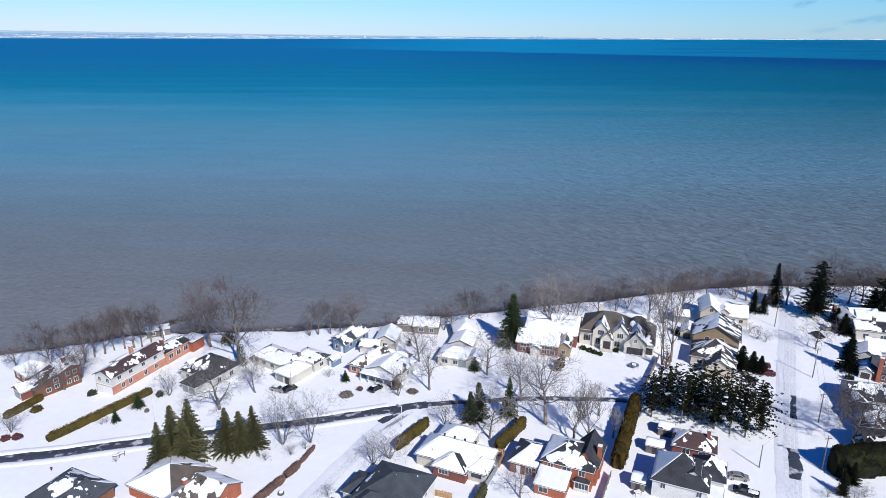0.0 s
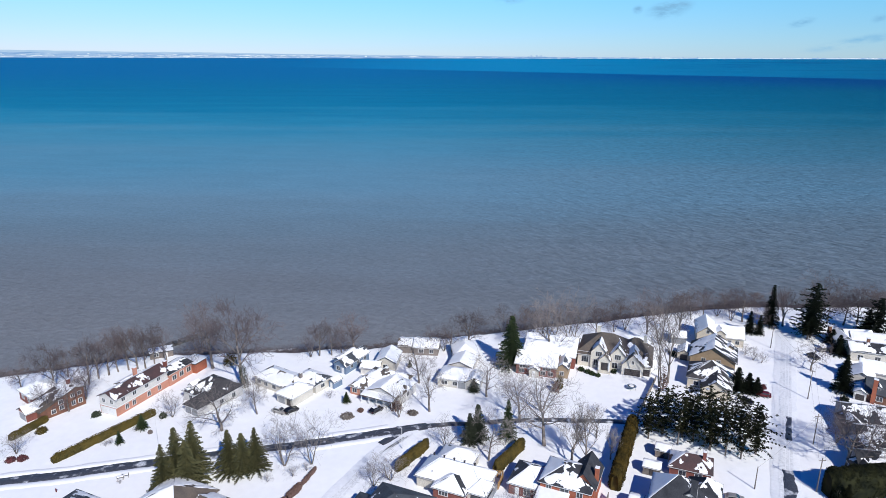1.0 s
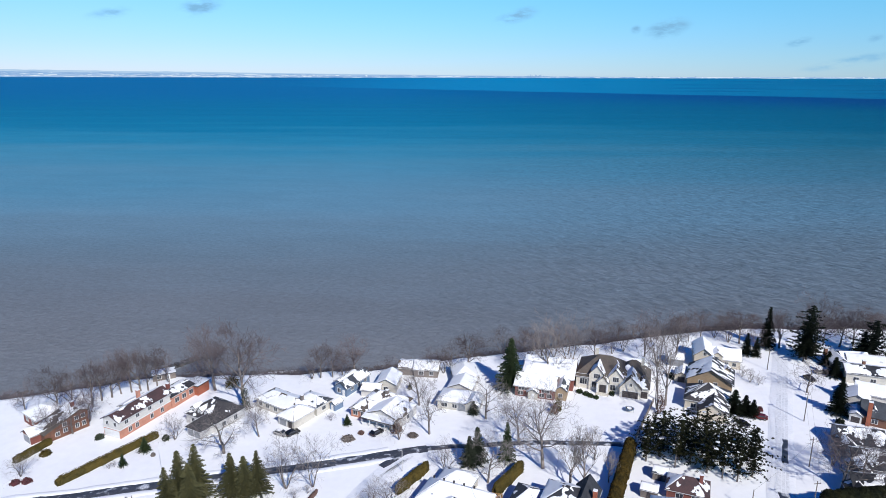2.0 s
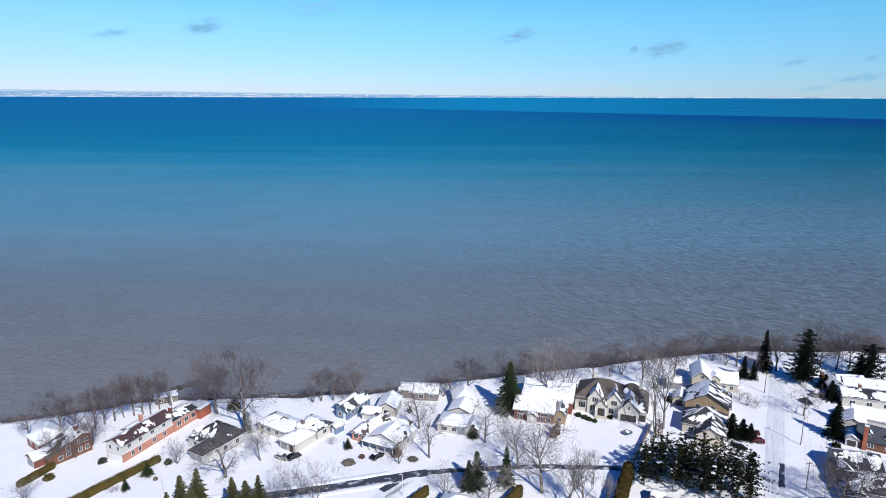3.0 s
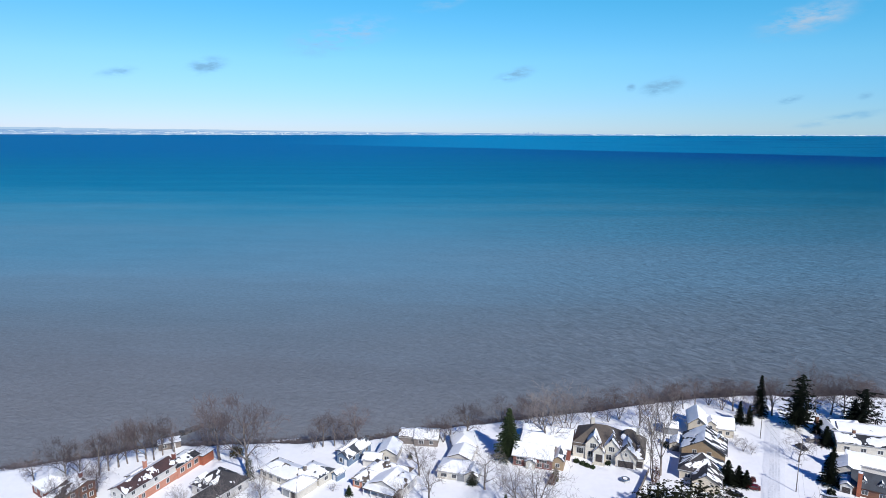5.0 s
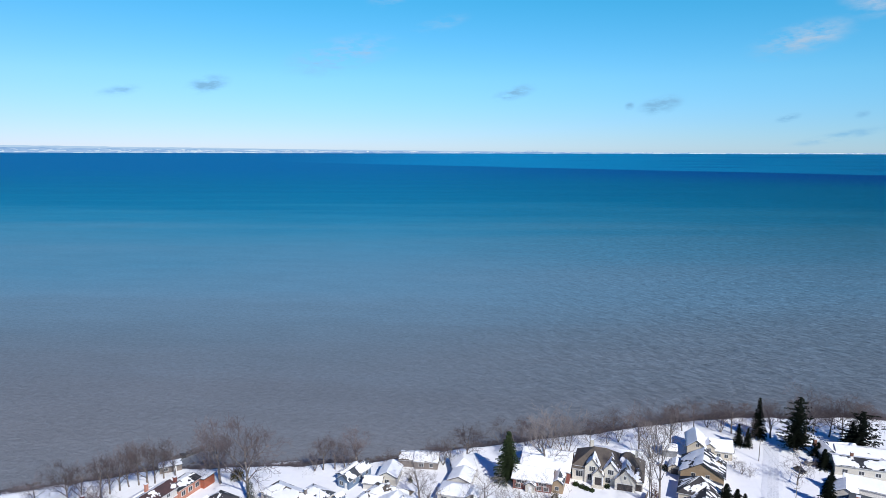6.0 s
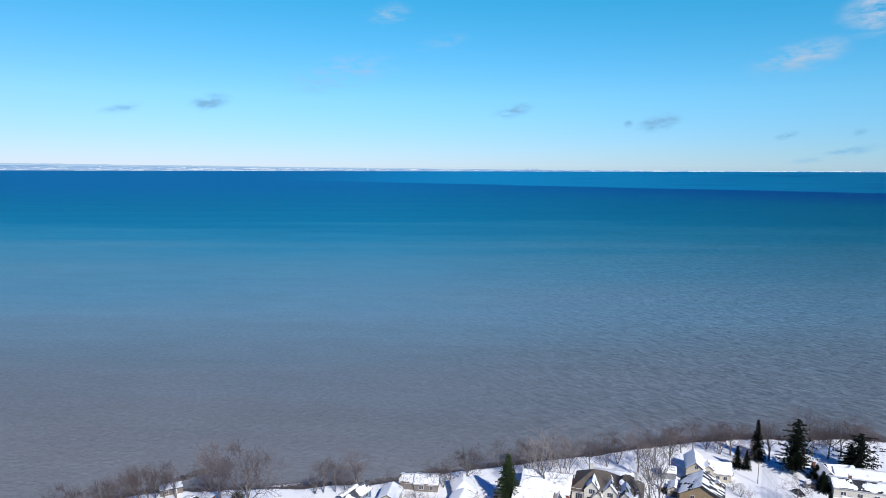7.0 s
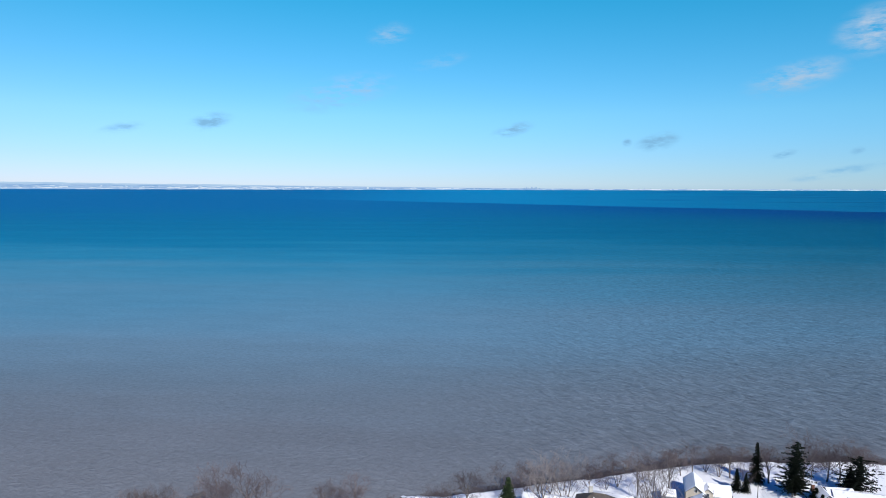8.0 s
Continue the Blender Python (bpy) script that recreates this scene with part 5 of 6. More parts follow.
# ---- trees ----
def bare_tree_meshes(seed, spread=0.55, multi=1, dense=1.0, up=0.5, low=0.25):
    """Trunk and crown of a leafless tree, ten metres high."""
    rnd = random.Random(seed)
    trunk, crown = Soup(), Soup()

    def grow(sp, p, d, length, r, level):
        segs = 4 if level == 0 else (3 if level < 3 else 2)
        pts = [p]
        q = p.copy()
        for i in range(segs):
            d = (d + Vector((rnd.gauss(0, 0.12), rnd.gauss(0, 0.12), rnd.gauss(0, 0.07) + 0.05 * level * up))).normalized()
            n = q + d * (length / segs)
            f = 0.75 / segs
            sp.tube(q, n, max(0.0135, r * (1 - f * i)), max(0.011, r * (1 - f * (i + 1))), 6 if level == 0 else 3)
            q = n
            pts.append(q)
        if level >= 4:
            return
        count = (int(7 * dense) + 1, int(5 * dense), int(5 * dense), int(3 * dense))[level]
        for k in range(count):
            t = low + (1.0 - low) * (k + rnd.random()) / count if level == 0 else rnd.uniform(0.22, 1.0)
            i = min(segs - 1, int(t * segs))
            b = pts[i].lerp(pts[i + 1], t * segs - i)
            a = k * 2.4 + rnd.uniform(-0.5, 0.5)
            side = Matrix.Rotation(a, 3, d) @ d.orthogonal().normalized()
            nd = (d * rnd.uniform(0.5, 0.9) + side * rnd.uniform(0.7, 1.1) * (spread + 0.35) + Vector((0, 0, 0.25 * up))).normalized()
            nl = length * (rnd.uniform(0.55, 0.8) * (1.15 - 0.45 * t) if level == 0 else rnd.uniform(0.42, 0.68))
            grow(crown if level >= 1 else trunk, b, nd, nl, r * (1 - 0.6 * t) * rnd.uniform(0.45, 0.62), level + 1)

    for k in range(multi):
        lean = Vector((rnd.gauss(0, 0.05), rnd.gauss(0, 0.05), 1)) if multi == 1 else Vector((math.cos(k * 6.28 / multi) * 0.3, math.sin(k * 6.28 / multi) * 0.3, 1))
        grow(trunk, Vector((0, 0, -0.3)), lean.normalized(), 6.2, 0.24 if multi == 1 else 0.15, 0)
    top = sorted(v[2] for v in crown.v)[int(len(crown.v) * 0.985)]
    k = 10.0 / top
    for s in (trunk, crown):
        s.v = [(x * k, y * k, z * k) for x, y, z in s.v]
    return trunk.mesh("trunk", BARK, True), crown.mesh("crown", TWIG)


BARE = [bare_tree_meshes(11, 0.5), bare_tree_meshes(12, 0.7), bare_tree_meshes(13, 0.45, 2, 0.9), bare_tree_meshes(14, 0.6, 3, 0.8), bare_tree_meshes(15, 0.2, 1, 1.0, 1.4),
        bare_tree_meshes(16, 0.6, 1, 1.2), bare_tree_meshes(17, 0.95, 1, 1.1, 0.3, 0.18), bare_tree_meshes(18, 0.6, 1, 1.22, 0.5, 0.3)]
BARE_SHORE = []
for tr, cr in BARE:
    cr = cr.copy()
    cr.materials[0] = TWIG_DARK
    BARE_SHORE.append((tr, cr))
tree_count = [0]


def bare_tree(x, y, h, kind=0, wide=1.0, label="leafless grey-brown tree standing in the snow", group="bare trees"):
    tree_count[0] += 1
    t = thing("bare_tree", x, y, ground_z(x, y), (tree_count[0] * 67) % 360, label, "tree", group)
    k = h / 10.0
    t.scale = (k * wide, k * wide, k)
    kit = BARE_SHORE if "bluff" in group or x > 70 else BARE
    put("trunk", kit[kind][0], t)
    put("crown", kit[kind][1], t)
    return t


def conifer_meshes(seed, needles, whorls=26, across=0.19, open_=0.0, droop=0.25, ragged=0.25, snow=0.0, base=0.06, fine=0.72):
    """A conifer ten metres high: tapered trunk, whorls of boughs with hanging sprays."""
    rnd = random.Random(seed)
    trunk, crown, white = Soup(), Soup(), Soup()
    trunk.tube((0, 0, -0.3), (0, 0, 5), 0.17, 0.11, 6)
    trunk.tube((0, 0, 5), (0, 0, 9.8), 0.11, 0.02, 6)
    for i in range(whorls):
        t = i / (whorls - 1)
        z = 10 * (base + (0.985 - base) * t)
        reach = 10 * across * (1 - t) ** (0.85 if open_ == 0 else 0.32) + 0.12
        if open_ and i % 3 == 0:
            reach *= 0.55
        n = max(5, int(11 * (1 - t * 0.55)))
        for k in range(n):
            a = 2 * math.pi * (k + rnd.random()) / n
            r = reach * (1 - ragged + 2 * ragged * rnd.random() * 0.7)
            dr = Vector((math.cos(a), math.sin(a), 0))
            sd = Vector((-dr.y, dr.x, 0))
            dz = -droop * r
            steps = max(2, int(r / (0.30 * fine)))
            if i % 2 == 0:
                crown.tube((0, 0, z), dr * r * 0.9 + Vector((0, 0, z + dz * 0.8)), 0.035, 0.01, 3)
            for s in range(steps):
                f = (s + 0.5) / steps
                if rnd.random() < open_ * 0.66:
                    continue
                c = dr * (r * f) + Vector((0, 0, z + dz * f * f + rnd.gauss(0, 0.05)))
                w = (0.20 + 0.26 * (1 - f) + rnd.uniform(0, 0.1)) * (0.4 + 0.6 * fine)
                for g in (-1, 1):
                    tip = c + sd * (g * w) + dr * (0.22 + 0.1 * rnd.random()) * fine + Vector((0, 0, -0.10 - 0.12 * rnd.random())) * fine
                    crown.poly([c - dr * 0.12 * fine, c + dr * 0.20 * fine + Vector((0, 0, 0.03)), tip])
                    crown.poly([c + Vector((0, 0, 0.05)), tip, c + sd * (g * w * 0.4) + Vector((0, 0, -0.24 * fine))])
                if snow and rnd.random() < snow:
                    u = c + Vector((0, 0, 0.07))
                    white.poly([u - dr * 0.42, u + sd * 0.3 - dr * 0.1, u + sd * 0.12 + dr * 0.38, u + dr * 0.1 - sd * 0.34])
        crown.tube((0, 0, z), (0, 0, min(10, z + 0.5)), 0.12 + 0.25 * reach * 0.3, 0.05, 5)
    return trunk.mesh("trunk", BARK, True), crown.mesh("crown", needles), (white.mesh("snow", ROOF_SNOW) if white.v else None)


SPRUCE = [conifer_meshes(21, NEEDLE, 26, 0.27), conifer_meshes(22, NEEDLE, 28, 0.25, 0, 0.3, 0.35)]
OLIVE = [conifer_meshes(23, NEEDLE_OLIVE, 26, 0.36, 0, 0.2), conifer_meshes(24, NEEDLE_OLIVE, 26, 0.33, 0, 0.15, 0.35)]
PINE = [conifer_meshes(25, NEEDLE_GROVE, 10, 0.42, 0.8, 0.0, 0.7, 0.018, 0.2, 0.78), conifer_meshes(26, NEEDLE_GROVE, 11, 0.38, 0.74, 0.08, 0.7, 0.018, 0.15, 0.78),
        conifer_meshes(31, NEEDLE_GROVE, 9, 0.42, 0.82, -0.05, 0.75, 0.018, 0.3, 0.78), conifer_meshes(32, NEEDLE_DARK, 20, 0.30, 0.25, 0.05, 0.5, 0.0, 0.12)]
DARK = [conifer_meshes(27, NEEDLE_DARK, 26, 0.24, 0, 0.3, 0.3), conifer_meshes(28, NEEDLE_DARK, 16, 0.34, 0.5, 0.0, 0.7, 0.0, 0.15)]
CEDAR = [conifer_meshes(29, IVY, 24, 0.20, 0, -0.2, 0.3, 0.0, 0.02), conifer_meshes(33, NEEDLE_GROVE, 24, 0.22, 0, -0.3, 0.35, 0.0, 0.02)]


def conifer(x, y, h, kind, wide=1.0, label="dense green spruce standing in the snow", group="conifers"):
    tree_count[0] += 1
    t = thing("conifer", x, y, ground_z(x, y), (tree_count[0] * 79) % 360, label, "tree", group)
    k = h / 10.0
    wide *= 1.0 if kind in OLIVE or kind in PINE else 1.4
    t.scale = (k * wide, k * wide, k)
    put("trunk", kind[0], t)
    put("crown", kind[1], t)
    if kind[2]:
        tagged(put("snow", kind[2], t, "clumps of snow on the boughs"), kind="stuff")
    return t


def leaf_clumps(sp, rnd, inside, n, size):
    for _ in range(n):
        p, out = inside()
        u = Vector((rnd.gauss(0, 1), rnd.gauss(0, 1), rnd.gauss(0, 1)))
        u = (u - out * u.dot(out) * 0.5).normalized()
        w = out.cross(u).normalized()
        s = size * rnd.uniform(0.6, 1.4)
        sp.poly([p - u * s * 0.5, p + w * s * 0.4 + out * s * 0.35, p + u * s * 0.6 + out * s * 0.15])


def hedge(x0, y0, x1, y1, width, height, mat, label, snow=0.0, seed=1, dens=1.0, taper=0.75):
    """A clipped hedge: a lumpy core thick with leaf clumps."""
    rnd = random.Random(seed)
    ln = math.hypot(x1 - x0, y1 - y0)
    t = thing("hedge", x0, y0, 0, math.degrees(math.atan2(y1 - y0, x1 - x0)), label, "hedge", "garden hedges")
    core = Soup()
    n = max(4, int(ln / 0.6))
    prof = [(-0.5, 0.0), (-0.5, 0.45), (-0.5 * taper, 0.85), (-0.2, 1.0), (0.2, 1.0), (0.5 * taper, 0.85), (0.5, 0.45), (0.5, 0.0)]
    m = len(prof)

    def surf(i, a, b):
        x = ln * i / n
        q = min(i, n - i)
        e = 1.0 if q >= 2 else 0.55 + 0.225 * q
        k = 1 + 0.30 * noise.noise((x * 0.6 + seed, a * 3, b * 3)) + 0.10 * noise.noise((x * 1.7 + seed, a * 5, b * 5))
        return Vector((x, a * width * k * e, b * height * (1 + 0.12 * noise.noise((x * 0.5, seed, 3))) * (0.7 + 0.3 * e) - (0.2 if b == 0 else 0)))
    for i in range(n + 1):
        for a, b in prof:
            core.v.append(tuple(surf(i, a, b)))
    for i in range(n):
        for j in range(m - 1):
            k = i * m + j
            core.f.append((k, k + 1, k + m + 1, k + m))
    core.f.append(tuple(range(m)))
    core.f.append(tuple(reversed(range(n * m, n * m + m))))
    put("bush", core.mesh("bush", mat, True), t)
    lf = Soup()

    def inside():
        i = rnd.uniform(0, n)
        j = rnd.uniform(0, m - 1.001)
        (a0, b0), (a1, b1) = prof[int(j)], prof[int(j) + 1]
        f = j - int(j)
        p = surf(i, a0 + (a1 - a0) * f, b0 + (b1 - b0) * f)
        return p, Vector((rnd.gauss(0, 0.2), p.y / width, max(0.1, p.z / height - 0.3))).normalized()
    leaf_clumps(lf, rnd, inside, int(ln * (width + 2 * height) * 16 * dens), 0.42)
    put("leaves", lf.mesh("leaves", mat), t)
    if snow:
        sn = Soup()
        for i in range(n * 2 + 1):
            x = ln * i / (2 * n)
            w = width * 0.33 * (0.5 + noise.noise((x * 0.4, seed, 8)) + 0.2)
            off = width * 0.18 + 0.1 * noise.noise((x, seed, 2))
            z = height * (1 + 0.12 * noise.noise((x * 0.5, seed, 3))) + 0.02
            w = max(0.0, w * snow)
            sn.v += [(x, off - w, z - 0.12), (x, off, z + 0.10 * min(1, w * 3) - 0.05), (x, off + w, z - 0.12)]
            if i:
                k = i * 3
                sn.f += [(k - 3, k - 2, k + 1, k), (k - 2, k - 1, k + 2, k + 1)]
        put("snow", sn.mesh("snow", ROOF_SNOW, True), t, "thin line of snow along the top")
    return t


def shrub(x, y, r, h, mat, label, seed=1, name="shrub"):
    rnd = random.Random(seed)
    t = thing(name, x, y, ground_z(x, y), rnd.uniform(0, 360), label, "shrub", "garden shrubs")
    lf = Soup()

    def inside():
        a, b = rnd.uniform(0, 2 * math.pi), math.asin(rnd.uniform(0.0, 1.0))
        k = 0.75 + 0.35 * noise.noise((math.cos(a) * 2 + seed, math.sin(a) * 2, b * 2))
        o = Vector((math.cos(a) * math.cos(b), math.sin(a) * math.cos(b), math.sin(b)))
        q = rnd.uniform(0.7, 1.0) * k
        return Vector((o.x * r * q, o.y * r * q, o.z * h * q * 1.15)), o
    leaf_clumps(lf, rnd, inside, int(160 + 260 * r), 0.42)
    put("leaves", lf.mesh("leaves", mat), t)
    st = Soup()
    for i in range(5):
        a = rnd.uniform(0, 6.28)
        st.tube((0, 0, -0.1), (math.cos(a) * r * 0.5, math.sin(a) * r * 0.5, h * 0.7), 0.05, 0.02, 4)
    put("stems", st.mesh("stems", BARK), t)
    return t


def twig_bush(x, y, h, wide=1.2, label="low bare bush poking out of the snow"):
    t = bare_tree(x, y, h, 3, wide, label, "bare bushes")
    t.name = "bare_bush"
    tagged(t, category="shrub")


# trees along the shore
for x, y, h, k, w in ((-127.6, 176.1, 9.7, 1, 1.0), (-117.1, 176.1, 14.8, 7, 0.85), (-113.1, 176.9, 13.4, 0, 0.9), (-109.6, 180.5, 14.7, 7, 0.75),
                      (-108.0, 183.5, 13.7, 0, 0.8), (-105.9, 185.8, 13.5, 4, 1.0), (-104.0, 188.1, 14.6, 5, 0.7), (-101.2, 189.3, 15.8, 7, 0.7),
                      (-98.7, 190.1, 13.7, 4, 1.2), (-96.3, 190.5, 14.5, 0, 0.8), (-94.8, 193.8, 12.7, 7, 0.8), (-91.4, 195.5, 11.4, 2, 0.9),
                      (-108.4, 173.4, 8.9, 3, 1.0), (-105.3, 170.7, 9.7, 5, 0.9), (-111.0, 160.5, 10.5, 5, 1.0), (-106.4, 163.6, 10.3, 5, 1.0)):
    bare_tree(x, y, h, k, w, "leafless tree in the grove on the bluff", "trees on the bluff")
for x, y, h, k, w in ((-74.4, 190.6, 20.5, 7, 0.95), (-61.1, 179.2, 27.5, 7, 0.85), (-80.3, 196.4, 14.0, 3, 0.8), (-41.7, 200.0, 12.6, 7, 0.85),
                      (-37.6, 200.5, 12.0, 0, 0.8), (-29.9, 200.9, 13.1, 7, 1.15), (-4.2, 203.3, 9.3, 3, 0.9), (3.1, 203.3, 11.0, 0, 0.9),
                      (8.6, 205.6, 14.3, 7, 1.05), (0.4, 203.8, 8.1, 3, 1.0), (31.1, 212.3, 10.9, 3, 1.0), (35.5, 212.4, 11.9, 0, 0.9),
                      (55.3, 215.4, 12.5, 7, 0.95), (63.0, 220.5, 6.6, 3, 1.2), (72.5, 212.5, 17.8, 0, 0.8), (76.4, 209.7, 20.1, 2, 0.75),
                      (84.9, 215.6, 18.0, 0, 0.8), (114.6, 230.4, 13.2, 7, 1.0), (110.8, 231.5, 9.2, 3, 1.2), (127.9, 226.1, 15.6, 4, 1.1),
                      (139.7, 223.5, 23.0, 0, 0.7), (116.8, 223.4, 8.9, 3, 0.9), (157.6, 229.0, 14.0, 5, 1.1), (162.3, 226.3, 15.0, 7, 1.2)):
    bare_tree(x, y, h, k, w, "tall leafless tree on the shore bluff", "trees on the bluff")
for x, y, h, k, w in ((151.3, 227.3, 12.4, 7, 1.1), (146.6, 229.5, 10.0, 5, 1.1), (101.4, 234.9, 8.3, 7, 1.2), (95.8, 232.6, 8.7, 5, 1.1),
                      (107.3, 236.1, 8.4, 3, 1.2), (46.3, 219.4, 10.3, 5, 1.0), (40.9, 217.3, 11.1, 3, 1.1), (-17.8, 201.9, 6.6, 3, 1.2),
                      (-44.4, 199.1, 8.6, 3, 1.1), (-33.9, 200.9, 9.3, 3, 1.0), (26.1, 212.3, 9.8, 5, 1.0), (67.7, 222.6, 9.1, 3, 1.0)):
    bare_tree(x, y, h, k, w, "bushy leafless tree at the edge of the bluff", "trees on the bluff")
# young growth along the foot of the bluff
shore_rnd = random.Random(17)
for i in range(22):
    x = 22 + i * 7.6 + shore_rnd.uniform(-2.5, 2.5)
    bare_tree(x, coast(x) - shore_rnd.uniform(7, 14), shore_rnd.uniform(6.5, 10.5), (3, 5, 7, 0)[i % 4], shore_rnd.uniform(0.9, 1.3), "bushy leafless tree at the edge of the bluff", "trees on the bluff")
# trees among the houses
for x, y, h, k, w in ((-59.7, 153.8, 12.8, 6, 1.25), (-52.4, 162.3, 11.7, 5, 0.8), (-39.1, 138.0, 13.5, 3, 0.85), (-32.5, 138.7, 14.6, 2, 0.7),
                      (-3.7, 164.0, 15.8, 0, 0.8), (-7.2, 180.9, 15.1, 1, 0.9), (-12.3, 160.9, 10.5, 3, 0.8), (1.0, 145.5, 8.3, 3, 1.1),
                      (11.6, 140.6, 13.6, 1, 0.9), (13.1, 172.6, 13.5, 6, 1.0), (21.6, 159.3, 16.1, 1, 0.9), (26.6, 147.1, 20.2, 1, 1.0),
                      (32.1, 139.2, 12.9, 4, 1.2), (35.7, 139.2, 13.7, 4, 1.1), (41.1, 150.9, 9.4, 4, 0.9), (35.7, 196.9, 22.3, 1, 0.8),
                      (43.7, 202.2, 21.5, 2, 0.7), (66.3, 177.6, 25.5, 2, 0.55), (70.0, 181.3, 27.0, 0, 0.55), (119.1, 189.9, 11.4, 6, 1.0),
                      (99.6, 137.6, 16.5, 5, 1.0), (105.7, 138.8, 14.9, 5, 0.9), (-75.8, 160.7, 7.9, 3, 1.0), (-16.2, 130.1, 6.7, 3, 1.2),
                      (-12.4, 132.2, 6.5, 3, 1.4), (16.8, 118.7, 7.5, 6, 1.2), (42.4, 140.9, 9.6, 4, 0.8), (103.8, 148.7, 9.1, 3, 1.0),
                      (-108.5, 142.8, 5.7, 3, 1.3), (28.2, 164.2, 15.8, 3, 0.8)):
    bare_tree(x, y, h, k, w)
for x, y, h in ((-87.4, 146.2, 1.8), (-86.5, 147.2, 1.6), (-82.7, 153.4, 1.6), (-36.1, 133.7, 3.0), (-41.6, 131.5, 2.2), (-33.3, 171.3, 2.6), (103.8, 197.3, 4.5), (103.0, 201.6, 4.0), (105.7, 195.2, 3.5),
                (-33.2, 136.0, 2.6), (-15.1, 125.3, 3.0), (-24.8, 118.6, 3.0), (-76.4, 130.7, 1.2), (83.6, 119.0, 2.6), (91.6, 119.0, 3.0), (89.2, 118.1, 3.0), (44.1, 164.2, 2.4)):
    twig_bush(x, y, h)

# conifers
conifer(22.4, 192.7, 17.7, SPRUCE[1], 0.95, "tall dense green spruce beside a brick house")
conifer(132.6, 215.8, 20.9, PINE[3], 1.1, "tall dark wind-shaped pine by the shore")
conifer(131.1, 214.8, 15.4, PINE[3], 1.1, "dark spreading pine by the shore")
conifer(122.8, 226.1, 16.5, DARK[0], 0.66, "slim dark spruce by the shore")
for x, y, h, w in ((112.4, 219.7, 8.8, 0.9), (115.2, 218.2, 7.7, 0.8), (155.6, 220.0, 9.2, 1.3), (121.2, 176.1, 10.8, 1.0), (128.7, 187.2, 6.9, 1.2),
                   (89.1, 176.0, 8.0, 1.4), (92.5, 176.0, 6.2, 1.5), (94.2, 174.3, 5.6, 1.4), (137.8, 211.0, 5.3, 1.8), (134.8, 201.8, 7.2, 1.4)):
    conifer(x, y, h, DARK[0], w, "dark spruce in a snowy front garden")
conifer(156.7, 215.9, 15.1, DARK[1], 1.3, "dark spreading pine with open crown")
for x, y, h, k, w in ((-64.3, 127.8, 12.6, 0, 0.9), (-62.3, 130.8, 15.1, 1, 1.0), (-59.3, 133.4, 15.3, 0, 0.9), (-59.3, 129.1, 12.9, 1, 1.1),
                      (-51.4, 134.8, 12.0, 0, 1.0), (-48.3, 135.2, 10.9, 1, 1.2), (-45.3, 136.1, 11.9, 0, 0.9)):
    conifer(x, y, h, OLIVE[k], w, "broad olive-green spruce in a garden clump")
for x, y, h, w in ((-81.6, 154.6, 4.3, 1.15), (-84.4, 147.6, 3.6, 0.95), (-28.1, 169.0, 3.4, 1.1), (17.3, 150.2, 11.7, 0.62), (-10.7, 191.7, 2.5, 1.0)):
    conifer(x, y, h, SPRUCE[0], w, "young green spruce on a snowy lawn")
for x, y, h, w in ((7.2, 148.2, 8.6, 1.15), (9.3, 149.4, 10.6, 1.05), (9.5, 175.6, 4.3, 1.6)):
    conifer(x, y, h, CEDAR[0], w, "dark columnar cedar in a garden")
# ivy on the big trunk
shrub(-60.9, 178.5, 1.9, 9.0, IVY, "ivy-clad foot of a large tree", 5, "ivy_clump")
# the dark pine grove beside the street
for i, (x, y, h, w) in enumerate(((54.7, 150.4, 11.0, 1.0), (59.2, 152.6, 11.8, 1.0), (61.6, 147.8, 11.8, 1.0), (66.2, 149.4, 12.2, 1.0),
                                  (69.0, 145.2, 12.7, 1.0), (72.0, 142.7, 12.5, 0.9), (75.3, 141.3, 11.8, 0.9), (80.0, 143.3, 12.2, 0.9),
                                  (62.7, 157.7, 10.3, 1.0), (67.3, 156.6, 10.9, 1.0), (71.7, 154.9, 11.4, 1.0), (74.8, 151.3, 11.8, 1.0),
                                  (78.4, 149.4, 11.6, 1.0), (82.6, 150.5, 9.4, 0.9), (71.8, 161.3, 8.8, 0.9), (59.5, 159.7, 8.7, 0.9), (63.9, 151.2, 11.9, 1.0), (71.7, 147.3, 12.8, 1.0), (79.3, 154.9, 9.7, 0.9), (55.7, 154.8, 9.2, 0.8))):
    conifer(x, y, h * 1.16, PINE[i % 3], (1.12 + 0.3 * math.sin(i * 2.1)) * w, "dark pine in a dense grove, boughs dusted with snow", "pine grove")

# hedges
hedge(-97.2, 139.0, -81.5, 162.5, 2.2, 1.7, HEDGE, "long clipped brown-gold cedar hedge in snow", 0.6, 1)
hedge(-113.9, 148.7, -109.9, 158.8, 1.8, 1.6, HEDGE, "low ragged cedar hedge beside a brick house", 0.0, 2)
hedge(-40.6, 115.9, -35.7, 124.7, 1.6, 1.2, HEDGE_BROWN, "leafless brown hedge edging a lawn", 0.0, 3)
hedge(-35.5, 125.1, -33.3, 130.0, 1.6, 1.2, HEDGE_BROWN, "leafless brown hedge edging a lawn", 0.0, 4)
hedge(-33.2, 130.4, -31.1, 136.7, 0.9, 0.8, HEDGE_BROWN, "thin leafless hedge half buried in snow", 0.0, 5, 0.5)
hedge(-11.3, 135.6, -3.8, 146.5, 1.7, 2.5, HEDGE, "clipped gold-green cedar hedge behind a bungalow", 0.0, 6)
hedge(12.8, 135.2, 21.0, 146.6, 1.9, 2.7, HEDGE, "tall clipped gold-green cedar hedge between gardens", 0.0, 7)
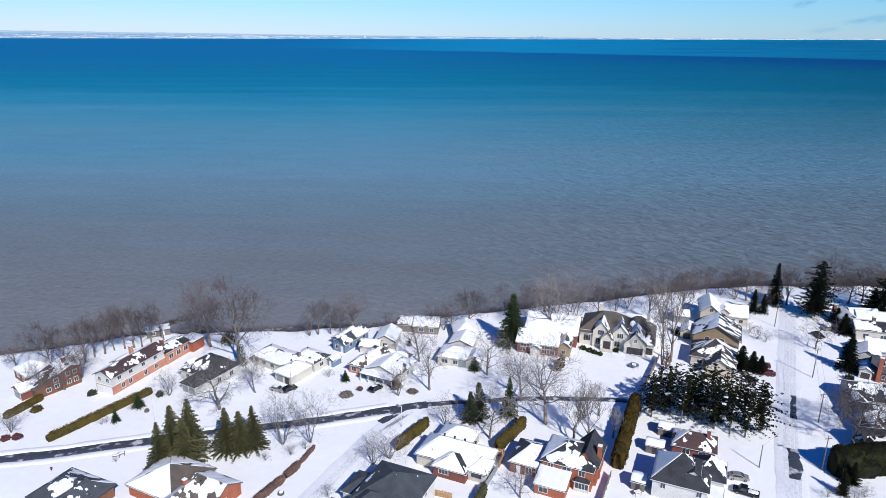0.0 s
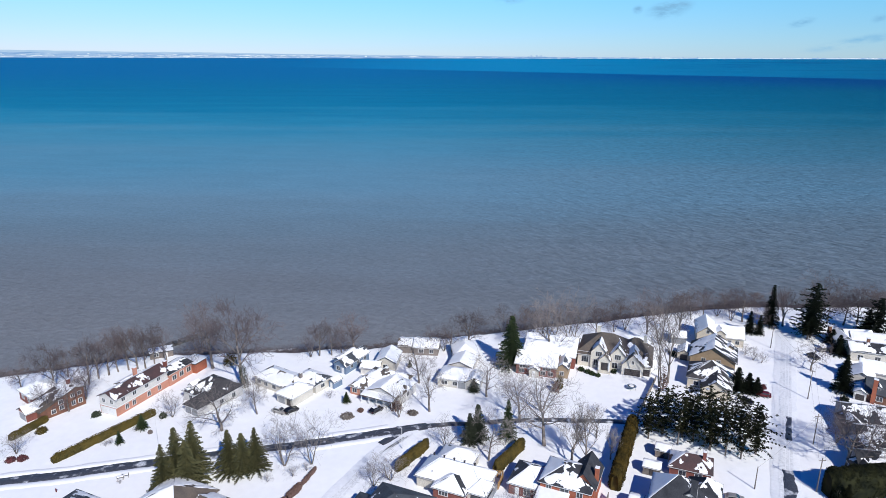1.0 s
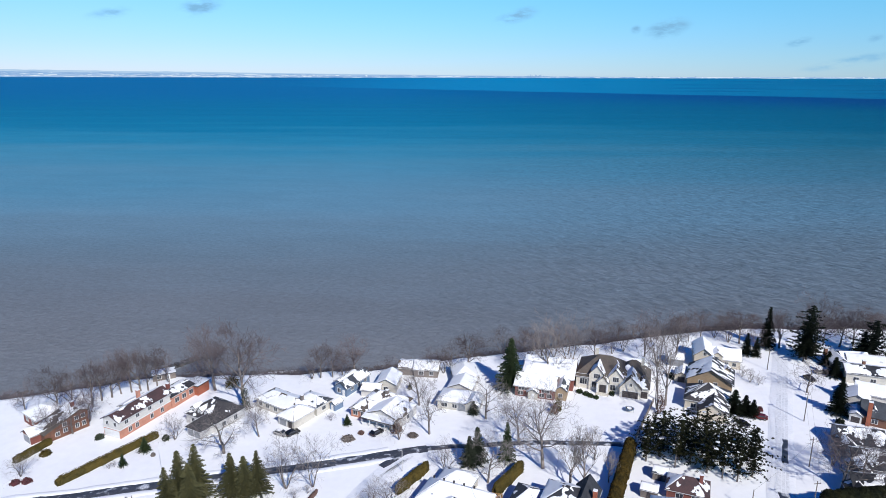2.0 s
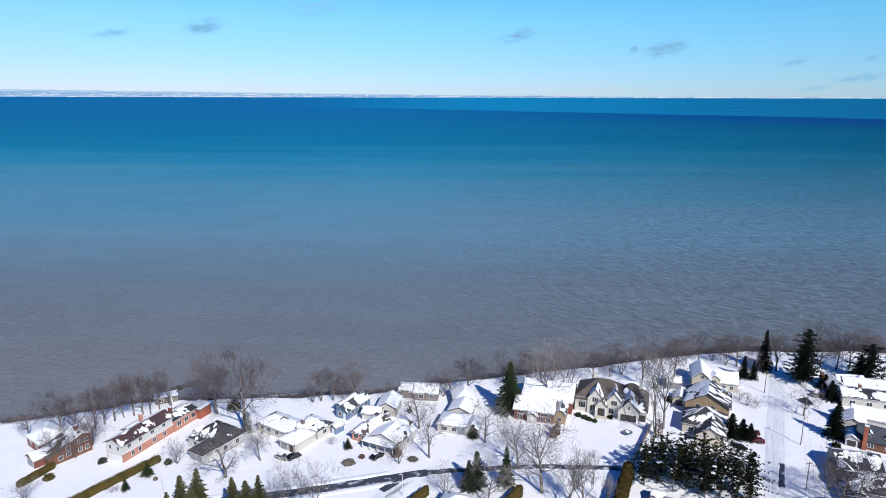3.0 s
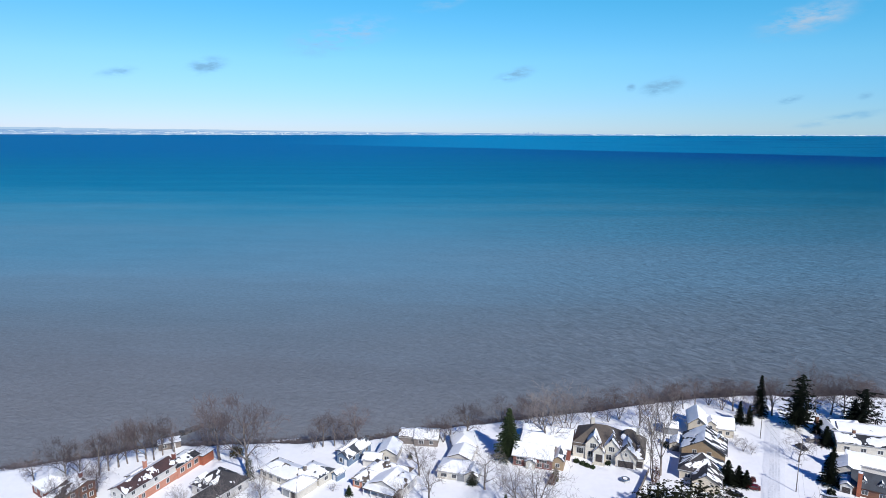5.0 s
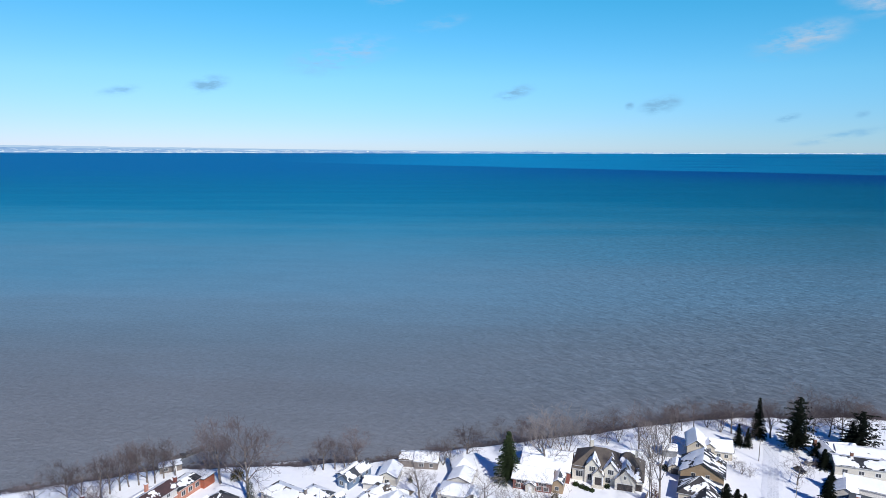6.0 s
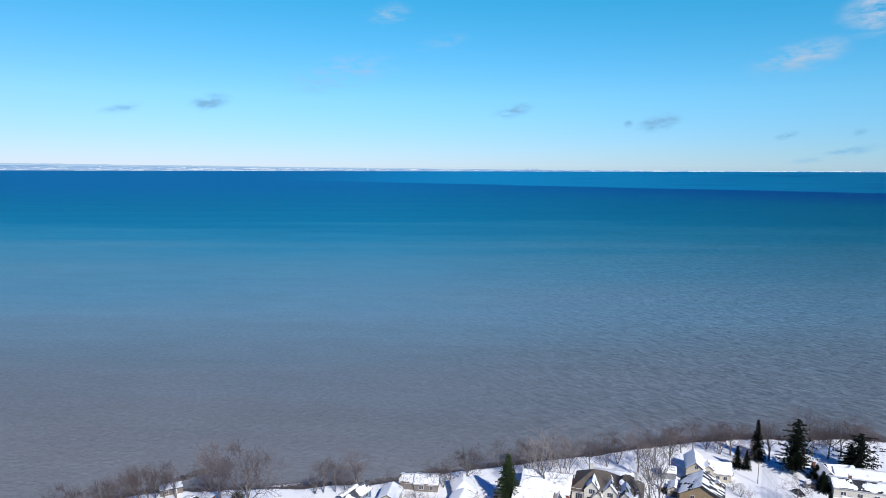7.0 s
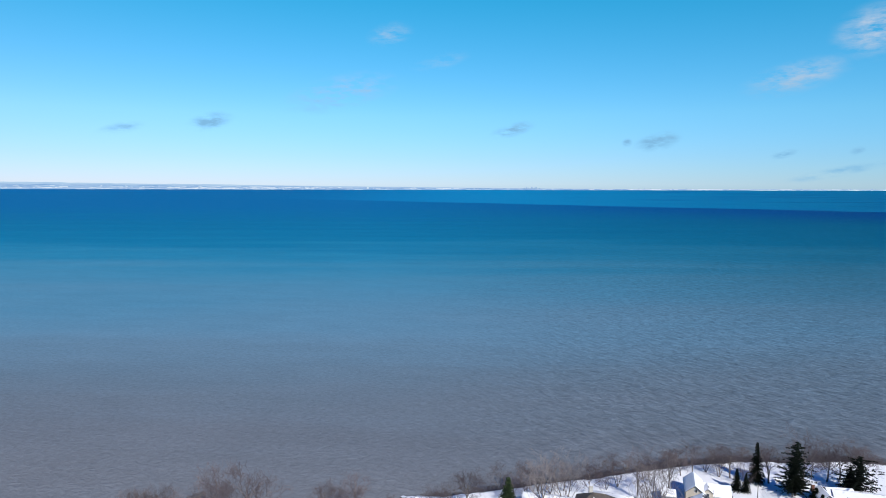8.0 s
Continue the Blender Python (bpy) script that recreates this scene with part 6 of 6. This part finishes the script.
hedge(40.2, 128.6, 51.9, 155.4, 2.9, 4.6, HEDGE_DARK, "very tall dark cedar hedge casting shade", 0.0, 8)
hedge(6.8, 115.0, 9.4, 121.0, 1.4, 2.2, NEEDLE_OLIVE, "narrow green hedge along a fence", 0.0, 9)
hedge(88.8, 127.2, 109.0, 129.6, 5.4, 6.6, NEEDLE_GROVE, "tall dark cedar screen, browned on top, beside the street", 0.0, 10, 0.9)
for x, y, h, w in ((91.4, 123.4, 5.6, 1.1), (87.1, 119.7, 5.6, 0.9), (104.5, 124.6, 6.0, 1.2)):
    conifer(x, y, h, CEDAR[1], w, "dark broad cedar beside a tall hedge", "cedars by the street")
# shrubs
for x, y, r, h, m, lab in ((-97.5, 161.2, 1.5, 1.3, IVY, "rounded green shrub by a garage"), (-78.3, 160.4, 1.3, 1.6, IVY, "rounded dark green shrub on a lawn"),
                           (-69.8, 193.9, 3.0, 4.0, HEDGE, "large olive shrub at the bluff"), (-26.9, 160.9, 2.6, 0.9, BARK, "low dark bramble mound in the snow"),
                           (-8.5, 162.8, 1.9, 0.8, BARK, "low dark bramble mound in the snow"), (-23.3, 164.0, 1.0, 0.9, HEDGE_BROWN, "small brown bush by a porch"),
                           (-13.4, 165.6, 2.4, 2.4, HEDGE_BROWN, "reddish-brown bush beside a bungalow"), (44.8, 189.6, 1.3, 1.3, NEEDLE, "dark evergreen shrub before a stone house"),
                           (46.5, 188.0, 1.2, 1.2, NEEDLE, "dark evergreen shrub before a stone house"), (47.8, 186.8, 1.2, 1.1, NEEDLE, "dark evergreen shrub before a stone house"),
                           (49.3, 185.7, 1.0, 1.0, NEEDLE, "dark evergreen shrub before a stone house"), (54.9, 188.1, 1.1, 1.2, NEEDLE, "dark evergreen shrub before a stone house"),
                           (35.7, 178.2, 1.8, 4.5, HEDGE, "tall olive shrub beside a brick house"), (34.1, 175.7, 1.6, 3.5, HEDGE_BROWN, "tall brown shrub beside a brick house"),
                           (118.4, 170.3, 1.7, 1.9, NEEDLE_DARK, "dark clipped shrub beside the street"), (95.6, 174.3, 1.4, 2.2, SHRUB_RED, "red-brown shrub by a drive"),
                           (98.1, 177.8, 1.1, 1.6, SHRUB_RED, "red-brown shrub by a drive"), (107.5, 214.2, 1.4, 1.0, NEEDLE_DARK, "low dark shrub at a house corner"),
                           (-105.5, 140.4, 1.6, 1.1, SHRUB_RED, "dark red bushy shrub in snow"), (-107.9, 139.7, 1.5, 1.0, SHRUB_RED, "dark red bushy shrub in snow"),
                           (-107.9, 152.8, 1.9, 1.5, HEDGE, "yellow-green spreading shrub in snow"),
                           (66.7, 175.9, 1.6, 9.0, HEDGE_BROWN, "dead trunk wrapped in brown vines"), (90.0, 124.7, 1.6, 5.0, NEEDLE_DARK, "dark evergreen shrub by the street"),
                           (-78.6, 152.6, 0.7, 0.7, BARK, "small bare shrub in snow"), (78.8, 200.6, 2.2, 1.8, NEEDLE_DARK, "dark evergreen shrub by a garage")):
    shrub(x, y, r, h, m, lab, int(x * 7) % 97)


# brush on the bluff slope
def bluff_brush():
    rnd = random.Random(8)
    sp = Soup()
    for i in range(10500):
        x = rnd.uniform(-150, 190) if i < 6500 else rnd.uniform(80, 190)
        if noise.noise((x * 0.05, 1, 1)) + 0.35 < rnd.random() - 0.4:
            continue
        w = edge_width(x)
        v = rnd.uniform(-w + 0.5, -4.0)
        y = coast(x) + v
        h = rnd.uniform(0.8, 3.4 if i < 6500 else 4.2) * (0.5 + 0.8 * max(0, noise.noise((x * 0.08, 6, 1)) + 0.4))
        z = drop(x, v) - 0.3
        for _ in range(3):
            d = Vector((rnd.gauss(0, 0.45), rnd.gauss(0, 0.45), 1)) * h
            sp.tube((x, y, z), (x + d.x, y + d.y, z + d.z), 0.035, 0.014, 3)
    tagged(new("brush", sp.mesh("brush", BRUSH)), "tangled bare brush on the bluff slope", "brush", kind="stuff")


def shore_rocks():
    rnd = random.Random(3)
    sp = Soup()
    for i in range(700):
        x = rnd.uniform(-150, 190)
        y = coast(x) + rnd.gauss(-0.8, 1.2)
        r = rnd.uniform(0.25, 0.8)
        base = len(sp.v)
        pts = [(-1, -1, -0.6), (1, -1, -0.6), (1, 1, -0.6), (-1, 1, -0.6), (-0.7, -0.7, 0.6), (0.7, -0.7, 0.6), (0.7, 0.7, 0.6), (-0.7, 0.7, 0.6)]
        sp.v += [(x + r * (a + rnd.gauss(0, 0.2)), y + r * (b + rnd.gauss(0, 0.2)), -5.1 + r * (c + rnd.gauss(0, 0.2))) for a, b, c in pts]
        sp.f += [tuple(base + k for k in q) for q in ((3, 2, 1, 0), (4, 5, 6, 7), (0, 1, 5, 4), (1, 2, 6, 5), (2, 3, 7, 6), (3, 0, 4, 7))]
    tagged(new("shore_rocks", sp.mesh("shore_rocks", ROCK)), "dark rocks at the water's edge", "rocks", kind="stuff")


bluff_brush()
shore_rocks()
ribbon("ice_shelf", [(-65.9, 212.8), (-59.3, 214.3), (-53.4, 215.3)], 0.8, -4.75, ICE, "white shelf of ice on the shore", "ice", 0.5, seed=6.0)


def groyne():
    t = thing("stone_groyne", -102.5, 214.4, -5, 52, "dark stone groyne running out into the lake", "groyne")
    rnd = random.Random(5)
    for i in range(16):
        s = Soup()
        w, h = rnd.uniform(0.9, 1.5), rnd.uniform(0.7, 1.3)
        s.box(i * 0.95, -w, -0.6, i * 0.95 + 0.9, w, h)
        s.v = [(x + rnd.gauss(0, 0.12), y + rnd.gauss(0, 0.12), z + rnd.gauss(0, 0.1)) for x, y, z in s.v]
        put("stone", s.mesh("stone", ROCK), t)


groyne()


# ---- boathouse, fences, poles ----
def boathouse():
    h = house("boathouse", -97.4, 196.6, -91.2, 199.6, "low grey boathouse with snow on a flat roof at the bluff", category="boathouse", group="garden sheds")
    m = wing(h, 0, 0, 7.2, 4, 2.1, 0.4, "x", "flat", OLD_WOOD, SHINGLE_SLATE, 0.8, 0.3)
    window(h, m, "front", 2, 0.7, 1.3, 1.0)
    door(h, m, "front", 5, 0.9, 1.9)


boathouse()


def board_fence(x0, y0, x1, y1, h, mat, label):
    ln = math.hypot(x1 - x0, y1 - y0)
    t = thing("fence", x0, y0, 0, math.degrees(math.atan2(y1 - y0, x1 - x0)), label, "fence", "garden fences")
    n = max(2, int(ln / 0.32))
    s = Soup()
    s.box(0, -0.02, -0.2, 0.28, 0.02, h)
    board = s.mesh("board", mat)
    for i in range(n):
        b = put("board", board, t)
        b.location = (i * ln / n, 0, 0.05 * noise.noise((i, 1, 2)))
    s = Soup()
    s.box(-0.06, 0.02, -0.3, 0.06, 0.14, h + 0.1)
    post = s.mesh("post", mat)
    for i in range(int(ln / 2.4) + 1):
        put("post", post, t).location = (min(ln, i * 2.4), 0, 0)
    for z in (0.4, h - 0.3):
        s = Soup()
        s.box(0, 0.02, z, ln, 0.07, z + 0.1)
        put("rail", s.mesh("rail", mat), t)


board_fence(9.5, 121.4, 12.7, 128.4, 1.8, GREY_WALL, "grey board fence between snowy gardens")
board_fence(12.1, 133.7, 14.6, 133.2, 2.0, WOOD, "tan wooden fence panel beside a bungalow")
board_fence(13.1, 128.8, 14.7, 133.1, 2.0, WOOD, "tan wooden fence beside a bungalow")
board_fence(-2.3, 119.4, 2.1, 118.0, 1.6, WOOD, "tan wooden fence behind a slate-roofed house")
board_fence(54.8, 160.6, 67.1, 183.5, 1.8, OLD_WOOD, "weathered board fence along a drive")
board_fence(38.0, 125.6, 33.4, 115.6, 1.7, OLD_WOOD, "weathered fence beside a brick house")


def utility_pole(x, y, h, arm=True):
    t = thing("utility_pole", x, y, 0, 8, "slim weathered wooden utility pole in the snow", "pole", "utility poles")
    s = Soup()
    s.tube((0, 0, -0.3), (0, 0, h), 0.15, 0.10, 8)
    put("pole", s.mesh("pole", OLD_WOOD, True), t)
    if arm:
        s = Soup()
        s.box(-0.9, -0.06, h - 0.7, 0.9, 0.06, h - 0.58)
        put("crossarm", s.mesh("crossarm", OLD_WOOD), t)
        for dx in (-0.8, 0, 0.8):
            s = Soup()
            s.tube((dx, 0, h - 0.58), (dx, 0, h - 0.4), 0.05, 0.03, 6)
            put("insulator", s.mesh("insulator", LAMP_GLASS), t)


POLES = [(108.4, 171.6, 9.5), (97.2, 147.9, 8.8), (87.4, 128.3, 9.0), (114.3, 207.1, 8.5)]
for x, y, h in POLES:
    utility_pole(x, y, h)
utility_pole(73.4, 129.3, 6.0, False)


def flagpole(x, y, h):
    t = thing("flagpole", x, y, 0, 0, "thin pale flagpole on a snowy lawn", "pole")
    s = Soup()
    s.tube((0, 0, -0.2), (0, 0, h), 0.05, 0.03, 6)
    put("pole", s.mesh("pole", TRIM, True), t)
    s = Soup()
    s.tube((0, 0, h), (0, 0, h + 0.14), 0.07, 0.05, 6)
    put("finial", s.mesh("finial", STEEL), t)


flagpole(-73.4, 145.7, 8.0)


def wire(a, b, sag=0.5):
    sp = Soup()
    pts = [Vector(a).lerp(Vector(b), i / 12) - Vector((0, 0, sag * 4 * (i / 12) * (1 - i / 12))) for i in range(13)]
    for p, q in zip(pts, pts[1:]):
        sp.tube(p, q, 0.018, 0.018, 3)
    tagged(new("power_line", sp.mesh("power_line", DARK_TRIM)), "thin dark overhead power line between poles", "cable", "power lines")


for (xa, ya, ha), (xb, yb, hb) in ((POLES[3], POLES[0]), (POLES[0], POLES[1]), (POLES[1], POLES[2])):
    for dx in (-0.8, 0.8):
        wire((xa + dx, ya, ha - 0.4), (xb + dx, yb, hb - 0.4))
wire((POLES[1][0], POLES[1][1], 8), (73.4, 129.3, 5.8))


def lamp_post(x, y, h):
    t = thing("street_lamp", x, y, 0, 160, "pale slender street lamp at the junction", "street lamp")
    s = Soup()
    s.tube((0, 0, -0.2), (0, 0, h), 0.10, 0.06, 8)
    put("pole", s.mesh("pole", TRIM, True), t)
    s = Soup()
    s.tube((0, 0, h), (0.9, 0, h + 0.25), 0.05, 0.04, 6)
    put("arm", s.mesh("arm", TRIM, True), t)
    s = Soup()
    s.box(0.8, -0.14, h + 0.18, 1.4, 0.14, h + 0.30)
    put("head", s.mesh("head", STEEL), t)


lamp_post(-10.4, 145.4, 6.0)


# ---- vehicles ----
def vehicle(x0, y0, x1, y1, paint, label, length=4.5, width=1.85, height=1.5, pickup=False, snowy=0.0):
    t = thing("car", (x0 + x1) / 2, (y0 + y1) / 2, 0, math.degrees(math.atan2(y1 - y0, x1 - x0)), label, "car", "parked cars")
    L, W, Hh = length / 2, width / 2, height
    if pickup:
        prof = [(-L, 0.45), (-L, 1.0), (-0.1 * L, 1.0), (-0.08 * L, Hh), (0.38 * L, Hh), (0.6 * L, 1.05), (0.97 * L, 0.95), (L, 0.5)]
        glass = [(-0.04 * L, 1.08), (-0.02 * L, Hh - 0.12), (0.36 * L, Hh - 0.12), (0.52 * L, 1.08)]
    else:
        prof = [(-L, 0.45), (-L * 0.98, 0.95), (-0.80 * L, 1.02), (-0.62 * L, Hh - 0.05), (-0.3 * L, Hh), (0.12 * L, Hh - 0.03), (0.48 * L, 1.0), (0.92 * L, 0.85), (L, 0.5)]
        glass = [(-0.74 * L, 1.02), (-0.58 * L, Hh - 0.13), (0.10 * L, Hh - 0.12), (0.38 * L, 1.02)]
    prof = prof + [(L * 0.96, 0.25), (-L * 0.96, 0.25)]
    bm = bmesh.new()
    rings = []
    for w, inset in ((-W, 0.0), (W, 0.0)):
        rings.append([bm.verts.new((px, w * (1.0 if pz < 1.03 else 0.84), pz)) for px, pz in prof])
    n = len(prof)
    bm.faces.new(rings[0][::-1])
    bm.faces.new(rings[1])
    for i in range(n):
        j = (i + 1) % n
        bm.faces.new((rings[0][i], rings[0][j], rings[1][j], rings[1][i]))
    bmesh.ops.recalc_face_normals(bm, faces=bm.faces[:])
    bmesh.ops.bevel(bm, geom=bm.edges[:], offset=0.06, segments=2, affect="EDGES")
    me = bpy.data.meshes.new("body")
    bm.to_mesh(me)
    bm.free()
    me.materials.append(paint)
    put("body", me, t)
    for sgn in (-1, 1):
        s = Soup()
        k = len(s.v)
        s.v += [(px, sgn * (W * (0.995 - 0.145 * min(1, max(0, (pz - 1.0) / (Hh - 1.0)))) + 0.012), pz) for px, pz in glass]
        s.f.append((0, 1, 2, 3) if sgn < 0 else (3, 2, 1, 0))
        put("side_window", s.mesh("side_window", GLASS), t)
    s = Soup()
    a, b = (0.40, 0.58) if pickup else (0.14, 0.47)
    s.poly([(a * L, -W * 0.76, Hh - 0.05), (b * L, -W * 0.86, 1.08), (b * L, W * 0.86, 1.08), (a * L, W * 0.76, Hh - 0.05)])
    s.v = [(px + 0.05, py, pz + 0.04) for px, py, pz in s.v]
    put("windscreen", s.mesh("windscreen", GLASS), t)
    for sx in (-0.62, 0.62):
        for sy in (-1, 1):
            s = Soup()
            s.tube((sx * L, sy * (W - 0.22), 0.34), (sx * L, sy * (W + 0.01), 0.34), 0.34, 0.34, 14)
            wh = put("wheel", s.mesh("wheel", TYRE, True), t)
            s = Soup()
            s.tube((sx * L, sy * (W - 0.02), 0.34), (sx * L, sy * (W + 0.03), 0.34), 0.2, 0.18, 10)
            put("rim", s.mesh("rim", STEEL), wh)
    for sy in (-1, 1):
        s = Soup()
        s.box(L * 0.955, sy * W * 0.78 - 0.18, 0.62, L + 0.015, sy * W * 0.78 + 0.18, 0.78)
        put("headlight", s.mesh("headlight", LAMP_GLASS), t)
        s = Soup()
        s.box(-L - 0.015, sy * W * 0.82 - 0.12, 0.7, -L * 0.96, sy * W * 0.82 + 0.12, 0.92)
        put("tail_light", s.mesh("tail_light", PAINT_RED), t)
    if snowy:
        s = Soup()
        q = [Vector((-0.55 * L, -W * 0.7, Hh + 0.02)), Vector((0.10 * L, -W * 0.7, Hh + 0.02)), Vector((0.10 * L, W * 0.7, Hh + 0.02)), Vector((-0.55 * L, W * 0.7, Hh + 0.02))]
        if pickup:
            q = [Vector((-0.95 * L, -W * 0.8, 1.02)), Vector((-0.15 * L, -W * 0.8, 1.02)), Vector((-0.15 * L, W * 0.8, 1.02)), Vector((-0.95 * L, W * 0.8, 1.02))]
        snow_sheet(s, q, snowy, 0.14, t.matrix_basis, 2.0)
        put("snow", s.mesh("snow", ROOF_SNOW, True), t, "layer of snow")


vehicle(64.8, 125.6, 68.8, 124.6, PAINT_SILVER, "silver hatchback parked on a snowy drive", 4.4, 1.8, 1.5, False, 0.35)
vehicle(68.2, 118.9, 64.2, 121.1, PAINT_BLACK, "black pickup truck parked on a snowy drive", 5.4, 1.95, 1.85, True, 0.5)
vehicle(-44.1, 162.6, -42.1, 164.5, PAINT_BLACK, "dark car parked before a bungalow", 4.4, 1.8, 1.5, False, 0.3)
vehicle(-47.7, 163.9, -44.9, 162.6, PAINT_SILVER, "car buried under snow before a bungalow", 4.4, 1.8, 1.5, False, 1.0)
vehicle(-19.9, 162.7, -17.9, 164.9, PAINT_BLACK, "black car with snow on its bonnet", 4.3, 1.8, 1.6, False, 0.6)
vehicle(129.7, 204.0, 133.3, 204.9, PAINT_SILVER, "pale car parked beside the street", 4.4, 1.8, 1.5, False, 0.6)
vehicle(124.4, 200.8, 125.4, 197.4, PAINT_BLACK, "dark car parked beside the street", 4.4, 1.8, 1.5, False, 0.3)
vehicle(87.9, 170.2, 89.8, 168.2, PAINT_BLACK, "black car parked on a shaded drive", 4.4, 1.8, 1.5, False, 0.3)
vehicle(97.0, 172.6, 94.8, 173.6, PAINT_RED, "dark red car nosed into a drive", 4.2, 1.8, 1.5, False, 0.2)


# ---- garden clutter ----
def trampoline(x, y):
    t = thing("trampoline", x, y, 0, 10, "round garden trampoline with blue rim and snow on it", "trampoline")
    n, r = 28, 1.45
    for name, r0, r1, z0, z1, mat in (("rim", r - 0.35, r, 0.82, 0.90, BLUE_WALL), ("mat", 0.0, r - 0.33, 0.82, 0.84, DARK_TRIM), ("snow", 0.0, r - 0.75, 0.84, 0.98, ROOF_SNOW)):
        s = Soup()
        for i in range(n):
            a, b = 2 * math.pi * i / n, 2 * math.pi * (i + 1) / n
            ca, sa, cb, sb = math.cos(a), math.sin(a), math.cos(b), math.sin(b)
            s.poly([(r0 * ca, r0 * sa, z1), (r1 * ca, r1 * sa, z1 if name != "snow" else z0), (r1 * cb, r1 * sb, z1 if name != "snow" else z0), (r0 * cb, r0 * sb, z1)])
            s.poly([(r1 * ca, r1 * sa, z0), (r1 * cb, r1 * sb, z0), (r1 * cb, r1 * sb, z1), (r1 * ca, r1 * sa, z1)])
        put(name, s.mesh(name, mat), t)
    for i in range(6):
        a = i * math.pi / 3
        s = Soup()
        s.tube((r * math.cos(a), r * math.sin(a), -0.1), (r * math.cos(a), r * math.sin(a), 0.84), 0.04, 0.04, 6)
        put("leg", s.mesh("leg", STEEL), t)


trampoline(57.7, 177.6)


def play_house(x, y):
    t = thing("garden_table", x, y, 0, 20, "small snow-topped garden table on a lawn", "table", "garden furniture")
    s = Soup()
    s.box(-0.8, -0.5, 0.70, 0.8, 0.5, 0.75)
    put("tabletop", s.mesh("tabletop", OLD_WOOD), t)
    s = Soup()
    s.box(-0.72, -0.42, 0.75, 0.72, 0.42, 0.93)
    put("snow", s.mesh("snow", ROOF_SNOW), t)
    for sx in (-0.7, 0.7):
        for sy in (-0.4, 0.4):
            s = Soup()
            s.box(sx - 0.04, sy - 0.04, -0.2, sx + 0.04, sy + 0.04, 0.7)
            put("leg", s.mesh("leg", OLD_WOOD), t)


for x, y in ((-77.1, 132.5), (-76.3, 133.3), (12.6, 184.8), (42.4, 119.6)):
    play_house(x, y)


def hydrant(x, y):
    t = thing("fire_hydrant", x, y, 0, 15, "small dark red fire hydrant standing in snow", "hydrant")
    s = Soup()
    s.tube((0, 0, -0.2), (0, 0, 0.62), 0.16, 0.15, 10)
    s.tube((0, 0, 0.62), (0, 0, 0.70), 0.20, 0.20, 10)
    put("barrel", s.mesh("barrel", PAINT_RED), t)
    s = Soup()
    s.tube((0, 0, 0.70), (0, 0, 0.86), 0.17, 0.06, 10)
    put("bonnet", s.mesh("bonnet", PAINT_RED), t)
    for sx in (-1, 1):
        s = Soup()
        s.tube((sx * 0.1, 0, 0.48), (sx * 0.26, 0, 0.48), 0.07, 0.07, 8)
        put("outlet", s.mesh("outlet", STEEL), t)


hydrant(-89.8, 127.7)


def boulder(x, y, r):
    """A weathered stone with a cap of snow."""
    t = thing("boulder", x, y, 0, 40, "dark boulder with a snow cap beside the street", "rock")
    for name, k, z0, mat in (("stone", 1.0, -0.3, ROCK), ("snow", 0.62, 0.42, ROOF_SNOW)):
        bm = bmesh.new()
        bmesh.ops.create_icosphere(bm, subdivisions=2, radius=r * k)
        for v in bm.verts:
            v.co *= 1 + 0.28 * noise.noise(v.co * 1.3 + Vector((k, 2, 5)))
            v.co.z = v.co.z * 0.75 + r * 0.3 + z0 * r
        me = bpy.data.meshes.new(name)
        bm.to_mesh(me)
        bm.free()
        me.materials.append(mat)
        put(name, me, t)


boulder(-35.2, 119.7, 0.75)


def round_pool(x, y, r=1.7):
    t = thing("garden_pool", x, y, 0, 0, "round raised garden pool with dark sides, filled with snow", "pool")
    n = 32
    for name, r0, r1, z0, z1, mat in (("side_panel", r - 0.05, r, -0.2, 0.95, DARK_TRIM), ("rim", r - 0.12, r + 0.12, 0.95, 1.03, TRIM), ("snow", 0.0, r - 0.06, 0.6, 0.98, ROOF_SNOW)):
        s = Soup()
        for i in range(n):
            a, b = 2 * math.pi * i / n, 2 * math.pi * (i + 1) / n
            ca, sa, cb, sb = math.cos(a), math.sin(a), math.cos(b), math.sin(b)
            s.poly([(r0 * ca, r0 * sa, z1), (r1 * ca, r1 * sa, z1), (r1 * cb, r1 * sb, z1), (r0 * cb, r0 * sb, z1)])
            s.poly([(r1 * ca, r1 * sa, z0), (r1 * cb, r1 * sb, z0), (r1 * cb, r1 * sb, z1), (r1 * ca, r1 * sa, z1)])
        put(name, s.mesh(name, mat), t)


round_pool(79.0, 203.3)
